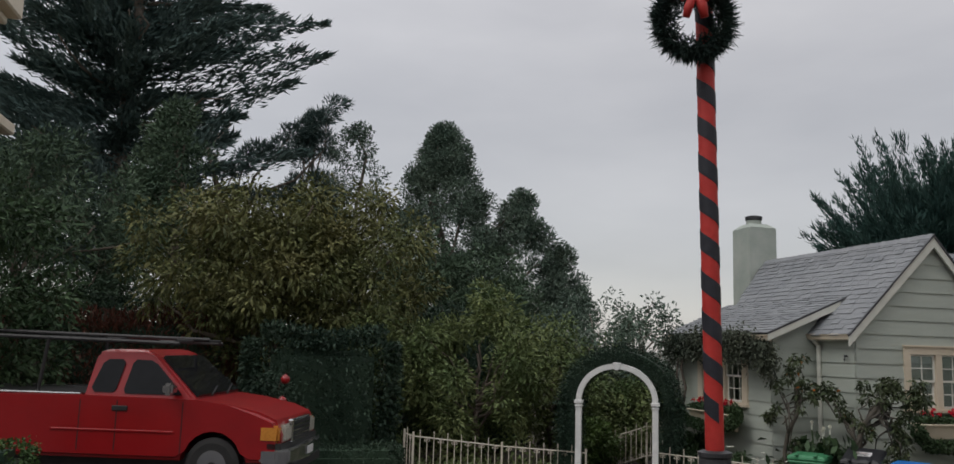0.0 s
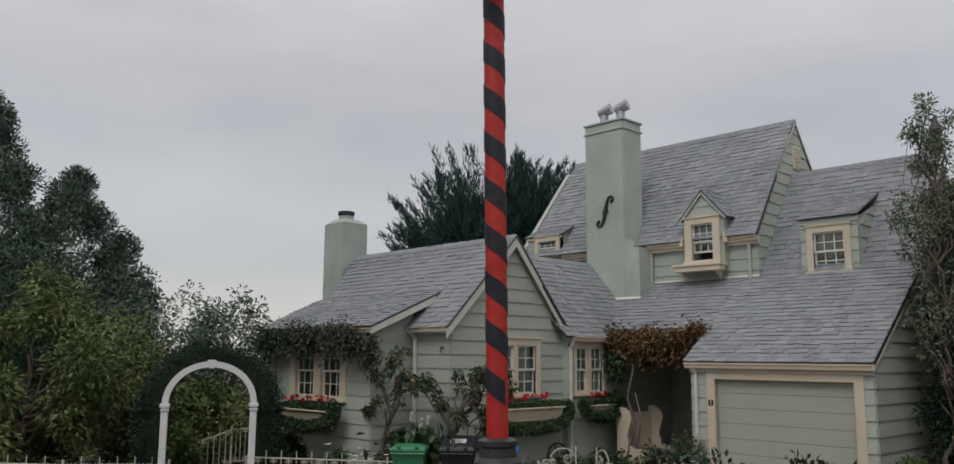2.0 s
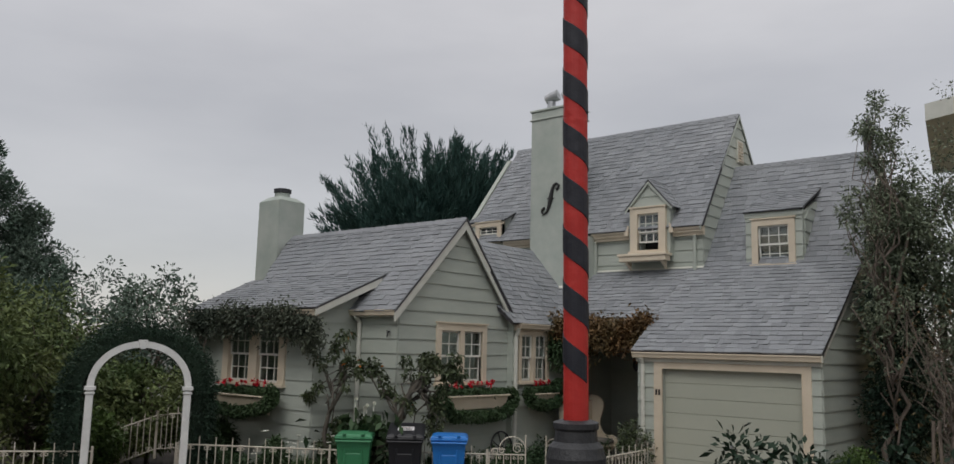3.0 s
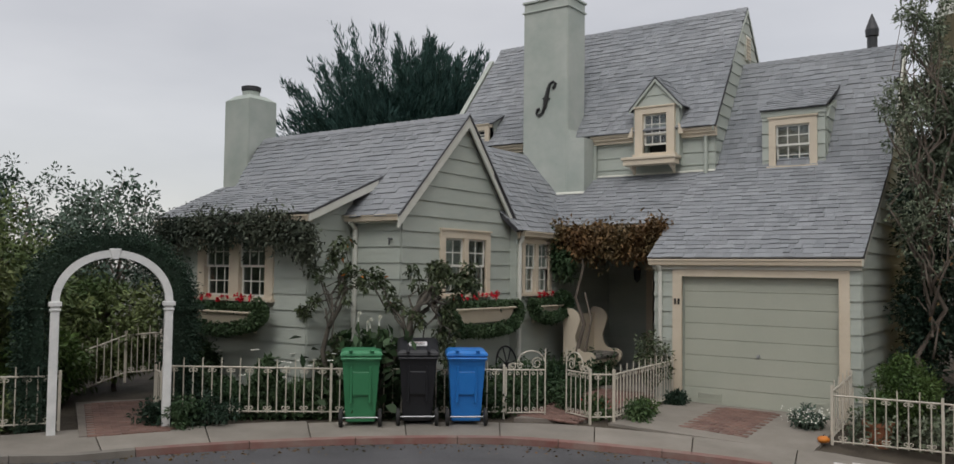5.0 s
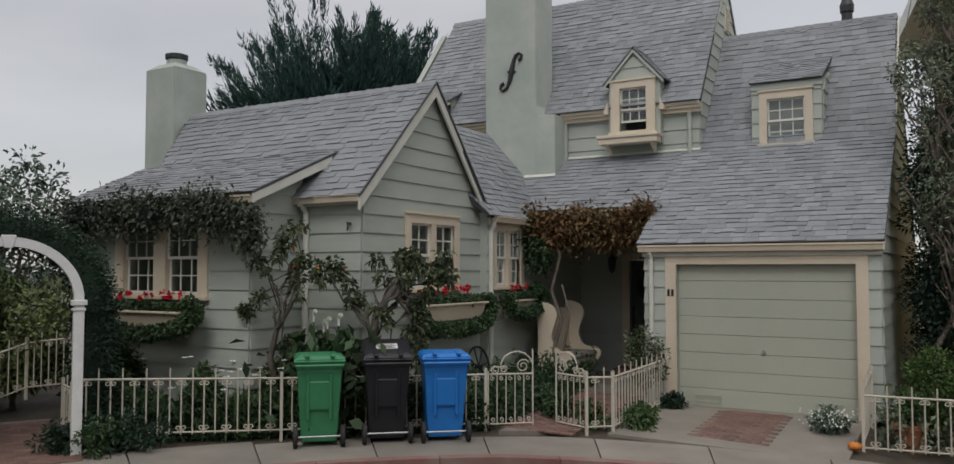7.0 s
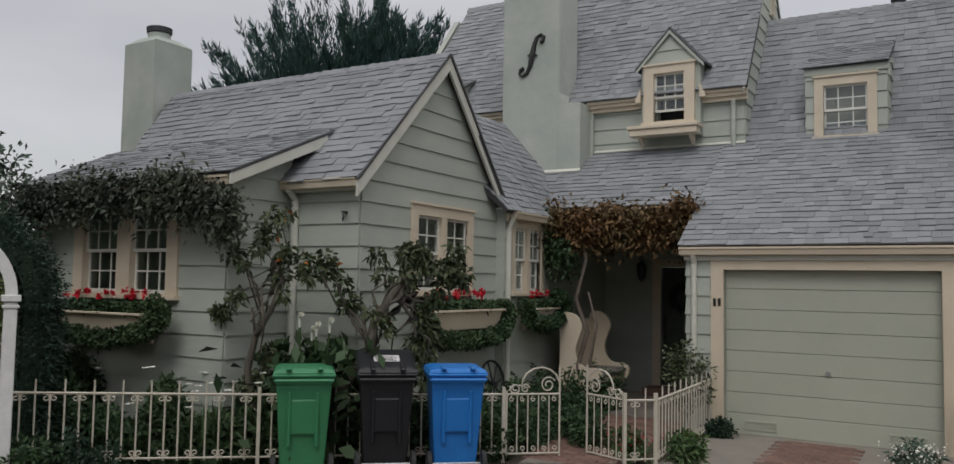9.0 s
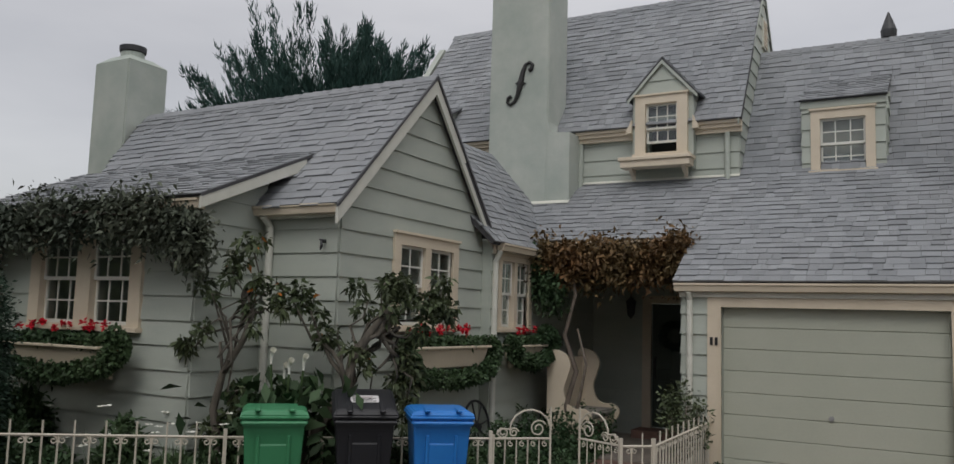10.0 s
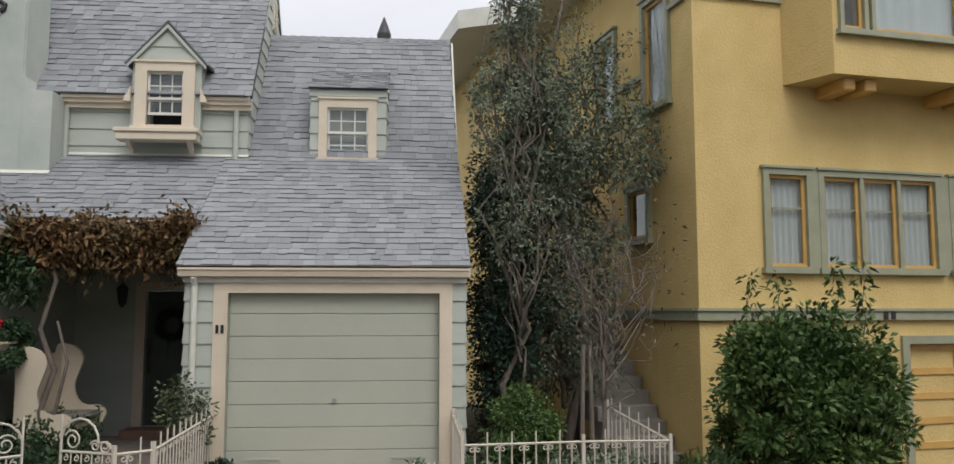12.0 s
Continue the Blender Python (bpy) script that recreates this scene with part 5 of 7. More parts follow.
prof = smooth_loop([(0.0, 0.0), (0.18, 0.0), (0.42, 0.0), (0.44, 0.10), (0.50, 0.26), (0.64, 0.42), (0.66, 0.54), (0.56, 0.62), (0.40, 0.62), (0.29, 0.70), (0.24, 0.88), (0.30, 1.08), (0.34, 1.24), (0.26, 1.38), (0.10, 1.44), (-0.02, 1.38), (-0.02, 0.9), (-0.02, 0.4)])
for x in (-0.58, 0.56):
    bm = bmesh.new()
    prism(bm, [(x, -c, b) for c, b in prof], (0.05, 0, 0))
    part("bench_end", bm, CREAM, bench)
bm = bmesh.new()
box(bm, -0.54, 0.57, -0.60, -0.02, 0.40, 0.46)
part("seat", bm, CREAM, bench)
bm = bmesh.new()
box(bm, -0.53, 0.56, -0.62, -0.07, 0.46, 0.56)
bevelled(bm, 0.03, 3)
part("cushion", bm, STONE, bench, "dull grey seat cushion")
bm = bmesh.new()
box(bm, -0.54, 0.57, -0.06, -0.02, 0.46, 1.32)
part("backrest", bm, CREAM, bench)

# ---- the striped lamp post on its planted island ----
PX, PY = 5.664, -11.30
pz = level(PX, PY)
isl = tagged(thing("traffic_island"), "raised round planted island with concrete edging", "island", kind="structure")
bm = bmesh.new()
lathe(bm, [(1.25, pz - 0.5), (1.25, pz + 0.40), (1.22, pz + 0.43), (1.08, pz + 0.43), (1.05, pz + 0.36)], 48, (PX + 0.3, PY + 0.4, 0))
part("edging", bm, KERB, isl)
bm = bmesh.new()
lathe(bm, [(1.1, pz - 0.2), (1.1, pz + 0.37), (0.6, pz + 0.44), (0.05, pz + 0.46)], 32, (PX + 0.3, PY + 0.4, 0))
part("soil_bed", bm, SOIL, isl)
post = thing("lamp_post", "lamp post wrapped in red and black spiral cloth", "lamp post", at=(PX, PY, 0))
post.matrix_world = pose(PX, PY + 0.0375, 0, 1.0, 0, 0)
bm = bmesh.new()
b0 = pz + 0.40
lathe(bm, [(0.19, b0), (0.19, b0 + 0.12), (0.165, b0 + 0.16), (0.15, b0 + 0.34), (0.11, 1.77), (0.098, 1.89), (0.098, 1.95), (0.113, 1.97), (0.116, 2.02), (0.104, 2.06), (0.085, 2.08), (0.08, 2.12), (0.088, 2.13), (0.088, 2.15), (0.06, 2.16)], 28)
part("pedestal", bm, CASTIRON, post, "dark fluted cast iron base", smooth=False)
bm = bmesh.new()
tube(bm, [(0, 0, 2.14), (0, 0, 5.3)], 0.0485, 24)
part("pole", bm, REDCLOTH, post, "bright red cloth wrap")
verts, faces = [], []
pitch, hgt, N = 0.215, 0.105, 24
turns = int((5.25 - 2.30) / pitch)
for i in range(turns * N + 1):
    a = 2 * math.pi * i / N
    z = 2.30 + pitch * i / N
    ca, sa = math.cos(-a), math.sin(-a)
    for r, dz in ((0.0475, 0), (0.0515, 0.002), (0.0515, hgt - 0.002), (0.0475, hgt)):
        verts.append((r * ca, r * sa, z + dz))
    if i:
        k = 4 * i
        faces += [(k - 4, k, k + 1, k - 3), (k - 3, k + 1, k + 2, k - 2), (k - 2, k + 2, k + 3, k - 1)]
raw("spiral_band", verts, faces, NAVYCLOTH, post, "black cloth band wound round the pole")
wreath = thing("wreath", "dark green pine wreath with a red bow hung on the post", "wreath", at=(PX + 0.08, PY - 0.15, 4.47), turn=77)
rng = np.random.default_rng(9)
n = 9000
ang = rng.uniform(0, 2 * np.pi, n)
core = np.stack([0.165 * np.cos(ang), np.zeros(n), 0.165 * np.sin(ang)], 1)
way = rng.normal(size=(n, 3))
blades("needles", core + way * 0.02, way + 0.8 * core / 0.15, 0.055, 0.006, FUR, wreath, droop=0.0)
bm = bmesh.new()
for sx in (-1, 1):
    tube(bm, [(-0.02, -0.10, 0.13), (-0.02 + sx * 0.06, -0.12, 0.18), (-0.02 + sx * 0.10, -0.11, 0.15), (-0.02 + sx * 0.06, -0.10, 0.10), (-0.02, -0.10, 0.13)], [0.02, 0.035, 0.04, 0.03, 0.02], 8)
    tube(bm, [(-0.02, -0.10, 0.13), (-0.02 + sx * 0.035, -0.12, 0.04), (-0.02 + sx * 0.05, -0.11, -0.02)], [0.02, 0.028, 0.022], 6)
part("bow", bm, REDCLOTH, wreath, "red ribbon bow", smooth=True)


# ---- planting ----
def tree(name, label, base, top, limbs, centres, radii, per, leaf, size, mat, trunk_r=0.12, flat=1.0, shell=0.5, seed=1, category="tree", droop=0.15, out=0.0):
    """A tapered trunk, limbs to the clumps, and a crown of many leaves."""
    rng = np.random.default_rng(seed)
    t = thing(name, label, category, at=base)
    b = np.array(base, float)
    c = np.asarray(centres, float) - b
    bm = bmesh.new()
    tip = np.array(top, float) - b
    tube(bm, limb_path(rng, (0, 0, -0.1), tip, 0.25, 8), list(np.linspace(trunk_r, trunk_r * 0.25, 8)), 8)
    part("trunk", bm, BARK, t, smooth=True)
    for i in rng.permutation(len(c))[:limbs]:
        zz = np.clip(c[i][2] * rng.uniform(0.35, 0.7) / max(tip[2], 0.1), 0.12, 0.9)
        bm = bmesh.new()
        tube(bm, limb_path(rng, tip * zz, c[i], 0.35, 6), list(np.linspace(trunk_r * 0.42, trunk_r * 0.08, 6)), 6)
        part("limb", bm, BARK, t, smooth=True)
    pos, way = clumps(rng, c, radii, per, flat, shell)
    if out:
        away = pos * np.array([1, 1, 0.3])
        way = way + out * away / np.maximum(np.linalg.norm(away, axis=1, keepdims=True), 0.01)
    blades("crown", pos, way, leaf, size, mat, t, droop=droop, seed=seed)
    return t


def egg(rng, centre, rx, ry, rz, n, inner=0.55):
    """Clump centres spread through the outer part of an ellipsoid."""
    d = rng.normal(size=(n, 3))
    d /= np.linalg.norm(d, axis=1, keepdims=True)
    r = rng.uniform(inner, 1.0, n)[:, None]
    return np.array(centre) + d * r * np.array([rx, ry, rz])


def cone(rng, base, h, r, n, low=0.0, power=0.9):
    z = low + (1 - low) * rng.uniform(0, 1, n) ** 1.1
    a = rng.uniform(0, 2 * np.pi, n)
    rr = r * (1 - z) ** power * rng.uniform(0.55, 1.0, n) + 0.1
    return np.stack([base[0] + rr * np.cos(a), base[1] + rr * np.sin(a), base[2] + z * h], 1)


R = np.random.default_rng(42)
def sprays(rng, centre, n, reach, elev, per, fan=0.34, lift=0.35):
    """Feathery upswept branches from a centre: leaf places and ways."""
    pos, way = [], []
    for i in range(n):
        a, e, r = rng.uniform(0, 2 * np.pi), rng.uniform(*elev), rng.uniform(*reach)
        d = np.array([np.cos(a) * np.cos(e), np.sin(a) * np.cos(e), np.sin(e)])
        t = rng.uniform(0.15, 1.0, per)
        bend = np.array([0, 0, lift * r])
        p = np.array(centre) + d * r * t[:, None] + bend * (t[:, None] ** 2)
        tang = d * r + 2 * bend * t[:, None]
        tang = tang / np.linalg.norm(tang, axis=1, keepdims=True)
        width = fan * r * (1.05 - t) * 0.55 + 0.03
        pos.append(p + rng.normal(size=(per, 3)) * (width * 0.6)[:, None])
        way.append(tang + rng.normal(scale=0.32, size=(per, 3)))
    return np.concatenate(pos), np.concatenate(way)


# tall cypress with layered limbs
cyp = thing("cypress_tree", "tall dark cypress with layered flat limbs", "tree", at=(-23.7, -20.0, 0.5))
bm = bmesh.new()
tube(bm, [(0, 0, -0.2), (0.2, 0.1, 7), (-0.1, 0.3, 14), (0, 0.2, 21)], [0.45, 0.34, 0.22, 0.08], 10)
part("trunk", bm, BARK, cyp, smooth=True)
cp, cw = [], []
for i in range(17):
    h = 5.0 + 1.05 * i
    q, w = sprays(np.random.default_rng(300 + i), (0, 0.1 - 0.12 * (i % 3), h), 11, (2.6, 8.6 - 0.12 * i), (-0.08, 0.34), 620, 0.30, 0.12)
    q[:, 2] = h + (q[:, 2] - h) * 0.75
    cp.append(q)
    cw.append(w)
    rb = np.random.default_rng(330 + i)
    for j in range(3):
        az = rb.uniform(0, 2 * np.pi)
        bm = bmesh.new()
        tube(bm, limb_path(rb, (0, 0.1, h - 0.4), (4.2 * np.cos(az), 4.2 * np.sin(az), h + 0.9), 0.4, 6), list(np.linspace(0.10, 0.02, 6)), 6)
        part("limb", bm, BARK, cyp, smooth=True)
blades("crown", np.concatenate(cp), np.concatenate(cw), 0.40, 0.085, L_CYPRESS, cyp, seed=3, droop=-0.1)
# one long low limb reaching sideways
tree("cypress_tree", "dark cypress with a long sideways limb", (-23.5, -16.6, 0.5), (-23.4, -15.9, 11.0), 10,
     [(-23.2, -16.0 + 0.42 * i, 9.0 + 0.30 * i + R.normal(0, 0.15)) for i in range(11)] + [(-23.4, -15.6 + 0.5 * i, 8.1 + R.normal(0, 0.15)) for i in range(8)], [0.55] * 19, 330, 0.22, 0.05, L_CYPRESS, 0.25, 0.5, 0.2, 4, droop=-0.1, out=0.6)
tree("cypress_tree", "slim dark young cypress", (-24, -12.6, 0.5), (-24, -12.6, 11.5), 10, cone(R, (-24, -12.6, 7.0), 4.8, 1.5, 34), [0.42] * 34, 220, 0.26, 0.04, L_CYPRESS, 0.18, 0.7, 0.2, 5, droop=-0.25, out=0.6)
tree("olive_tree", "airy grey-green tree behind the garden", (-23.4, -11.0, 0.5), (-23.4, -11.0, 11), 12, cone(R, (-23.4, -11.0, 5.5), 6.0, 1.9, 50, 0.0, 0.6), [0.42] * 50, 190, 0.13, 0.06, L_OLIVE, 0.16, 0.9, 0.2, 6)
tree("evergreen_tree", "tall conical grey-green evergreen", (-20.2, -7.9, 0.2), (-20.2, -7.9, 10.4), 16,
     np.concatenate([cone(R, (-20.2, -7.9, 3.0), 7.6, 3.6, 260, 0.0, 0.8), cone(R, (-20.0, -5.0, 2.0), 6.2, 2.6, 130, 0.0, 0.7), cone(R, (-20.0, -3.4, 2.0), 4.3, 1.7, 80, 0.0, 0.7)]),
     [0.42] * 470, 230, 0.13, 0.055, L_OLIVE, 0.25, 1.0, 0.3, 7, droop=-0.1)
tree("evergreen_tree", "dense dark evergreen below the grey-green tree", (-17.0, -8.2, 0.2), (-17.0, -8.2, 5.0), 8, egg(R, (-17.0, -8.0, 3.7), 1.8, 2.9, 2.5, 150, 0.3), [0.55] * 150, 230, 0.16, 0.06, L_PINE, 0.2, 1.0, 0.2, 17, droop=-0.1)
tree("evergreen_tree", "green conical tree behind the drive", (-16, -16.9, 0.8), (-16, -16.9, 9.2), 10, cone(R, (-16, -16.9, 2.0), 7.3, 2.5, 110, 0.0, 0.7), [0.55] * 110, 230, 0.16, 0.06, L_PINE, 0.2, 1.0, 0.3, 8, droop=-0.1)
tree("evergreen_tree", "broad dark tree behind the drive", (-13.5, -20.0, 1.0), (-13.5, -20.0, 7), 10, egg(R, (-13.5, -20.0, 4.8), 3.0, 3.2, 3.0, 90), [0.6] * 90, 230, 0.22, 0.04, L_PINE, 0.2, 0.9, 0.2, 9, out=0.3)
tree("flowering_tree", "spreading yellow-green tree above the drive", (-9.4, -13.6, 0.5), (-9.4, -13.6, 4.6), 16, egg(R, (-9.4, -13.4, 4.2), 2.3, 3.7, 2.1, 190, 0.3), [0.55] * 190, 190, 0.15, 0.055, L_GOLD, 0.18, 0.85, 0.25, 10, droop=0.3)
for (x, y, z, rx, ry, rz, nn, sd) in ((-8.2, -9.3, 2.0, 1.4, 1.7, 1.9, 90, 11), (-8.8, -7.4, 1.7, 1.2, 1.3, 1.6, 60, 12), (-8.4, -11.3, 1.8, 1.3, 1.2, 1.8, 60, 13)):
    tree("rhododendron", "large green rhododendron shrub behind the fence", (x, y, 0.1), (x, y, z + 0.5), 14, egg(R, (x, y, z), rx, ry, rz, nn), [0.42] * nn, 190, 0.13, 0.045, L_RHODO, 0.08, 0.9, 0.25, sd, "shrub")
tree("garden_shrub", "airy grey-leaved shrub beyond the arch", (-9.6, -4.8, 0), (-9.6, -4.8, 3.3), 22, egg(R, (-9.6, -4.8, 2.7), 1.3, 1.4, 1.3, 60), [0.28] * 60, 70, 0.12, 0.05, L_OLIVE, 0.07, 1.0, 0.2, 14, "shrub")
tree("garden_shrub", "tall airy grey-leaved shrub beyond the fence", (-11.8, -5.3, 0), (-11.8, -5.3, 3.6), 22, egg(R, (-11.8, -5.3, 2.9), 1.5, 1.7, 1.4, 70), [0.28] * 70, 70, 0.12, 0.05, L_OLIVE, 0.07, 1.0, 0.2, 18, "shrub")
for (x, y, zt, r, sd, m) in ((-8.3, -5.3, 2.2, 0.9, 160, L_RHODO), (-9.6, -6.4, 2.6, 1.1, 161, L_MIX), (-7.6, -6.95, 1.2, 0.5, 162, L_GREEN), (-10.8, -5.4, 3.0, 1.2, 163, L_RHODO), (-6.5, -5.0, 0.9, 0.35, 164, L_IVY)):
    tree("garden_shrub", "leafy green shrub beside the steps beyond the arch", (x, y, 0), (x, y, zt * 0.7), 8, egg(R, (x, y, zt * 0.52), r, r, zt * 0.46, 46), [0.3] * 46, 150, 0.11, 0.045, m, 0.05, 1.0, 0.2, sd, "shrub")
tree("garden_shrub", "dense shrub beside the parked truck", (-4.9, -18.0, 0.8), (-4.9, -18.0, 3.6), 8, egg(R, (-4.9, -18.0, 3.1), 1.2, 1.4, 2.0, 60), [0.45] * 60, 190, 0.12, 0.05, L_IVY, 0.09, 1.0, 0.2, 15, "shrub")
tree("garden_shrub", "green leafy shrub in deep shade beyond the arch", (-8.4, -6.2, 0), (-8.4, -6.2, 1.2), 6, egg(R, (-8.6, -6.3, 0.9), 0.8, 0.9, 0.9, 40), [0.3] * 40, 150, 0.10, 0.045, L_RHODO, 0.06, 1.0, 0.2, 16, "shrub")


def hedge(label, pts_fn, n, leaf, width, mat, seed, category="hedge", core=None, name="hedge"):
    rng = np.random.default_rng(seed)
    h = thing(name, label, category)
    pos, way = pts_fn(rng, n)
    blades("foliage", pos, way, leaf, width, mat, h, seed=seed)
    if core:
        bm = bmesh.new()
        for args in core:
            box(bm, *args)
        bevelled(bm, 0.12, 2)
        part("twig_core", bm, L_DARK, h)
    return h


def block(x0, x1, y0, y1, z0, z1, soft=0.12):
    """Leaf places over the outside of a clipped block, with an uneven skin."""
    def fn(rng, n):
        p = rng.uniform(0, 1, (n, 3))
        face = rng.integers(0, 5, n)
        p[face == 0, 0], p[face == 1, 0], p[face == 2, 1], p[face == 3, 1], p[face == 4, 2] = 0, 1, 0, 1, 1
        nrm = np.zeros((n, 3))
        for f, (ax, s) in enumerate(((0, -1), (0, 1), (1, -1), (1, 1), (2, 1))):
            nrm[face == f, ax] = s
        pos = np.array([x0, y0, z0]) + p * np.array([x1 - x0, y1 - y0, z1 - z0])
        wave = 0.5 * np.sin(pos[:, 0] * 3.1 + pos[:, 2] * 2) + 0.5 * np.sin(pos[:, 1] * 2.7 + 1)
        pos = pos + nrm * (rng.uniform(-0.8, 1.0, n) * soft + wave * soft * 0.7)[:, None]
        return pos, nrm + rng.normal(scale=0.7, size=(n, 3))
    return fn


# hedge whose dark leaves carry the shade under the yellow-green tree
hedge("tall hedge behind the drive, dark for the shade under the tree", block(-12.2, -11.0, -20, -7.5, 0.2, 3.2, 0.35), 26000, 0.15, 0.06, L_DARK, 21, core=[(-12.0, -11.2, -19.9, -7.6, 0.0, 3.0)])
rb = np.random.default_rng(24)
hp, hw = block(-10.4, -10.0, -19.5, -14.5, 0.4, 3.0, 0.25)(rb, 9000)
bush = thing("bracken_bank", "russet dry undergrowth behind the parked truck", "undergrowth")
blades("foliage", hp, hw + np.array([0, 0, 1.2]), 0.22, 0.03, L_RUSSET, bush, seed=24)
# dark mass added in place of the deep shade below the trees
hedge("dark hedge added to fill the deep shade beside the parked truck", block(-7.2, -6.6, -13.9, -11.5, 0.3, 2.7, 0.2), 12000, 0.10, 0.045, L_DARK, 19, core=[(-7.1, -6.7, -13.7, -11.7, 0.1, 2.5)])
hedge("low clipped hedge beside the drive", block(-5.6, -4.9, -14.2, -11.4, 0.3, 0.85, 0.07), 7000, 0.05, 0.03, L_DARK, 22, core=[(-5.55, -4.95, -14.15, -11.45, 0.1, 0.8)])
hedge("low clipped hedge in front of the drive", block(-1.3, -0.6, -18.0, -16.3, 0.45, 1.37, 0.07), 6000, 0.05, 0.03, L_GREEN, 23, core=[(-1.25, -0.65, -17.95, -16.35, 0.0, 1.32)])


# the hedge that wraps the arch
def arch_places(rng, n):
    t = rng.uniform(-0.12, 1.12, n)
    ang = np.pi * np.clip(t, 0, 1)
    r = rng.choice([0.80, 1.12, 1.0], n, p=[0.3, 0.4, 0.3]) + rng.normal(0, 0.05, n)
    depth = np.where(r > 1.08, rng.uniform(0.35, 1.3, n), rng.choice([0.35, 1.3], n)) + rng.normal(0, 0.06, n)
    depth = np.where(r < 0.86, rng.uniform(0.3, 1.3, n), depth)
    x, z = r * np.cos(ang), 1.62 + (r - 0.06) * np.sin(ang)
    low = rng.uniform(0, 1, n) < 0.55
    z = np.where(low, rng.uniform(0.0, 1.62, n), z)
    x = np.where(low, np.sign(np.cos(ang)) * r, x)
    nrm = np.stack([x * np.sign(r - 0.95), -0.6 + 0 * x, (z - 1.2) * 0.5], 1)
    return np.stack([x, depth, z], 1), nrm + rng.normal(scale=0.6, size=(n, 3))


ah = thing("arch_hedge", "dark clipped hedge grown round the white arch", "hedge", at=(-4.86, -7.42, 0), turn=math.degrees(math.atan2(1.25, 0.66)))
rng = np.random.default_rng(25)
pos, way = arch_places(rng, 26000)
blades("foliage", pos, way, 0.05, 0.022, L_DARK, ah, seed=25)
bm = bmesh.new()
ringv = []
for i in range(25):
    a = math.pi * i / 24
    ringv.append([bm.verts.new((r * math.cos(a), y, 1.62 + (r - 0.06) * math.sin(a))) for r, y in ((0.83, 0.42), (1.08, 0.42), (1.08, 1.25), (0.83, 1.25))])
for p, q in zip(ringv, ringv[1:]):
    for i in range(4):
        bm.faces.new((p[i], p[(i + 1) % 4], q[(i + 1) % 4], q[i]))
for sx in (-1, 1):
    box(bm, min(sx * 0.83, sx * 1.08), max(sx * 0.83, sx * 1.08), 0.42, 1.25, 0, 1.62)
part("twig_core", bm, L_DARK, ah)

# spiky juniper behind the wing
jun = thing("juniper_tree", "dark blue-green juniper with upswept sprays behind the roof", "tree", at=(-11.6, 5.6, 0))
bm = bmesh.new()
tube(bm, [(0, 0, -0.1), (0.1, 0, 3), (0, 0.1, 6.5)], [0.24, 0.18, 0.08], 8)
part("trunk", bm, BARK, jun, smooth=True)
jp, jw = sprays(np.random.default_rng(26), (0.1, -0.1, 4.7), 330, (1.6, 4.1), (-0.15, 1.2), 400, 0.25, 0.28)
blades("crown", jp, jw, 0.22, 0.036, L_JUNIPER, jun, seed=26, droop=-0.2)
jp, jw = sprays(np.random.default_rng(28), (1.5, 0.7, 5.3), 190, (1.3, 3.3), (-0.1, 1.35), 380, 0.25, 0.28)
blades("crown", jp, jw, 0.22, 0.036, L_JUNIPER, jun, seed=28, droop=-0.2)
jr = np.random.default_rng(27)
jp, jw = clumps(jr, egg(jr, (0.3, 0, 5.7), 2.7, 2.2, 1.7, 150, 0.1), [0.55] * 150, 200, 0.8, 0.1)
blades("inner_foliage", jp, jw + np.array([0, 0, 0.8]), 0.24, 0.045, L_JUNIPER, jun, seed=27, droop=-0.2)

# between the houses
tree("pittosporum", "tall dense evergreen between the two houses", (4.65, 2.3, -0.2), (4.6, 2.3, 5.6), 18, np.concatenate([egg(R, (4.50, 2.4, 3.1), 1.15, 1.0, 2.8, 130), egg(R, (4.95, 2.0, 4.4), 1.1, 0.9, 1.6, 38), egg(R, (3.9, 1.2, 4.6), 0.62, 0.5, 1.15, 40, 0.3)]), [0.34] * 168 + [0.22] * 40, 150, 0.085, 0.036, L_MIX, 0.09, 1.0, 0.15, 27)
tree("pittosporum", "thin airy evergreen top between the houses", (5.0, 3.0, -0.2), (4.9, 3.0, 7.4), 20, egg(R, (4.95, 3.0, 6.1), 1.25, 0.9, 1.6, 44, 0.2), [0.24] * 44, 44, 0.08, 0.03, L_MIX, 0.07, 1.0, 0.1, 34)
tree("pittosporum", "slender open-branched evergreen leaning over the garage roof", (3.85, 1.0, -0.2), (3.75, 0.95, 6.6), 26, np.concatenate([egg(R, (3.75, 0.95, 6.3), 0.42, 0.4, 0.75, 26, 0.5), egg(R, (3.5, 0.85, 4.75), 0.42, 0.35, 0.6, 14, 0.5), egg(R, (3.75, 1.1, 3.2), 0.4, 0.5, 1.3, 34, 0.3)]), [0.15] * 40 + [0.24] * 34, 85, 0.075, 0.03, L_MIX, 0.05, 1.0, 0.1, 35)
tree("dark_evergreen", "dark evergreen against the garage wall", (3.6, 2.2, -0.2), (3.6, 2.2, 4.0), 8, egg(R, (3.7, 2.0, 2.3), 0.45, 1.1, 2.3, 80), [0.32] * 80, 190, 0.085, 0.035, L_DARK, 0.06, 1.0, 0.15, 28)
bare = thing("bare_tree", "thin bare young tree tied to wooden stakes", "tree", at=(4.75, 0.3, -0.25))
rng = np.random.default_rng(29)
bm = bmesh.new()
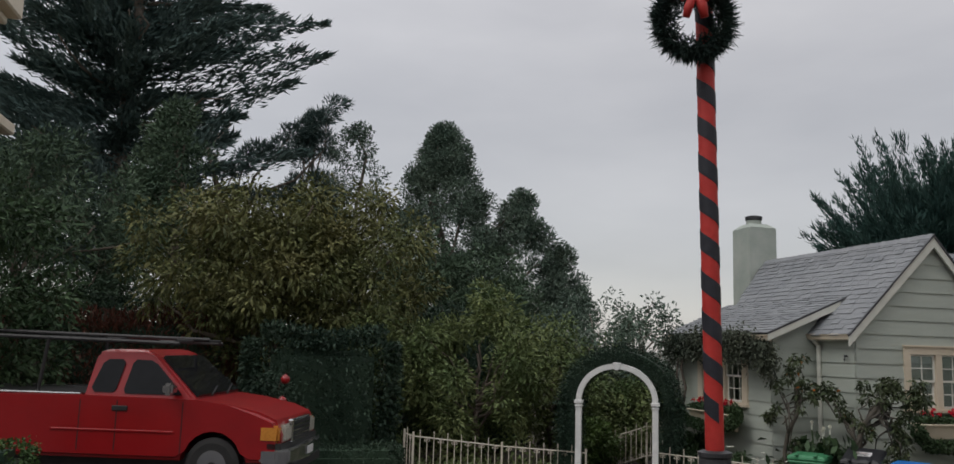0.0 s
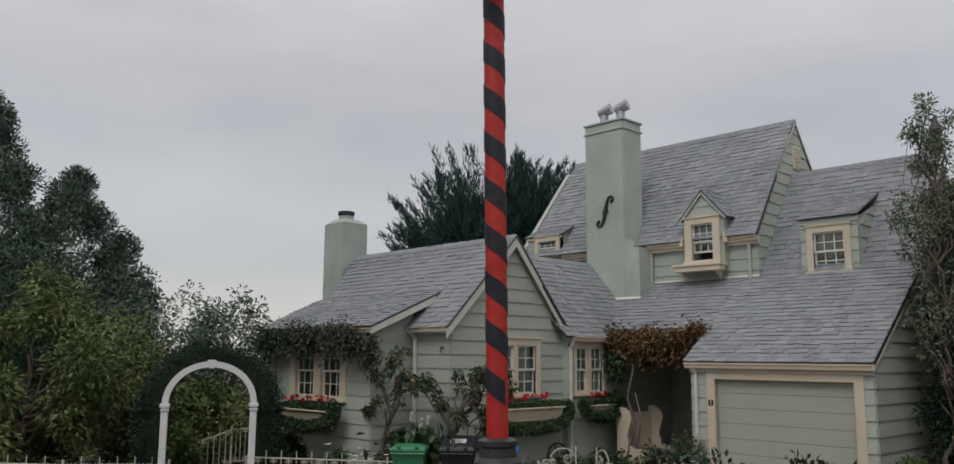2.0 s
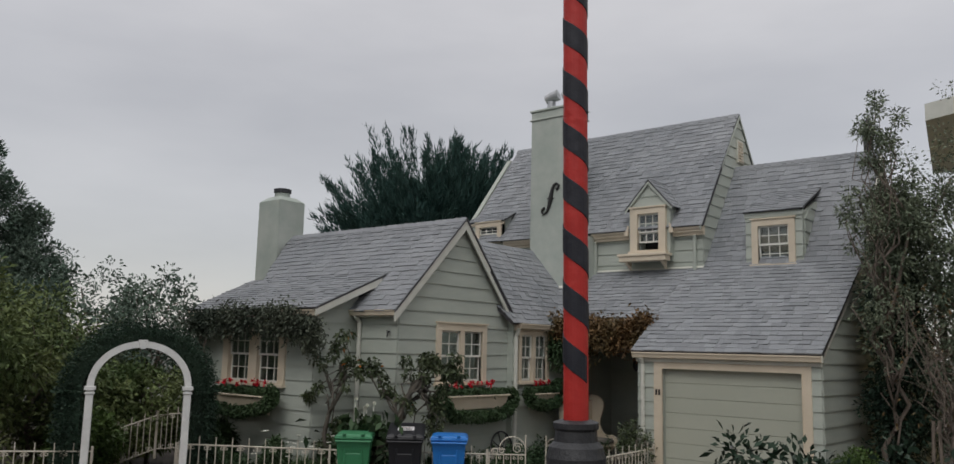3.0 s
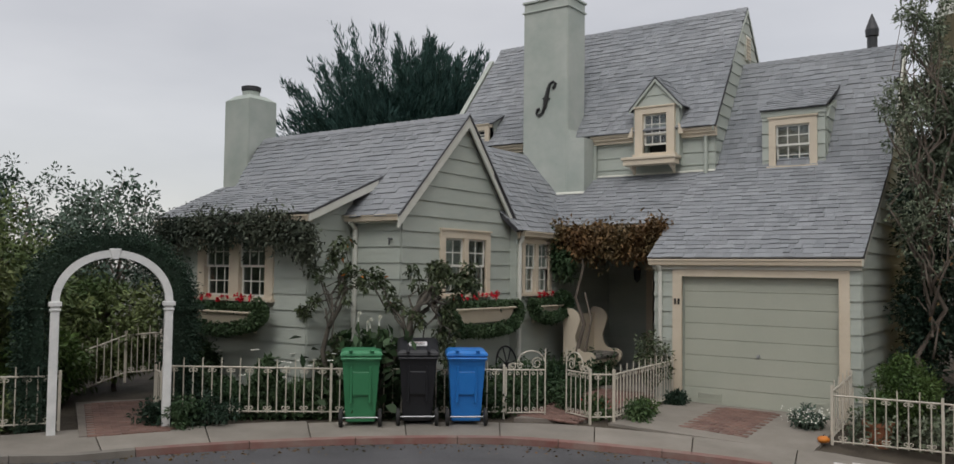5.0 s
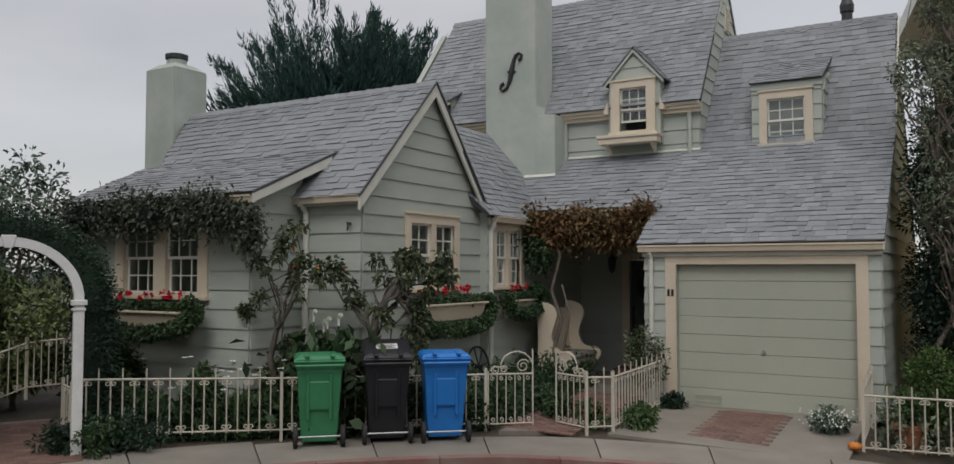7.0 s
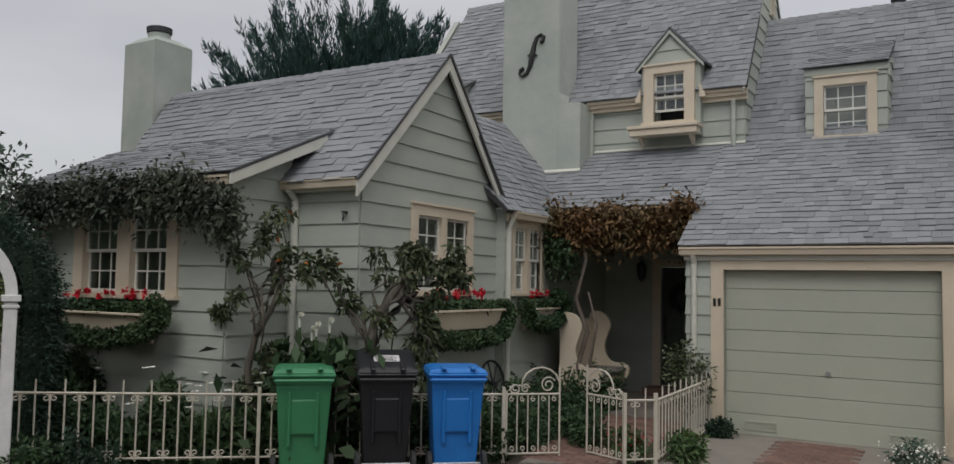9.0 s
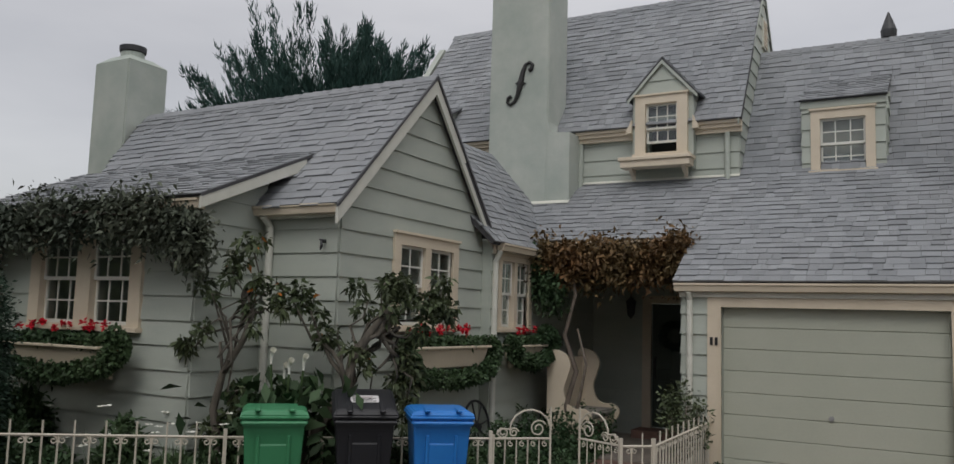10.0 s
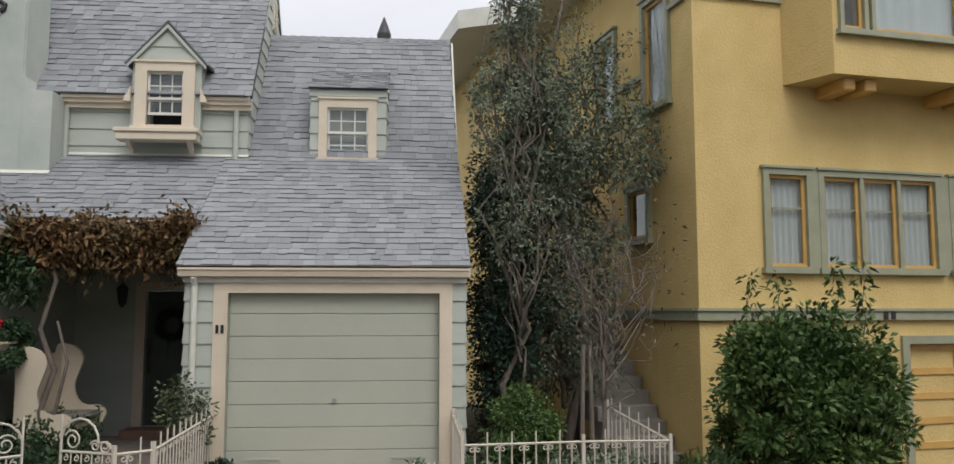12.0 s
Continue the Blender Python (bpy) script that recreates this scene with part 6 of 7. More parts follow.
tube(bm, limb_path(rng, (0, 0, 0), (0.1, 0.1, 2.0), 0.1, 8), list(np.linspace(0.035, 0.02, 8)), 7)
part("trunk", bm, BARK, bare, smooth=True)
for i in range(34):
    z = rng.uniform(0.9, 2.0)
    e = np.array([rng.uniform(-0.75, 0.95), rng.uniform(-0.5, 0.6), z + rng.uniform(0.8, 2.0)])
    p = limb_path(rng, (0.05, 0.05, z), e, 0.5, 7)
    bm = bmesh.new()
    tube(bm, p, list(np.linspace(0.012, 0.003, 7)), 5)
    for k in (3, 4, 5):
        q = np.array(p[k]) + rng.normal(scale=0.22, size=3) + np.array([0, 0, 0.25])
        tube(bm, [p[k], Vector((np.array(p[k]) + q) / 2 + rng.normal(scale=0.03, size=3)), Vector(q)], [0.005, 0.004, 0.002], 4)
    part("branch", bm, BARK, bare)
n = 260
i = rng.integers(0, 34, n)
blades("leaf_remnants", np.stack([rng.uniform(-0.8, 1.1, n), rng.uniform(-0.5, 0.6, n), rng.uniform(1.6, 3.9, n)], 1), rng.normal(size=(n, 3)), 0.07, 0.035, L_RUST, bare, seed=30, droop=0.4)
for x, lean in ((-0.28, 0.06), (-0.12, -0.02)):
    bm = bmesh.new()
    tube(bm, [(x, -0.05, -0.1), (x + lean, 0, 1.75)], 0.028, 8)
    part("stake", bm, BARK, bare, "weathered wooden stake")
tree("boxwood", "small rounded dark bush behind the fence", (3.62, -0.45, -0.2), (3.62, -0.45, 0.6), 6, egg(R, (3.62, -0.45, 0.52), 0.40, 0.40, 0.46, 80, 0.6), [0.15] * 80, 120, 0.05, 0.026, L_GREEN, 0.03, 1.0, 0.2, 31, "shrub")
tree("camellia", "big glossy green bush in front of the ochre house", (6.75, -0.9, -0.3), (6.75, -0.9, 1.4), 14, np.concatenate([egg(R, (6.8, -0.9, 0.6), 1.0, 0.8, 1.0, 100, 0.6), egg(R, (6.3, -0.95, 1.2), 0.5, 0.5, 0.55, 34, 0.4), egg(R, (7.15, -0.9, 1.35), 0.65, 0.55, 0.5, 40, 0.4), egg(R, (7.4, -0.9, 0.75), 0.6, 0.6, 0.7, 30, 0.4)]), [0.22] * 204, 150, 0.095, 0.046, L_GREEN, 0.06, 1.0, 0.3, 32, "shrub", droop=0.1)
for k, (x, y) in enumerate(((6.2, -0.9), (7.3, -0.7), (6.6, -0.8), (7.55, -0.9))):
    tree("camellia_shoot", "upright leafy shoot of the green bush", (x, y, 1.2), (x + 0.04, y, 2.2 + 0.2 * (k % 2)), 0, [(x + 0.03, y, 1.7 + 0.12 * j + 0.15 * (k % 2)) for j in range(6)], [0.09] * 6, 14, 0.11, 0.045, L_GREEN, 0.012, 1.0, 0.2, 40 + k, "shrub")
tree("driveway_shrub", "reddish green shrub at the garage corner", (-0.20, -0.35, 0.0), (-0.18, -0.35, 0.9), 10, egg(R, (-0.20, -0.38, 0.75), 0.26, 0.32, 0.48, 30), [0.12] * 30, 34, 0.07, 0.03, L_MED, 0.02, 1.0, 0.2, 33, "shrub")
for (x, y, r, m, sd) in ((0.25, -1.95, 0.22, L_STRAP, 50), (0.12, -1.5, 0.2, L_GREEN, 51), (0.18, -0.3, 0.16, L_DARK, 52), (-0.3, -2.2, 0.22, L_STRAP, 53), (-0.9, -2.0, 0.25, L_IVY, 54), (-1.55, -2.6, 0.35, L_IVY, 55), (-1.9, -3.1, 0.35, L_GREEN, 56), (-1.3, -1.6, 0.32, L_IVY, 57), (-2.2, -0.6, 0.4, L_DARK, 58), (-2.40, -0.15, 0.34, L_DARK, 59), (-4.42, -6.62, 0.34, L_IVY, 65), (-4.15, -6.30, 0.34, L_DARK, 66), (-4.72, -6.85, 0.26, L_DARK, 67), (2.45, -0.9, 0.22, L_OLIVE, 60)):
    nn = 26
    tree("border_plant", "low leafy plant in the garden border", (x, y, level(x, y)), (x, y, level(x, y) + r), 0, egg(R, (x, y, level(x, y) + 0.55 * r), r, r, 0.7 * r, nn, 0.2), [0.09] * nn, 40, 0.075, 0.028, m, 0.01, 1.0, 0.1, sd, "plant")
# undergrowth all along the fence
rng = np.random.default_rng(61)
n = 34000
s = rng.uniform(0, 1, n)
line = np.stack([-4.9 + 3.6 * s, -6.35 + 3.2 * s], 1) + np.stack([-0.7 * np.ones(n), 0.72 * np.ones(n)], 1) * rng.uniform(0.05, 0.75, n)[:, None]
hh = rng.uniform(0, 1, n) ** 1.6 * (0.56 + 0.2 * np.sin(s * 31) + 0.12 * np.sin(s * 57))
under = tagged(thing("undergrowth"), "mixed low green undergrowth behind the fence", "plants", kind="stuff")
blades("foliage", np.stack([line[:, 0], line[:, 1], hh], 1), rng.normal(size=(n, 3)) + np.array([0, 0, 0.8]), 0.10, 0.035, L_IVY, under, seed=61)
n = 15000
yy = rng.uniform(-3.3, 1.2, n)
xx = np.where(yy > -2.6, rng.uniform(-2.7, -1.55, n), rng.uniform(-2.7, -1.8, n)) - 0.06 * yy
blades("foliage", np.stack([xx, yy, rng.uniform(0, 1, n) ** 1.5 * (0.42 + 0.2 * np.sin(yy * 7) + 0.12 * np.sin(xx * 11))], 1), rng.normal(size=(n, 3)) + np.array([0, 0, 0.8]), 0.09, 0.036, L_IVY, under, seed=64)
n = 5000
s = rng.uniform(0, 1, n)
blades("foliage", np.stack([-5.75 - 0.25 * s - rng.uniform(0.02, 0.7, n), -7.9 - 3.0 * s, rng.uniform(0, 0.5, n) * rng.uniform(0.3, 1, n)], 1), rng.normal(size=(n, 3)) + np.array([0, 0, 0.8]), 0.10, 0.035, L_RHODO, under, seed=62)
n = 2600
blades("foliage", np.stack([rng.uniform(2.95, 5.2, n), rng.uniform(-1.15, 0.3, n), rng.uniform(-0.2, 0.25, n)], 1), rng.normal(size=(n, 3)) + np.array([0, 0, 0.8]), 0.10, 0.035, L_MIX, under, seed=63)


def strap_clump(label, x, y, n, h, width, mat, seed, name="iris_clump"):
    rng = np.random.default_rng(seed)
    z0 = level(x, y)
    t = thing(name, label, "plant", at=(x, y, z0))
    verts, faces = [], []
    for i in range(n):
        a = rng.uniform(0, 2 * np.pi)
        hh, lean = h * rng.uniform(0.6, 1.1), rng.uniform(0.05, 0.55)
        bx, by = rng.normal(scale=0.07, size=2)
        side = np.array([-np.sin(a), np.cos(a)]) * width / 2
        for k in range(5):
            s = k / 4
            r = lean * hh * s ** 2
            zz = hh * s * (1 - 0.25 * lean * s)
            w = (1 - s ** 2) if k < 4 else 0.05
            for sg in (-1, 1):
                verts.append((bx + r * np.cos(a) + sg * side[0] * w, by + r * np.sin(a) + sg * side[1] * w, zz))
            if k:
                m = len(verts)
                faces.append((m - 4, m - 3, m - 1, m - 2))
    raw("leaves", verts, faces, mat, t)
    return t


for k, (x, y) in enumerate(((-4.35, -5.45), (-4.05, -5.2), (-3.75, -5.05), (-3.3, -4.75), (-2.9, -4.45))):
    strap_clump("tall upright iris leaves in the garden border", x, y, 26, 0.75, 0.035, L_STRAP, 70 + k)
for k, (x, y) in enumerate(((5.75, -1.3), (6.1, -1.75), (6.6, -1.95), (7.1, -1.9))):
    strap_clump("arching strap-leaved plant under the bush", x, y, 46, 0.7, 0.03, L_STRAP, 80 + k, "agapanthus_clump")
# pots by the ochre wall
for k, (x, y, r) in enumerate(((5.55, -0.75, 0.15), (5.8, -1.0, 0.17), (6.0, -0.6, 0.19), (3.35, -0.75, 0.2))):
    z0 = level(x, y) - 0.03
    pot = thing("flower_pot", "terracotta pot with a green plant", "pot", "terracotta pots", at=(x, y, z0))
    bm = bmesh.new()
    lathe(bm, [(r * 0.7, 0), (r * 0.95, r * 1.5), (r * 1.06, r * 1.5), (r * 1.06, r * 1.8), (r * 0.92, r * 1.8), (r * 0.9, r * 1.6)], 24)
    part("pot", bm, TERRA, pot)
    rng = np.random.default_rng(90 + k)
    n = 240
    blades("plant", rng.normal(scale=(r * 0.5, r * 0.5, 0.1), size=(n, 3)) + np.array([0, 0, r * 1.9 + 0.12]), rng.normal(size=(n, 3)) + np.array([0, 0, 0.9]), 0.16, 0.03, L_STRAP if k else L_GREEN, pot, seed=k)


# calla lilies in a dark clump
calla = thing("calla_lilies", "white calla lilies above big dark leaves", "plant", at=(-3.05, -4.4, 0))
rng = np.random.default_rng(97)
n = 620
blades("leaves", np.stack([rng.normal(0, 0.34, n), rng.normal(0, 0.22, n), rng.uniform(0.15, 1.18, n)], 1), rng.normal(size=(n, 3)) + np.array([0, 0, 0.6]), 0.24, 0.11, L_IVY, calla, seed=97)
for k in range(4):
    x, y, z = rng.normal(0.08, 0.14), rng.normal(-0.05, 0.08), 1.38 + 0.05 * k
    bm = bmesh.new()
    tube(bm, [(x * 0.4, y * 0.4, 0.2), (x, y, z - 0.12)], 0.012, 6)
    part("stem", bm, L_STRAP, calla)
    bm = bmesh.new()
    tube(bm, [(x, y, z - 0.14), (x, y, z - 0.05), (x + 0.02, y - 0.01, z), (x + 0.06, y - 0.04, z + 0.02)], [0.008, 0.015, 0.022, 0.030], 12, False)
    part("flower", bm, F_WHITE, calla, "white trumpet flower", smooth=True)
daisy_rng = np.random.default_rng(98)
daisies = tagged(thing("daisies"), "scattered white daisies in the border", "flowers", kind="stuff")
pos, way = [], []
for k in range(22):
    s = daisy_rng.uniform(0, 1)
    c = np.array([-5.2 + 1.9 * s, -5.5 + 0.6 * s, 0.55 + daisy_rng.uniform(0, 0.45)]) + daisy_rng.normal(scale=(0.15, 0.15, 0), size=3)
    for j in range(12):
        a = j * np.pi / 6
        pos.append(c)
        way.append((np.cos(a), np.sin(a), 0.25))
blades("petals", pos, way, 0.045, 0.018, F_WHITE, daisies, seed=98)


# vines and window boxes
def leafy_band(name, label, path, spread, n, leaf, width, mat, seed, hang=0.25, category="vine", stems=()):
    """A mass of leaves along a path, with hanging tails, and twisted stems."""
    rng = np.random.default_rng(seed)
    t = thing(name, label, category)
    path = np.array(path, float)
    seg = rng.uniform(0, len(path) - 1.001, n)
    i = seg.astype(int)
    f = (seg - i)[:, None]
    pos = path[i] * (1 - f) + path[i + 1] * f
    lump = 0.6 + 0.4 * np.sin(seg * 5.3 + seed) * np.sin(seg * 2.1 + 1)
    off = rng.normal(size=(n, 3)) * np.array(spread) * lump[:, None]
    off[:, 2] -= (rng.uniform(0, 1, n) ** 3) * hang
    blades("leaves", pos + off, rng.normal(size=(n, 3)) + np.array([0.1, -0.4, -0.1]), leaf, width, mat, t, seed=seed, droop=0.3)
    for pts, r in stems:
        bm = bmesh.new()
        tube(bm, pts, [r * (1 - 0.5 * k / (len(pts) - 1)) for k in range(len(pts))], 7)
        part("stem", bm, BARK, t, smooth=True)
    return t


leafy_band("eave_vine", "grey-green vine hanging along the bay eave", [(-7.5, -5.05, 2.80), (-6.9, -5.1, 2.92), (-6.2, -5.1, 2.93), (-5.3, -5.12, 2.95), (-4.5, -5.1, 2.92), (-3.95, -5.0, 2.80), (-3.72, -4.95, 2.58)], (0.12, 0.12, 0.16), 12000, 0.075, 0.036, L_VINE, 101, 0.30,
           stems=[([(-7.2, -5.1, 0.0), (-7.25, -5.05, 0.9), (-7.1, -4.98, 1.6), (-7.25, -5.0, 2.2), (-7.0, -5.05, 2.9)], 0.04), ([(-6.95, -5.02, 1.5), (-6.85, -5.0, 1.9), (-7.05, -5.0, 2.3), (-6.85, -5.0, 2.85)], 0.035),
                  ([(-6.6, -5.1, 2.9), (-6.0, -5.16, 2.86), (-5.2, -5.18, 2.9), (-4.5, -5.15, 2.84), (-3.9, -5.05, 2.7)], 0.025)])
leafy_band("porch_vine", "rusty autumn vine over the porch eave", [(-2.75, 0.62, 2.95), (-2.2, 0.6, 2.9), (-1.5, 0.6, 2.9), (-0.75, 0.62, 2.92), (-0.5, 0.65, 2.98)], (0.13, 0.16, 0.17), 12000, 0.095, 0.045, L_RUST, 102, 0.42,
           stems=[([(-2.1, 0.55, 0.05), (-2.15, 0.5, 0.7), (-2.0, 0.5, 1.2), (-2.2, 0.52, 1.7), (-2.05, 0.55, 2.3), (-2.2, 0.6, 2.9)], 0.045), ([(-2.1, 0.55, 0.1), (-1.95, 0.5, 0.8), (-1.85, 0.5, 1.3), (-2.0, 0.52, 1.8)], 0.03)])
leafy_band("porch_vine", "dark green leaves at the porch corner", [(-2.75, 0.55, 2.75), (-2.5, 0.5, 2.5), (-2.35, 0.5, 2.35)], (0.16, 0.1, 0.14), 1800, 0.09, 0.045, L_IVY, 103, 0.3)


def flower_box(B, a0, a1, z0, z1, c1, ivy, seed, label):
    fb = thing("flower_box", label, "flower box", "window flower boxes")
    bm = bmesh.new()
    hexa(bm, [at(B, a0 + 0.05, z0, 0.05), at(B, a1 - 0.05, z0, 0.05), at(B, a1 - 0.05, z0, c1 - 0.06), at(B, a0 + 0.05, z0, c1 - 0.06),
              at(B, a0, z1, 0.04), at(B, a1, z1, 0.04), at(B, a1, z1, c1), at(B, a0, z1, c1)])
    bevelled(bm, 0.008)
    bx = part("box", bm, CREAM, fb)
    bm = bmesh.new()
    box(bm, a0 - 0.03, a1 + 0.03, 0.03, c1 + 0.03, z1 - 0.03, z1, B)
    bevelled(bm, 0.006)
    part("rim", bm, CREAM, bx)
    for a in (a0 + 0.15, a1 - 0.2):
        bm = bmesh.new()
        prism(bm, [at(B, a, z0, 0.03), at(B, a, z0, c1 - 0.08), at(B, a, z0 - 0.05, c1 - 0.1), at(B, a, z0 - 0.14, 0.05)], B[1] * 0.05)
        part("bracket", bm, CREAM, bx)
    rng = np.random.default_rng(seed)
    n = 2400
    a = rng.uniform(a0, a1, n)
    pts = np.array([at(B, x, z1 + rng.uniform(-0.02, 0.10), rng.uniform(0.05, c1)) for x in a])
    blades("green_leaves", pts, rng.normal(size=(n, 3)) + np.array([0, 0, 0.7]), 0.06, 0.04, L_IVY, fb, seed=seed)
    red, ways = [], []
    for k in range(int((a1 - a0) * 9)):
        c = at(B, rng.uniform(a0 + 0.1, a1 - 0.1), z1 + rng.uniform(0.14, 0.24), rng.uniform(0.1, c1 - 0.05))
        for j in range(16):
            red.append(np.array(c) + rng.normal(scale=0.012, size=3))
            ways.append(rng.normal(size=3) + np.array([0, 0, 0.8]))
    blades("red_blossom", red, ways, 0.05, 0.035, F_RED, fb, "red cyclamen blossom", seed=seed + 1)
    # ivy garland along the given (a, z, c) path
    n = 4200
    path = np.array([at(B, *q) for q in ivy])
    seg = rng.uniform(0, len(path) - 1.001, n)
    i = seg.astype(int)
    f = (seg - i)[:, None]
    d = rng.normal(size=(n, 3))
    d /= np.linalg.norm(d, axis=1, keepdims=True)
    blades("ivy_garland", path[i] * (1 - f) + path[i + 1] * f + d * (0.095 * rng.uniform(0.7, 1.15, n))[:, None], d + rng.normal(scale=0.5, size=(n, 3)), 0.05, 0.042, L_IVY, fb, "clipped ivy garland", seed=seed + 2)
    return fb


flower_box(front(-4.75), -6.55, -4.95, 1.28, 1.50, 0.36, [(-7.1, 1.55, 0.3), (-7.0, 1.35, 0.35), (-6.3, 1.24, 0.42), (-5.5, 1.2, 0.42), (-4.85, 1.3, 0.4), (-4.62, 1.48, 0.34), (-4.8, 1.62, 0.3)], 110, "cream window box with red flowers and an ivy garland")
flower_box(east(GX), -2.75, -1.05, 1.30, 1.56, 0.34, [(-2.9, 1.5, 0.3), (-2.7, 1.2, 0.36), (-1.9, 1.16, 0.4), (-1.2, 1.22, 0.38), (-0.86, 1.42, 0.32), (-0.9, 1.6, 0.28)], 115, "cream window box with red flowers under the gable window")
flower_box(east(-2.785), -0.35, 0.45, 1.36, 1.56, 0.32, [(-0.55, 1.60, 0.28), (-0.5, 1.40, 0.34), (0.0, 1.30, 0.36), (0.5, 1.42, 0.36), (0.72, 1.6, 0.32), (0.55, 1.75, 0.3), (0.3, 1.68, 0.32)], 120, "cream window box thick with ivy by the porch")

# two gnarled small trees against the wing
def gnarled(label, base, path, r0, centres, rad, per, seed, shift=(0.36, 0.26)):
    t = thing("loquat_tree", label, "tree", "gnarled wall trees", at=base)
    b = np.array(base)
    t.location = Vector(base) + Vector((*shift, 0))
    rng = np.random.default_rng(seed)
    bm = bmesh.new()
    tube(bm, [Vector(np.array(p) - b) for p in path], list(np.linspace(r0, r0 * 0.4, len(path))), 9)
    part("trunk", bm, WALLBARK, t, smooth=True)
    c = np.array(centres) - b
    main = c
    c = np.concatenate([c + rng.normal(scale=0.075, size=c.shape) for _ in range(3)])
    rad = [0.55 * r for r in rad] * 3
    per = int(per * 0.8)
    for i, q in enumerate(main):
        k = min(len(path) - 1, len(path) // 2 + i * (len(path) - len(path) // 2) // len(main))
        bm = bmesh.new()
        tube(bm, limb_path(rng, np.array(path[k]) - b, q, 0.5, 7), list(np.linspace(r0 * 0.34, 0.006, 7)), 7)
        part("limb", bm, WALLBARK, t, smooth=True)
    pos, way = clumps(rng, c, rad, per, 0.9, 0.35)
    blades("crown", pos, way + rng.normal(scale=0.9, size=way.shape) + np.array([0, 0, -0.35]), 0.090, 0.040, L_MED, t, seed=seed, droop=0.3)
    n = 9
    pos, way = clumps(rng, c, rad, 2, 0.9, 0.3)
    blades("old_leaves", pos[:n], way[:n], 0.10, 0.05, F_ORANGE, t, "orange dying leaves", seed=seed + 1, droop=0.4)
    return t


F_ORANGE = leaf_material("orange_dying_leaves", (0.32, 0.10, 0.02), (0.42, 0.16, 0.03), 0.3)
gnarled("slim gnarled wall tree with glossy leaves", (-3.7, -4.95, 0), [(-3.7, -4.95, 0.0), (-3.78, -4.98, 0.5), (-3.88, -5.0, 0.95), (-3.80, -4.98, 1.3), (-3.62, -4.93, 1.6), (-3.52, -4.9, 1.9), (-3.62, -4.92, 2.15)], 0.05,
        [(-3.72, -4.95, 2.45), (-3.56, -4.92, 2.55), (-3.80, -4.97, 2.25), (-3.52, -4.9, 2.2), (-3.95, -5.0, 2.0), (-3.55, -4.9, 1.95), (-4.12, -5.04, 1.72), (-4.25, -5.06, 1.55), (-3.28, -4.8, 1.96), (-3.75, -4.97, 1.0), (-3.9, -5.0, 0.85)], [0.13] * 8 + [0.07] + [0.15] * 2, 38, 131, (0.28, 0.22))
gnarled("gnarled leaning wall tree with glossy leaves", (-2.95, -4.5, 0), [(-2.95, -4.5, 0.0), (-2.98, -4.5, 0.45), (-2.88, -4.46, 0.75), (-2.72, -4.38, 0.98), (-2.62, -4.3, 1.15), (-2.6, -4.25, 1.45), (-2.48, -4.12, 1.75), (-2.36, -3.98, 1.98)], 0.085,
        [(-2.75, -4.3, 1.75), (-3.02, -4.48, 1.98), (-3.15, -4.55, 2.05), (-2.62, -4.2, 1.55), (-2.55, -4.1, 2.05), (-2.42, -3.98, 2.25), (-2.28, -3.8, 2.3), (-2.15, -3.65, 2.15), (-2.05, -3.55, 1.95), (-2.25, -3.8, 2.0), (-2.18, -3.7, 1.7), (-2.3, -3.85, 1.55), (-2.22, -3.75, 1.35), (-2.35, -3.9, 1.2), (-2.25, -3.8, 1.05), (-2.5, -4.1, 1.0), (-2.42, -4.0, 1.85)], [0.18] * 17, 66, 133, (0.16, 0.13))
# shrubs on the island
for k, (x, y, zt) in enumerate(((5.95, -10.38, 2.04), (6.25, -10.33, 2.06), (6.55, -10.25, 2.06), (6.8, -10.4, 2.04), (6.95, -10.75, 2.02))):
    zb = pz + 0.42
    cs = egg(R, (x, y, zb + 0.55 * (zt - zb)), 0.26, 0.26, 0.45 * (zt - zb), 26, 0.45)
    tree("island_shrub", "small twiggy dark shrub on the planted island", (x, y, zb), (x, y, zt - 0.1), 12, cs, [0.12] * 26, 80, 0.055, 0.024, L_DARK, 0.018, 1.0, 0.1, 140 + k, "shrub")


# ---- the parked pickup truck ----
REDPAINT = material("red_car_paint", (0.25, 0.003, 0.006), (0.30, 0.005, 0.008), 1.5, 0.35, 0.0, 40, coat=0.3, fine=0.04)
CHROME = material("dull_chrome", (0.45, 0.46, 0.48), (0.58, 0.59, 0.60), 4.0, 0.22, 0.0, 40, metal=1.0, fine=0.05)
# near-black colour stands in for dark trees mirrored in the glass
DARKGLASS = material("dark_painted_car_glass", (0.010, 0.011, 0.012), (0.016, 0.017, 0.019), 2.0, 0.06, 0.0, 40, fine=0.02)
LAMPGLASS = material("clear_headlamp", (0.42, 0.40, 0.34), (0.52, 0.50, 0.44), 5.0, 0.15, 0.0, 40, coat=0.6)
AMBER = material("amber_lamp", (0.55, 0.20, 0.03), (0.62, 0.26, 0.04), 5.0, 0.2, 0.0, 40, coat=0.5)
# low specular keeps the mirrored sky off this glass
DARKGLASS.node_tree.nodes["Principled BSDF"].inputs["Specular IOR Level"].default_value = 0.2
PLASTIC = material("black_trim_plastic", (0.014, 0.014, 0.015), (0.025, 0.025, 0.026), 5.0, 0.55, 0.1, 80)

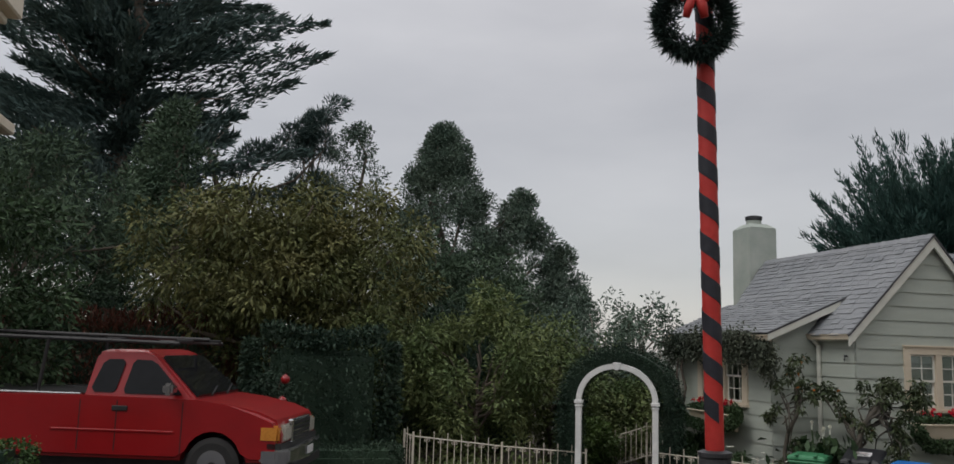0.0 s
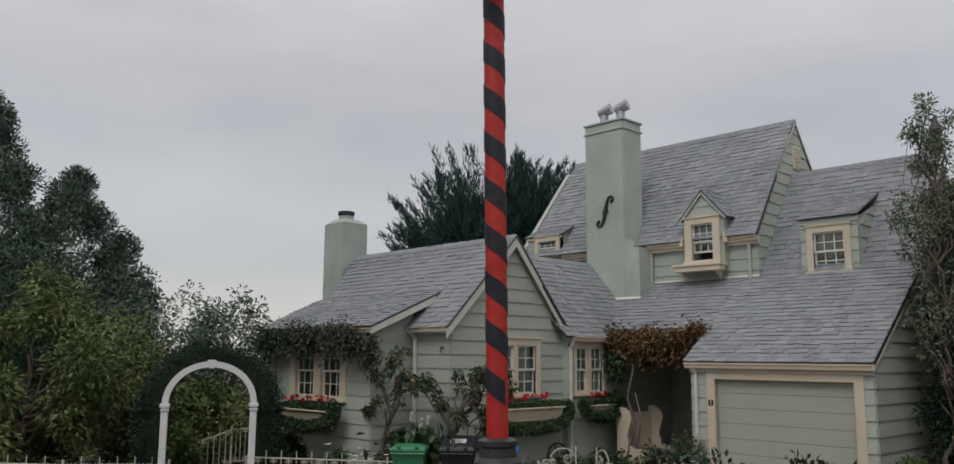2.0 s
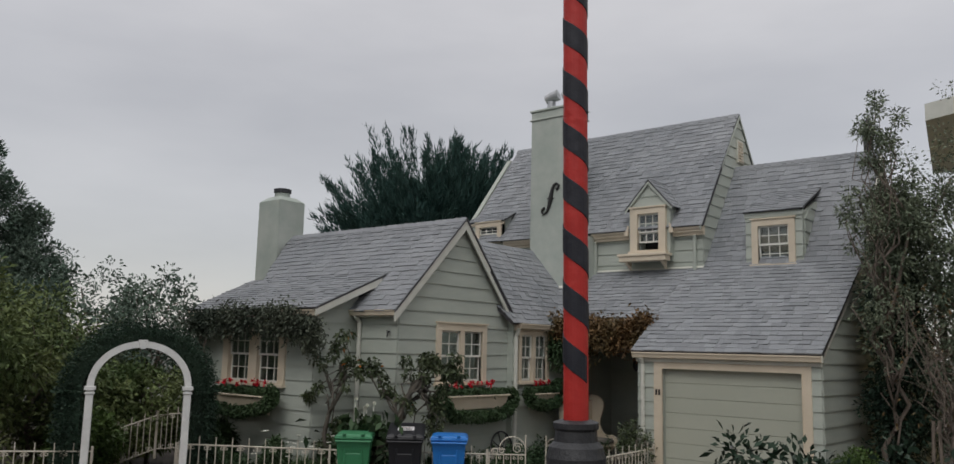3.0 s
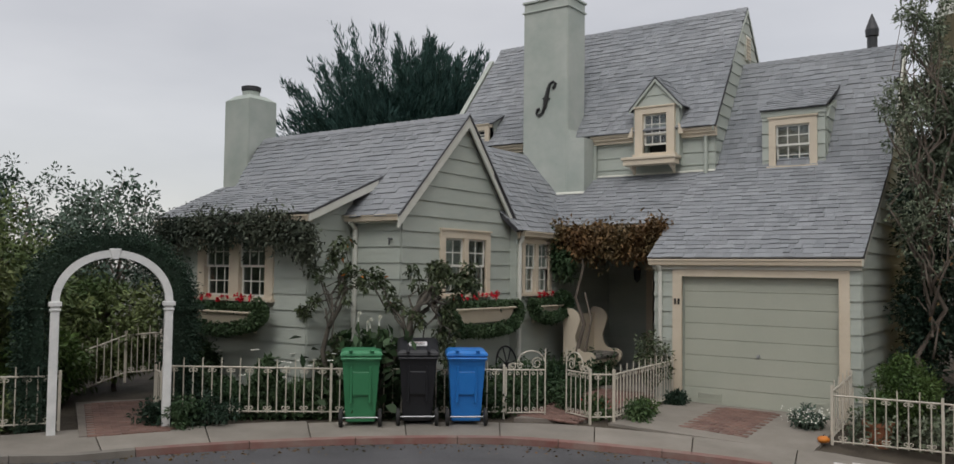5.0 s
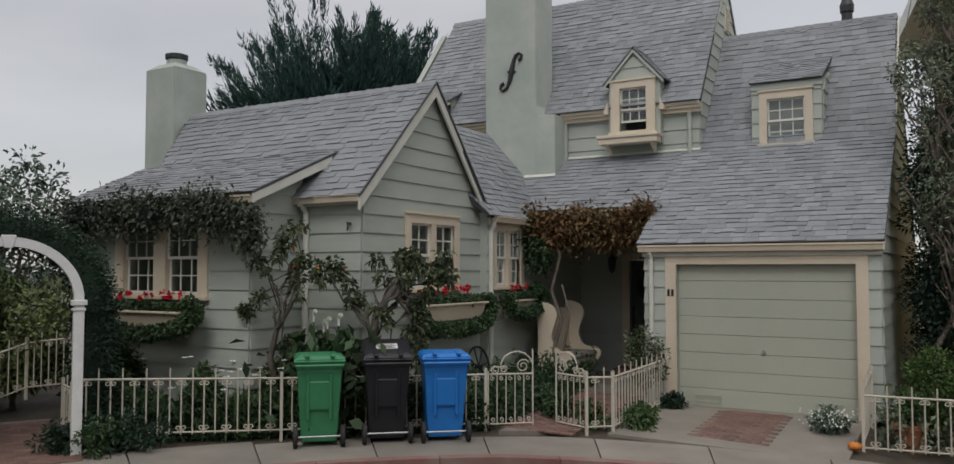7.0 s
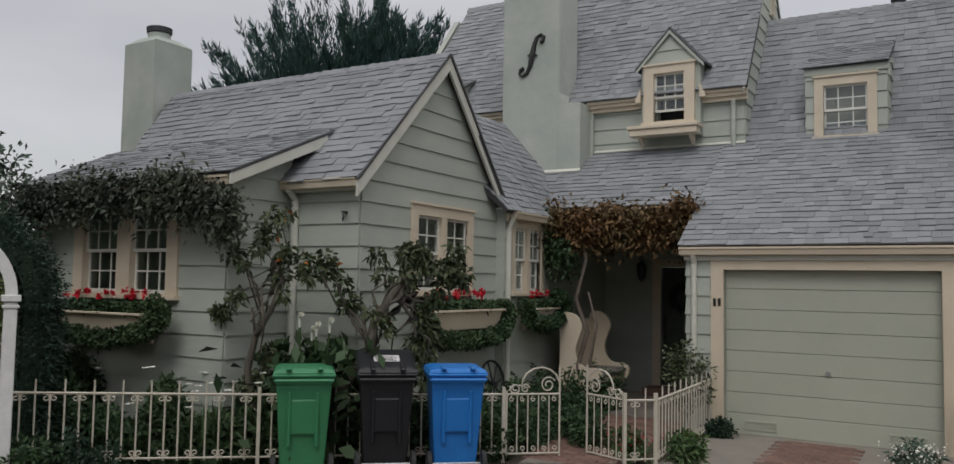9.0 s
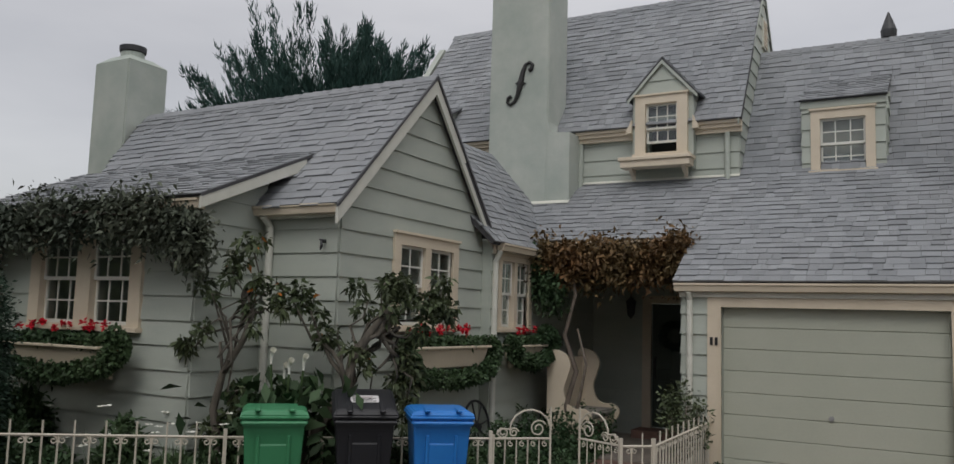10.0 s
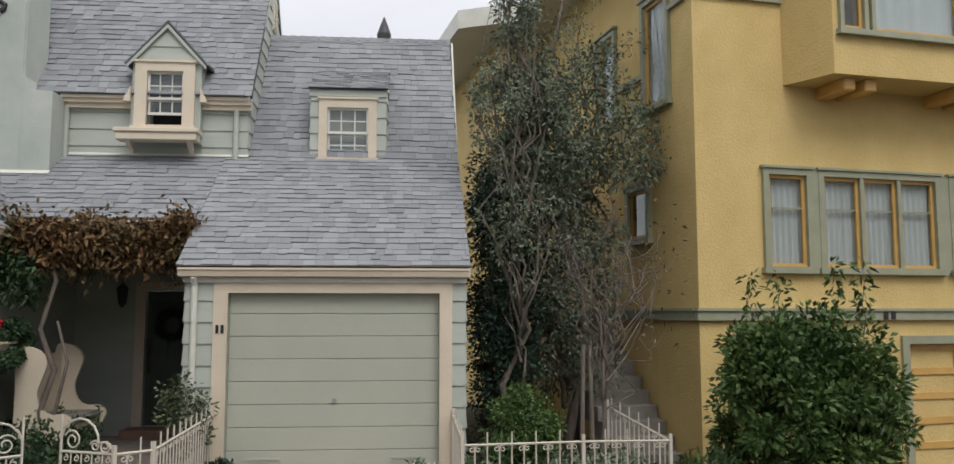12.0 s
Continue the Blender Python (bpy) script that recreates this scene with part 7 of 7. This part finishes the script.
truck = thing("pickup_truck", "red extended-cab pickup truck with a black ladder rack", "truck", at=(-3.75, -15.87, level(-3.0, -15.2) - 0.09), turn=74)


CAB = ("cab", "side_window", "windscreen", "wiper", "wing_mirror", "door_handle", "door_seam")


def tpart(name, bm, mat, label="", parent=None, smooth=False):
    if name in CAB:
        bmesh.ops.translate(bm, vec=(0.26, 0, 0), verts=bm.verts[:])
    return part(name, bm, mat, parent or truck, label, smooth)


arch_f = [(1.85 + 0.46 * math.cos(math.pi * i / 10), 0.42 + 0.46 * math.sin(math.pi * i / 10)) for i in range(11)]
arch_r = [(-1.70 + 0.46 * math.cos(math.pi * i / 10), 0.42 + 0.46 * math.sin(math.pi * i / 10)) for i in range(11)]
outline = [(2.70, 0.42)] + arch_f + arch_r + [(-2.80, 0.50), (-2.84, 1.26), (-0.03, 1.26), (1.58, 1.24), (2.0, 1.19), (2.45, 1.10), (2.70, 1.0), (2.78, 0.80), (2.76, 0.50)]
bm = bmesh.new()
prism(bm, [(x, -0.97, z) for x, z in outline], (0, 1.94, 0))
bmesh.ops.bevel(bm, geom=[e for e in bm.edges if abs(e.verts[0].co.y - e.verts[1].co.y) < 0.01], offset=0.055, segments=3, affect="EDGES", clamp_overlap=True)
body = tpart("body", bm, REDPAINT)
# greenhouse
bm = bmesh.new()
cabin = [(1.34, 1.20, 0.93), (0.66, 1.82, 0.76), (0.46, 1.89, 0.72), (-0.10, 1.885, 0.72), (-0.22, 1.82, 0.75), (-0.29, 1.20, 0.93)]
left = [bm.verts.new((x, w, z)) for x, z, w in cabin]
right = [bm.verts.new((x, -w, z)) for x, z, w in cabin]
bm.faces.new(left)
bm.faces.new(right[::-1])
for i in range(6):
    bm.faces.new((left[i], right[i], right[(i + 1) % 6], left[(i + 1) % 6]))
bmesh.ops.bevel(bm, geom=bm.edges[:], offset=0.035, segments=2, affect="EDGES", clamp_overlap=True)
tpart("cab", bm, REDPAINT)


def side_y(z):
    return 0.93 - (z - 1.20) * (0.17 / 0.62) + 0.012


for sy in (-1, 1):
    for poly in (((1.10, 1.29), (0.98, 1.42), (0.68, 1.70), (0.58, 1.75), (0.38, 1.755), (0.33, 1.70), (0.27, 1.34), (0.30, 1.29)), ((0.16, 1.34), (0.22, 1.70), (0.17, 1.755), (-0.02, 1.75), (-0.09, 1.70), (-0.19, 1.36), (-0.14, 1.30), (0.12, 1.30))):
        bm = bmesh.new()
        prism(bm, [(x, sy * side_y(z), z) for x, z in poly], (0, -sy * 0.03, 0))
        tpart("side_window", bm, DARKGLASS, "side window painted dark for the trees it reflects")
    bm = bmesh.new()
    box(bm, 0.16, 0.38, 0.97, 0.99, 1.06, 1.13, (Vector((0, 0, 0)), Vector((1, 0, 0)), Vector((0, sy, 0))))
    bevelled(bm, 0.008)
    tpart("door_handle", bm, PLASTIC)
    for xa in (-0.30, 0.22, 1.14):
        bm = bmesh.new()
        box(bm, xa, xa + 0.012, 0.9, 0.9745, 0.52, 1.20, (Vector((0, 0, 0)), Vector((1, 0, 0)), Vector((0, sy, 0))))
        tpart("door_seam", bm, PLASTIC)
    bm = bmesh.new()
    box(bm, -0.42, 1.30, 0.96, 0.985, 0.78, 0.81, (Vector((0, 0, 0)), Vector((1, 0, 0)), Vector((0, sy, 0))))
    bevelled(bm, 0.006)
    tpart("side_moulding", bm, REDPAINT)
    bm = bmesh.new()
    box(bm, 0.92, 1.06, 0.96, 1.18, 1.30, 1.46, (Vector((0, 0, 0)), Vector((1, 0, 0)), Vector((0, sy, 0))))
    bevelled(bm, 0.035, 2)
    tpart("wing_mirror", bm, CHROME, "pale chrome wing mirror")
bm = bmesh.new()
prism(bm, [(1.275, -0.82, 1.262), (1.275, 0.82, 1.262), (0.705, 0.70, 1.785), (0.705, -0.70, 1.785)], (0.03, 0, 0.032))
tpart("windscreen", bm, DARKGLASS, "dark windscreen")
bm = bmesh.new()
for y in (-0.4, 0.25):
    tube(bm, [(1.33, y, 1.27), (1.22, y + 0.5, 1.375)], 0.012, 5)
tpart("wiper", bm, PLASTIC)
# flat black panel replaces the shaded inside of the open bed
bm = bmesh.new()
box(bm, -2.78, -0.08, -0.86, 0.86, 1.25, 1.268)
tpart("bed_shade_panel", bm, PLASTIC, "black panel standing in for the dark inside of the load bed")
for sy in (-1, 1):
    bm = bmesh.new()
    box(bm, -2.83, -0.05, 0.87, 0.965, 1.255, 1.285, (Vector((0, 0, 0)), Vector((1, 0, 0)), Vector((0, sy, 0))))
    bevelled(bm, 0.01)
    tpart("bed_rail", bm, CHROME)
# rack
for sy in (-0.86, 0.86):
    bm = bmesh.new()
    tube(bm, [(-2.9, sy, 2.06), (1.25, sy, 1.99)], 0.028, 8)
    tpart("rack_rail", bm, PLASTIC)
    for x in (-2.6, -0.62):
        bm = bmesh.new()
        tube(bm, [(x - 0.1, sy, 1.2), (x, sy, 2.04)], 0.026, 8)
        tpart("rack_post", bm, PLASTIC)
for x in (-2.6, -0.62, 0.2, 1.2):
    bm = bmesh.new()
    tube(bm, [(x, -0.86, 2.03), (x, 0.86, 2.03)], 0.022, 8)
    tpart("rack_crossbar", bm, PLASTIC)
bm = bmesh.new()
tube(bm, [(-3.0, -0.3, 2.12), (1.45, -0.25, 2.05)], 0.03, 8)
tpart("rack_pole", bm, PLASTIC)
# front end
bm = bmesh.new()
prism(bm, [(2.74, -0.98, 0.42), (2.90, -0.90, 0.42), (2.96, 0.0, 0.42), (2.90, 0.90, 0.42), (2.74, 0.98, 0.42), (2.5, 0.99, 0.42), (2.5, -0.99, 0.42)], (0, 0, 0.20))
bevelled(bm, 0.03, 2)
bump = tpart("front_bumper", bm, CHROME, "chrome front bumper")
bm = bmesh.new()
box(bm, 2.60, 2.80, -0.97, 0.97, 0.615, 0.69)
tpart("bumper_top", bm, PLASTIC)
bm = bmesh.new()
box(bm, 2.86, 2.93, -0.75, 0.75, 0.30, 0.42)
tpart("valance", bm, PLASTIC)
bm = bmesh.new()
box(bm, 2.955, 2.965, -0.16, 0.16, 0.47, 0.58)
part("number_plate", bm, PAPER, bump)
bm = bmesh.new()
box(bm, 2.74, 2.82, -0.50, 0.50, 0.66, 0.98)
bevelled(bm, 0.02)
grille = tpart("grille", bm, CHROME, "chrome framed grille")
for i in range(4):
    bm = bmesh.new()
    box(bm, 2.815, 2.826, -0.45, 0.45, 0.69 + i * 0.07, 0.735 + i * 0.07)
    part("grille_slot", bm, PLASTIC, grille)
for sy in (-1, 1):
    Bt = (Vector((0, 0, 0)), Vector((1, 0, 0)), Vector((0, sy, 0)))
    bm = bmesh.new()
    box(bm, 2.62, 2.81, 0.50, 0.84, 0.70, 0.93, Bt)
    bevelled(bm, 0.03, 2)
    lamp = tpart("headlamp", bm, LAMPGLASS, "clear headlamp")
    bm = bmesh.new()
    box(bm, 2.48, 2.76, 0.84, 0.983, 0.70, 0.93, Bt)
    bevelled(bm, 0.03, 2)
    part("indicator", bm, AMBER, lamp, "amber indicator")
for x in (1.85, -1.70):
    for sy in (-1, 1):
        bm = bmesh.new()
        y = sy * 0.84
        tube(bm, [(x, y - 0.115, 0.37), (x, y - 0.09, 0.37), (x, y + 0.09, 0.37), (x, y + 0.115, 0.37)], [0.30, 0.37, 0.37, 0.30], 28)
        wl_ = tpart("wheel", bm, RUBBER)
        bm = bmesh.new()
        tube(bm, [(x, y + sy * 0.09, 0.37), (x, y + sy * 0.122, 0.37)], [0.22, 0.20], 20)
        rim = part("rim", bm, CHROME, wl_)
        bm = bmesh.new()
        tube(bm, [(x, y + sy * 0.115, 0.37), (x, y + sy * 0.135, 0.37)], [0.07, 0.05], 14)
        part("hub_cap", bm, PLASTIC, wl_)
bm = bmesh.new()
box(bm, -2.6, 2.6, -0.75, 0.75, 0.28, 0.5)
tpart("chassis", bm, PLASTIC)

# red baubles on a dark shrub by the drive
tree("drive_shrub", "dark shrub hung with red baubles by the drive", (-5.2, -13.6, 0.4), (-5.2, -13.6, 1.7), 6, egg(R, (-5.3, -13.7, 1.25), 0.5, 0.7, 0.8, 40), [0.25] * 40, 130, 0.08, 0.035, L_DARK, 0.05, 1.0, 0.15, 150, "shrub")
for x, y, z in ((-4.5, -13.42, 2.02), (-4.6, -13.45, 1.66)):
    bm = bmesh.new()
    lathe(bm, [(0.005, -0.075)] + [(0.075 * math.sin(math.pi * i / 10), -0.075 * math.cos(math.pi * i / 10)) for i in range(1, 10)] + [(0.012, 0.075), (0.012, 0.09)], 18)
    ball = thing("bauble", "shiny red bauble hanging in the shrub", "bauble", "red baubles", at=(x, y, z))
    part("ball", bm, REDPAINT, ball, smooth=True)
    bm = bmesh.new()
    tube(bm, [(0, 0, 0.08), (-0.2, -0.05, 0.05), (-0.6, -0.1, -0.2)], 0.012, 6)
    part("twig", bm, BARK, ball)

# ---- cream house with a balcony at the drive's far side ----
fh = thing("balcony_house", "cream house with a balustraded balcony beyond the drive", "house")
fh.location = (-0.15, -0.54, 0.0)
bm = bmesh.new()
box(bm, -14, -5.2, -32, -21.5, 0, 8.4)
part("wall", bm, CREAM, fh)
bm = bmesh.new()
box(bm, -5.6, -4.0, -32, -17.75, 8.1, 8.5)
box(bm, -5.5, -4.15, -31.9, -17.95, 7.95, 8.1)
bevelled(bm, 0.03)
part("eave", bm, CREAM, fh)
bm = bmesh.new()
box(bm, -5.5, -4.1, -22, -17.65, 6.0, 6.2)
box(bm, -5.4, -4.25, -22, -17.85, 5.75, 6.0)
bevelled(bm, 0.03)
part("balcony_slab", bm, CREAM, fh)
bm = bmesh.new()
box(bm, -4.32, -4.14, -22, -17.7, 6.75, 6.85)
part("balcony_rail", bm, CREAM, fh)
for i in range(20):
    bm = bmesh.new()
    lathe(bm, [(0.05, 6.2), (0.05, 6.26), (0.03, 6.3), (0.06, 6.42), (0.03, 6.6), (0.05, 6.68), (0.05, 6.75)], 10, (-4.23, -17.78 - 0.2 * i, 0))
    part("baluster", bm, CREAM, fh)


# ---- small things ----
# iron wheel leaning on the wall
wheel = thing("wagon_wheel", "dark iron wagon wheel leaning on the wall", "wheel", at=(-2.74, -1.05, 0.50), turn=90)
bm = bmesh.new()
tube(bm, [(0.33 * math.cos(math.pi * i / 16), 0.05 * math.sin(math.pi * i / 16), 0.33 * math.sin(math.pi * i / 16)) for i in range(33)], 0.018, 6)
part("rim", bm, CASTIRON, wheel)
for i in range(8):
    a = math.pi * i / 4 + 0.2
    bm = bmesh.new()
    tube(bm, [(0.03 * math.cos(a), 0, 0.03 * math.sin(a)), (0.33 * math.cos(a), 0.05 * math.sin(a), 0.33 * math.sin(a))], 0.012, 5)
    part("spoke", bm, CASTIRON, wheel)
bm = bmesh.new()
tube(bm, [(0, -0.05, 0), (0, 0.05, 0)], 0.05, 12)
part("hub", bm, CASTIRON, wheel)
# porch lantern and a ring on the door
lan = thing("porch_lantern", "small dark lantern hanging on the porch wall", "lantern", at=(-2.05, 2.98, 2.05))
bm = bmesh.new()
lathe(bm, [(0.02, 0.30), (0.10, 0.22), (0.085, 0.20), (0.065, 0.0), (0.03, -0.04), (0.005, -0.07)], 8)
part("body", bm, CASTIRON, lan)
bm = bmesh.new()
tube(bm, [(0, 0.10, 0.36), (0, 0.0, 0.38), (0, 0.0, 0.29)], 0.012, 6)
part("bracket", bm, CASTIRON, lan)
ring = thing("door_wreath", "dark green wreath on the front door", "wreath", at=(-1.32, 3.08, 1.72))
rng = np.random.default_rng(401)
ang = rng.uniform(0, 2 * np.pi, 1600)
core = np.stack([0.19 * np.cos(ang), -0.04 + 0 * ang, 0.19 * np.sin(ang)], 1)
way = rng.normal(size=(1600, 3))
blades("needles", core + way * 0.02, way, 0.05, 0.014, FUR, ring, seed=401)
# wall spout, orange pot and service cover
tap = thing("wall_ornament", "small dark iron ornament on the siding", "ornament", at=(-3.10, -3.84, 2.62))
bm = bmesh.new()
tube(bm, [(0, 0.02, 0.05), (0, -0.05, 0.05), (0.02, -0.07, 0.0), (0.0, -0.06, -0.04)], [0.012, 0.014, 0.016, 0.008], 6)
tube(bm, [(-0.04, -0.03, 0.07), (0.05, -0.04, 0.06)], 0.010, 6)
part("iron", bm, CASTIRON, tap)
ORANGE = material("orange_glaze", (0.55, 0.16, 0.02), (0.62, 0.22, 0.03), 6.0, 0.5, 0.1, 50)
pump = thing("pumpkin", "small orange pumpkin at the fence corner", "pumpkin", at=(2.80, -1.55, level(2.80, -1.55)))
bm = bmesh.new()
n_, rows = 30, []
for j in range(9):
    t = math.pi * (j + 0.35) / 9.3
    rows.append([bm.verts.new(((0.11 * math.sin(t) * (1 + 0.07 * math.cos(6 * 2 * math.pi * k / n_))) * math.cos(2 * math.pi * k / n_), (0.11 * math.sin(t) * (1 + 0.07 * math.cos(6 * 2 * math.pi * k / n_))) * math.sin(2 * math.pi * k / n_), 0.07 - 0.07 * math.cos(t))) for k in range(n_)])
for p, q in zip(rows, rows[1:]):
    for k in range(n_):
        bm.faces.new((p[k], p[(k + 1) % n_], q[(k + 1) % n_], q[k]))
bm.faces.new(rows[-1])
part("flesh", bm, ORANGE, pump, smooth=True)
pump.scale = (0.72, 0.72, 0.72)
bm = bmesh.new()
tube(bm, [(0, 0, 0.13), (0.01, 0, 0.17)], [0.014, 0.01], 6)
part("stalk", bm, BARK, pump)
cover = tagged(quad_slab("service_cover", [(3.15, -2.55), (3.55, -2.42), (3.50, -2.15), (3.10, -2.28)], 0.008, 0.05, PAPER, None, 2), "pale concrete service cover in the pavement", "cover", kind="structure")
# white alyssum by the drive and red geraniums
for (x, y, m, nn, sd, lab) in ((2.45, -0.95, F_WHITE, 260, 410, "white alyssum flowers by the driveway"), (-0.25, -2.1, F_RED, 50, 411, "red geranium flowers behind the fence")):
    rng = np.random.default_rng(sd)
    fl = thing("border_flowers", lab, "flowers", at=(x, y, level(x, y)))
    blades("petals", np.stack([rng.normal(0, 0.13, nn), rng.normal(0, 0.16, nn), rng.uniform(0.12, 0.30, nn)], 1), rng.normal(size=(nn, 3)) + np.array([0, 0, 1.0]), 0.03, 0.025, m, fl, seed=sd)
# fallen leaves along the kerb
rng = np.random.default_rng(420)
nn = 700
aa = np.radians(rng.uniform(60, 175, nn))
rad = KR - np.abs(rng.normal(0, 0.25, nn)) - 0.02
xs, ys = KX + rad * np.cos(aa), KY + rad * np.sin(aa)
litter = tagged(thing("leaf_litter"), "dry leaf litter in the gutter", "litter", kind="stuff")
blades("dry_leaves", np.stack([xs, ys, [level(x, y) - 0.068 for x, y in zip(xs, ys)]], 1), rng.normal(size=(nn, 3)) * np.array([1, 1, 0.15]), 0.05, 0.03, L_RUST, litter, seed=420, droop=0.0)


# ---- paving bricks, last ----
def brick_mesh():
    bm = bmesh.new()
    box(bm, -0.098, 0.098, -0.046, 0.046, -0.03, 0.0)
    bevelled(bm, 0.006)
    me = bpy.data.meshes.new("brick")
    bm.to_mesh(me)
    bm.free()
    me.materials.append(BRICK)
    return me


BR = brick_mesh()
rng = random.Random(77)
for i in range(18):
    for j in range(5):
        y = -1.88 + i * 0.098
        x = 0.99 + j * 0.204 + (0.1 if i % 2 else 0.0) - 0.03
        if x > 1.86:
            continue
        o = new("brick", BR)
        o.parent = pad_bed
        o.matrix_basis = pose(x, y, level(x, y) + 0.013 + rng.uniform(0, 0.004), rng.uniform(-0.6, 0.6), rng.uniform(-0.6, 0.6), rng.uniform(-1, 1))
path_bed = quad_slab("path_bed", [(-1.15, -3.25), (-0.3, -2.75), (-0.6, 1.6), (-1.75, 1.6)], 0.02, 0.1, MORTAR, tagged(thing("garden_path"), "brick path from the gate to the porch", "path", kind="structure"))
count = 0
for i in range(44):
    y = -2.95 + i * 0.098
    t = (y + 3.0) / 4.6
    x0, x1 = -1.15 - 0.6 * t, -0.32 - 0.28 * t
    x = x0 + (0.1 if i % 2 else 0)
    while x < x1 and count < 300:
        o = new("brick", BR)
        o.parent = path_bed
        o.matrix_basis = pose(x, y, level(x, y) + 0.026 + rng.uniform(0, 0.005), rng.uniform(-0.8, 0.8), rng.uniform(-0.8, 0.8), rng.uniform(-1.5, 1.5))
        x += 0.204
        count += 1
side_bed = quad_slab("path_bed", [(-4.75, -7.9), (-4.3, -7.0), (-6.9, -5.6), (-7.4, -6.5)], 0.012, 0.1, MORTAR, tagged(thing("arch_path"), "brick path leading through the arch", "path", kind="structure"))
dirv = Vector((-2.6, 1.4, 0)).normalized()
acr = Vector((0.45, 0.9, 0)).normalized()
for i in range(28):
    for j in range(5):
        p = Vector((-4.68, -7.72, 0)) + dirv * (i * 0.1) + acr * (j * 0.205 + (0.1 if i % 2 else 0))
        o = new("brick", BR)
        o.parent = side_bed
        o.matrix_basis = pose(p.x, p.y, level(p.x, p.y) + 0.018 + rng.uniform(0, 0.005), rng.uniform(-0.8, 0.8), rng.uniform(-0.8, 0.8), math.degrees(math.atan2(acr.y, acr.x)) + rng.uniform(-1.5, 1.5))
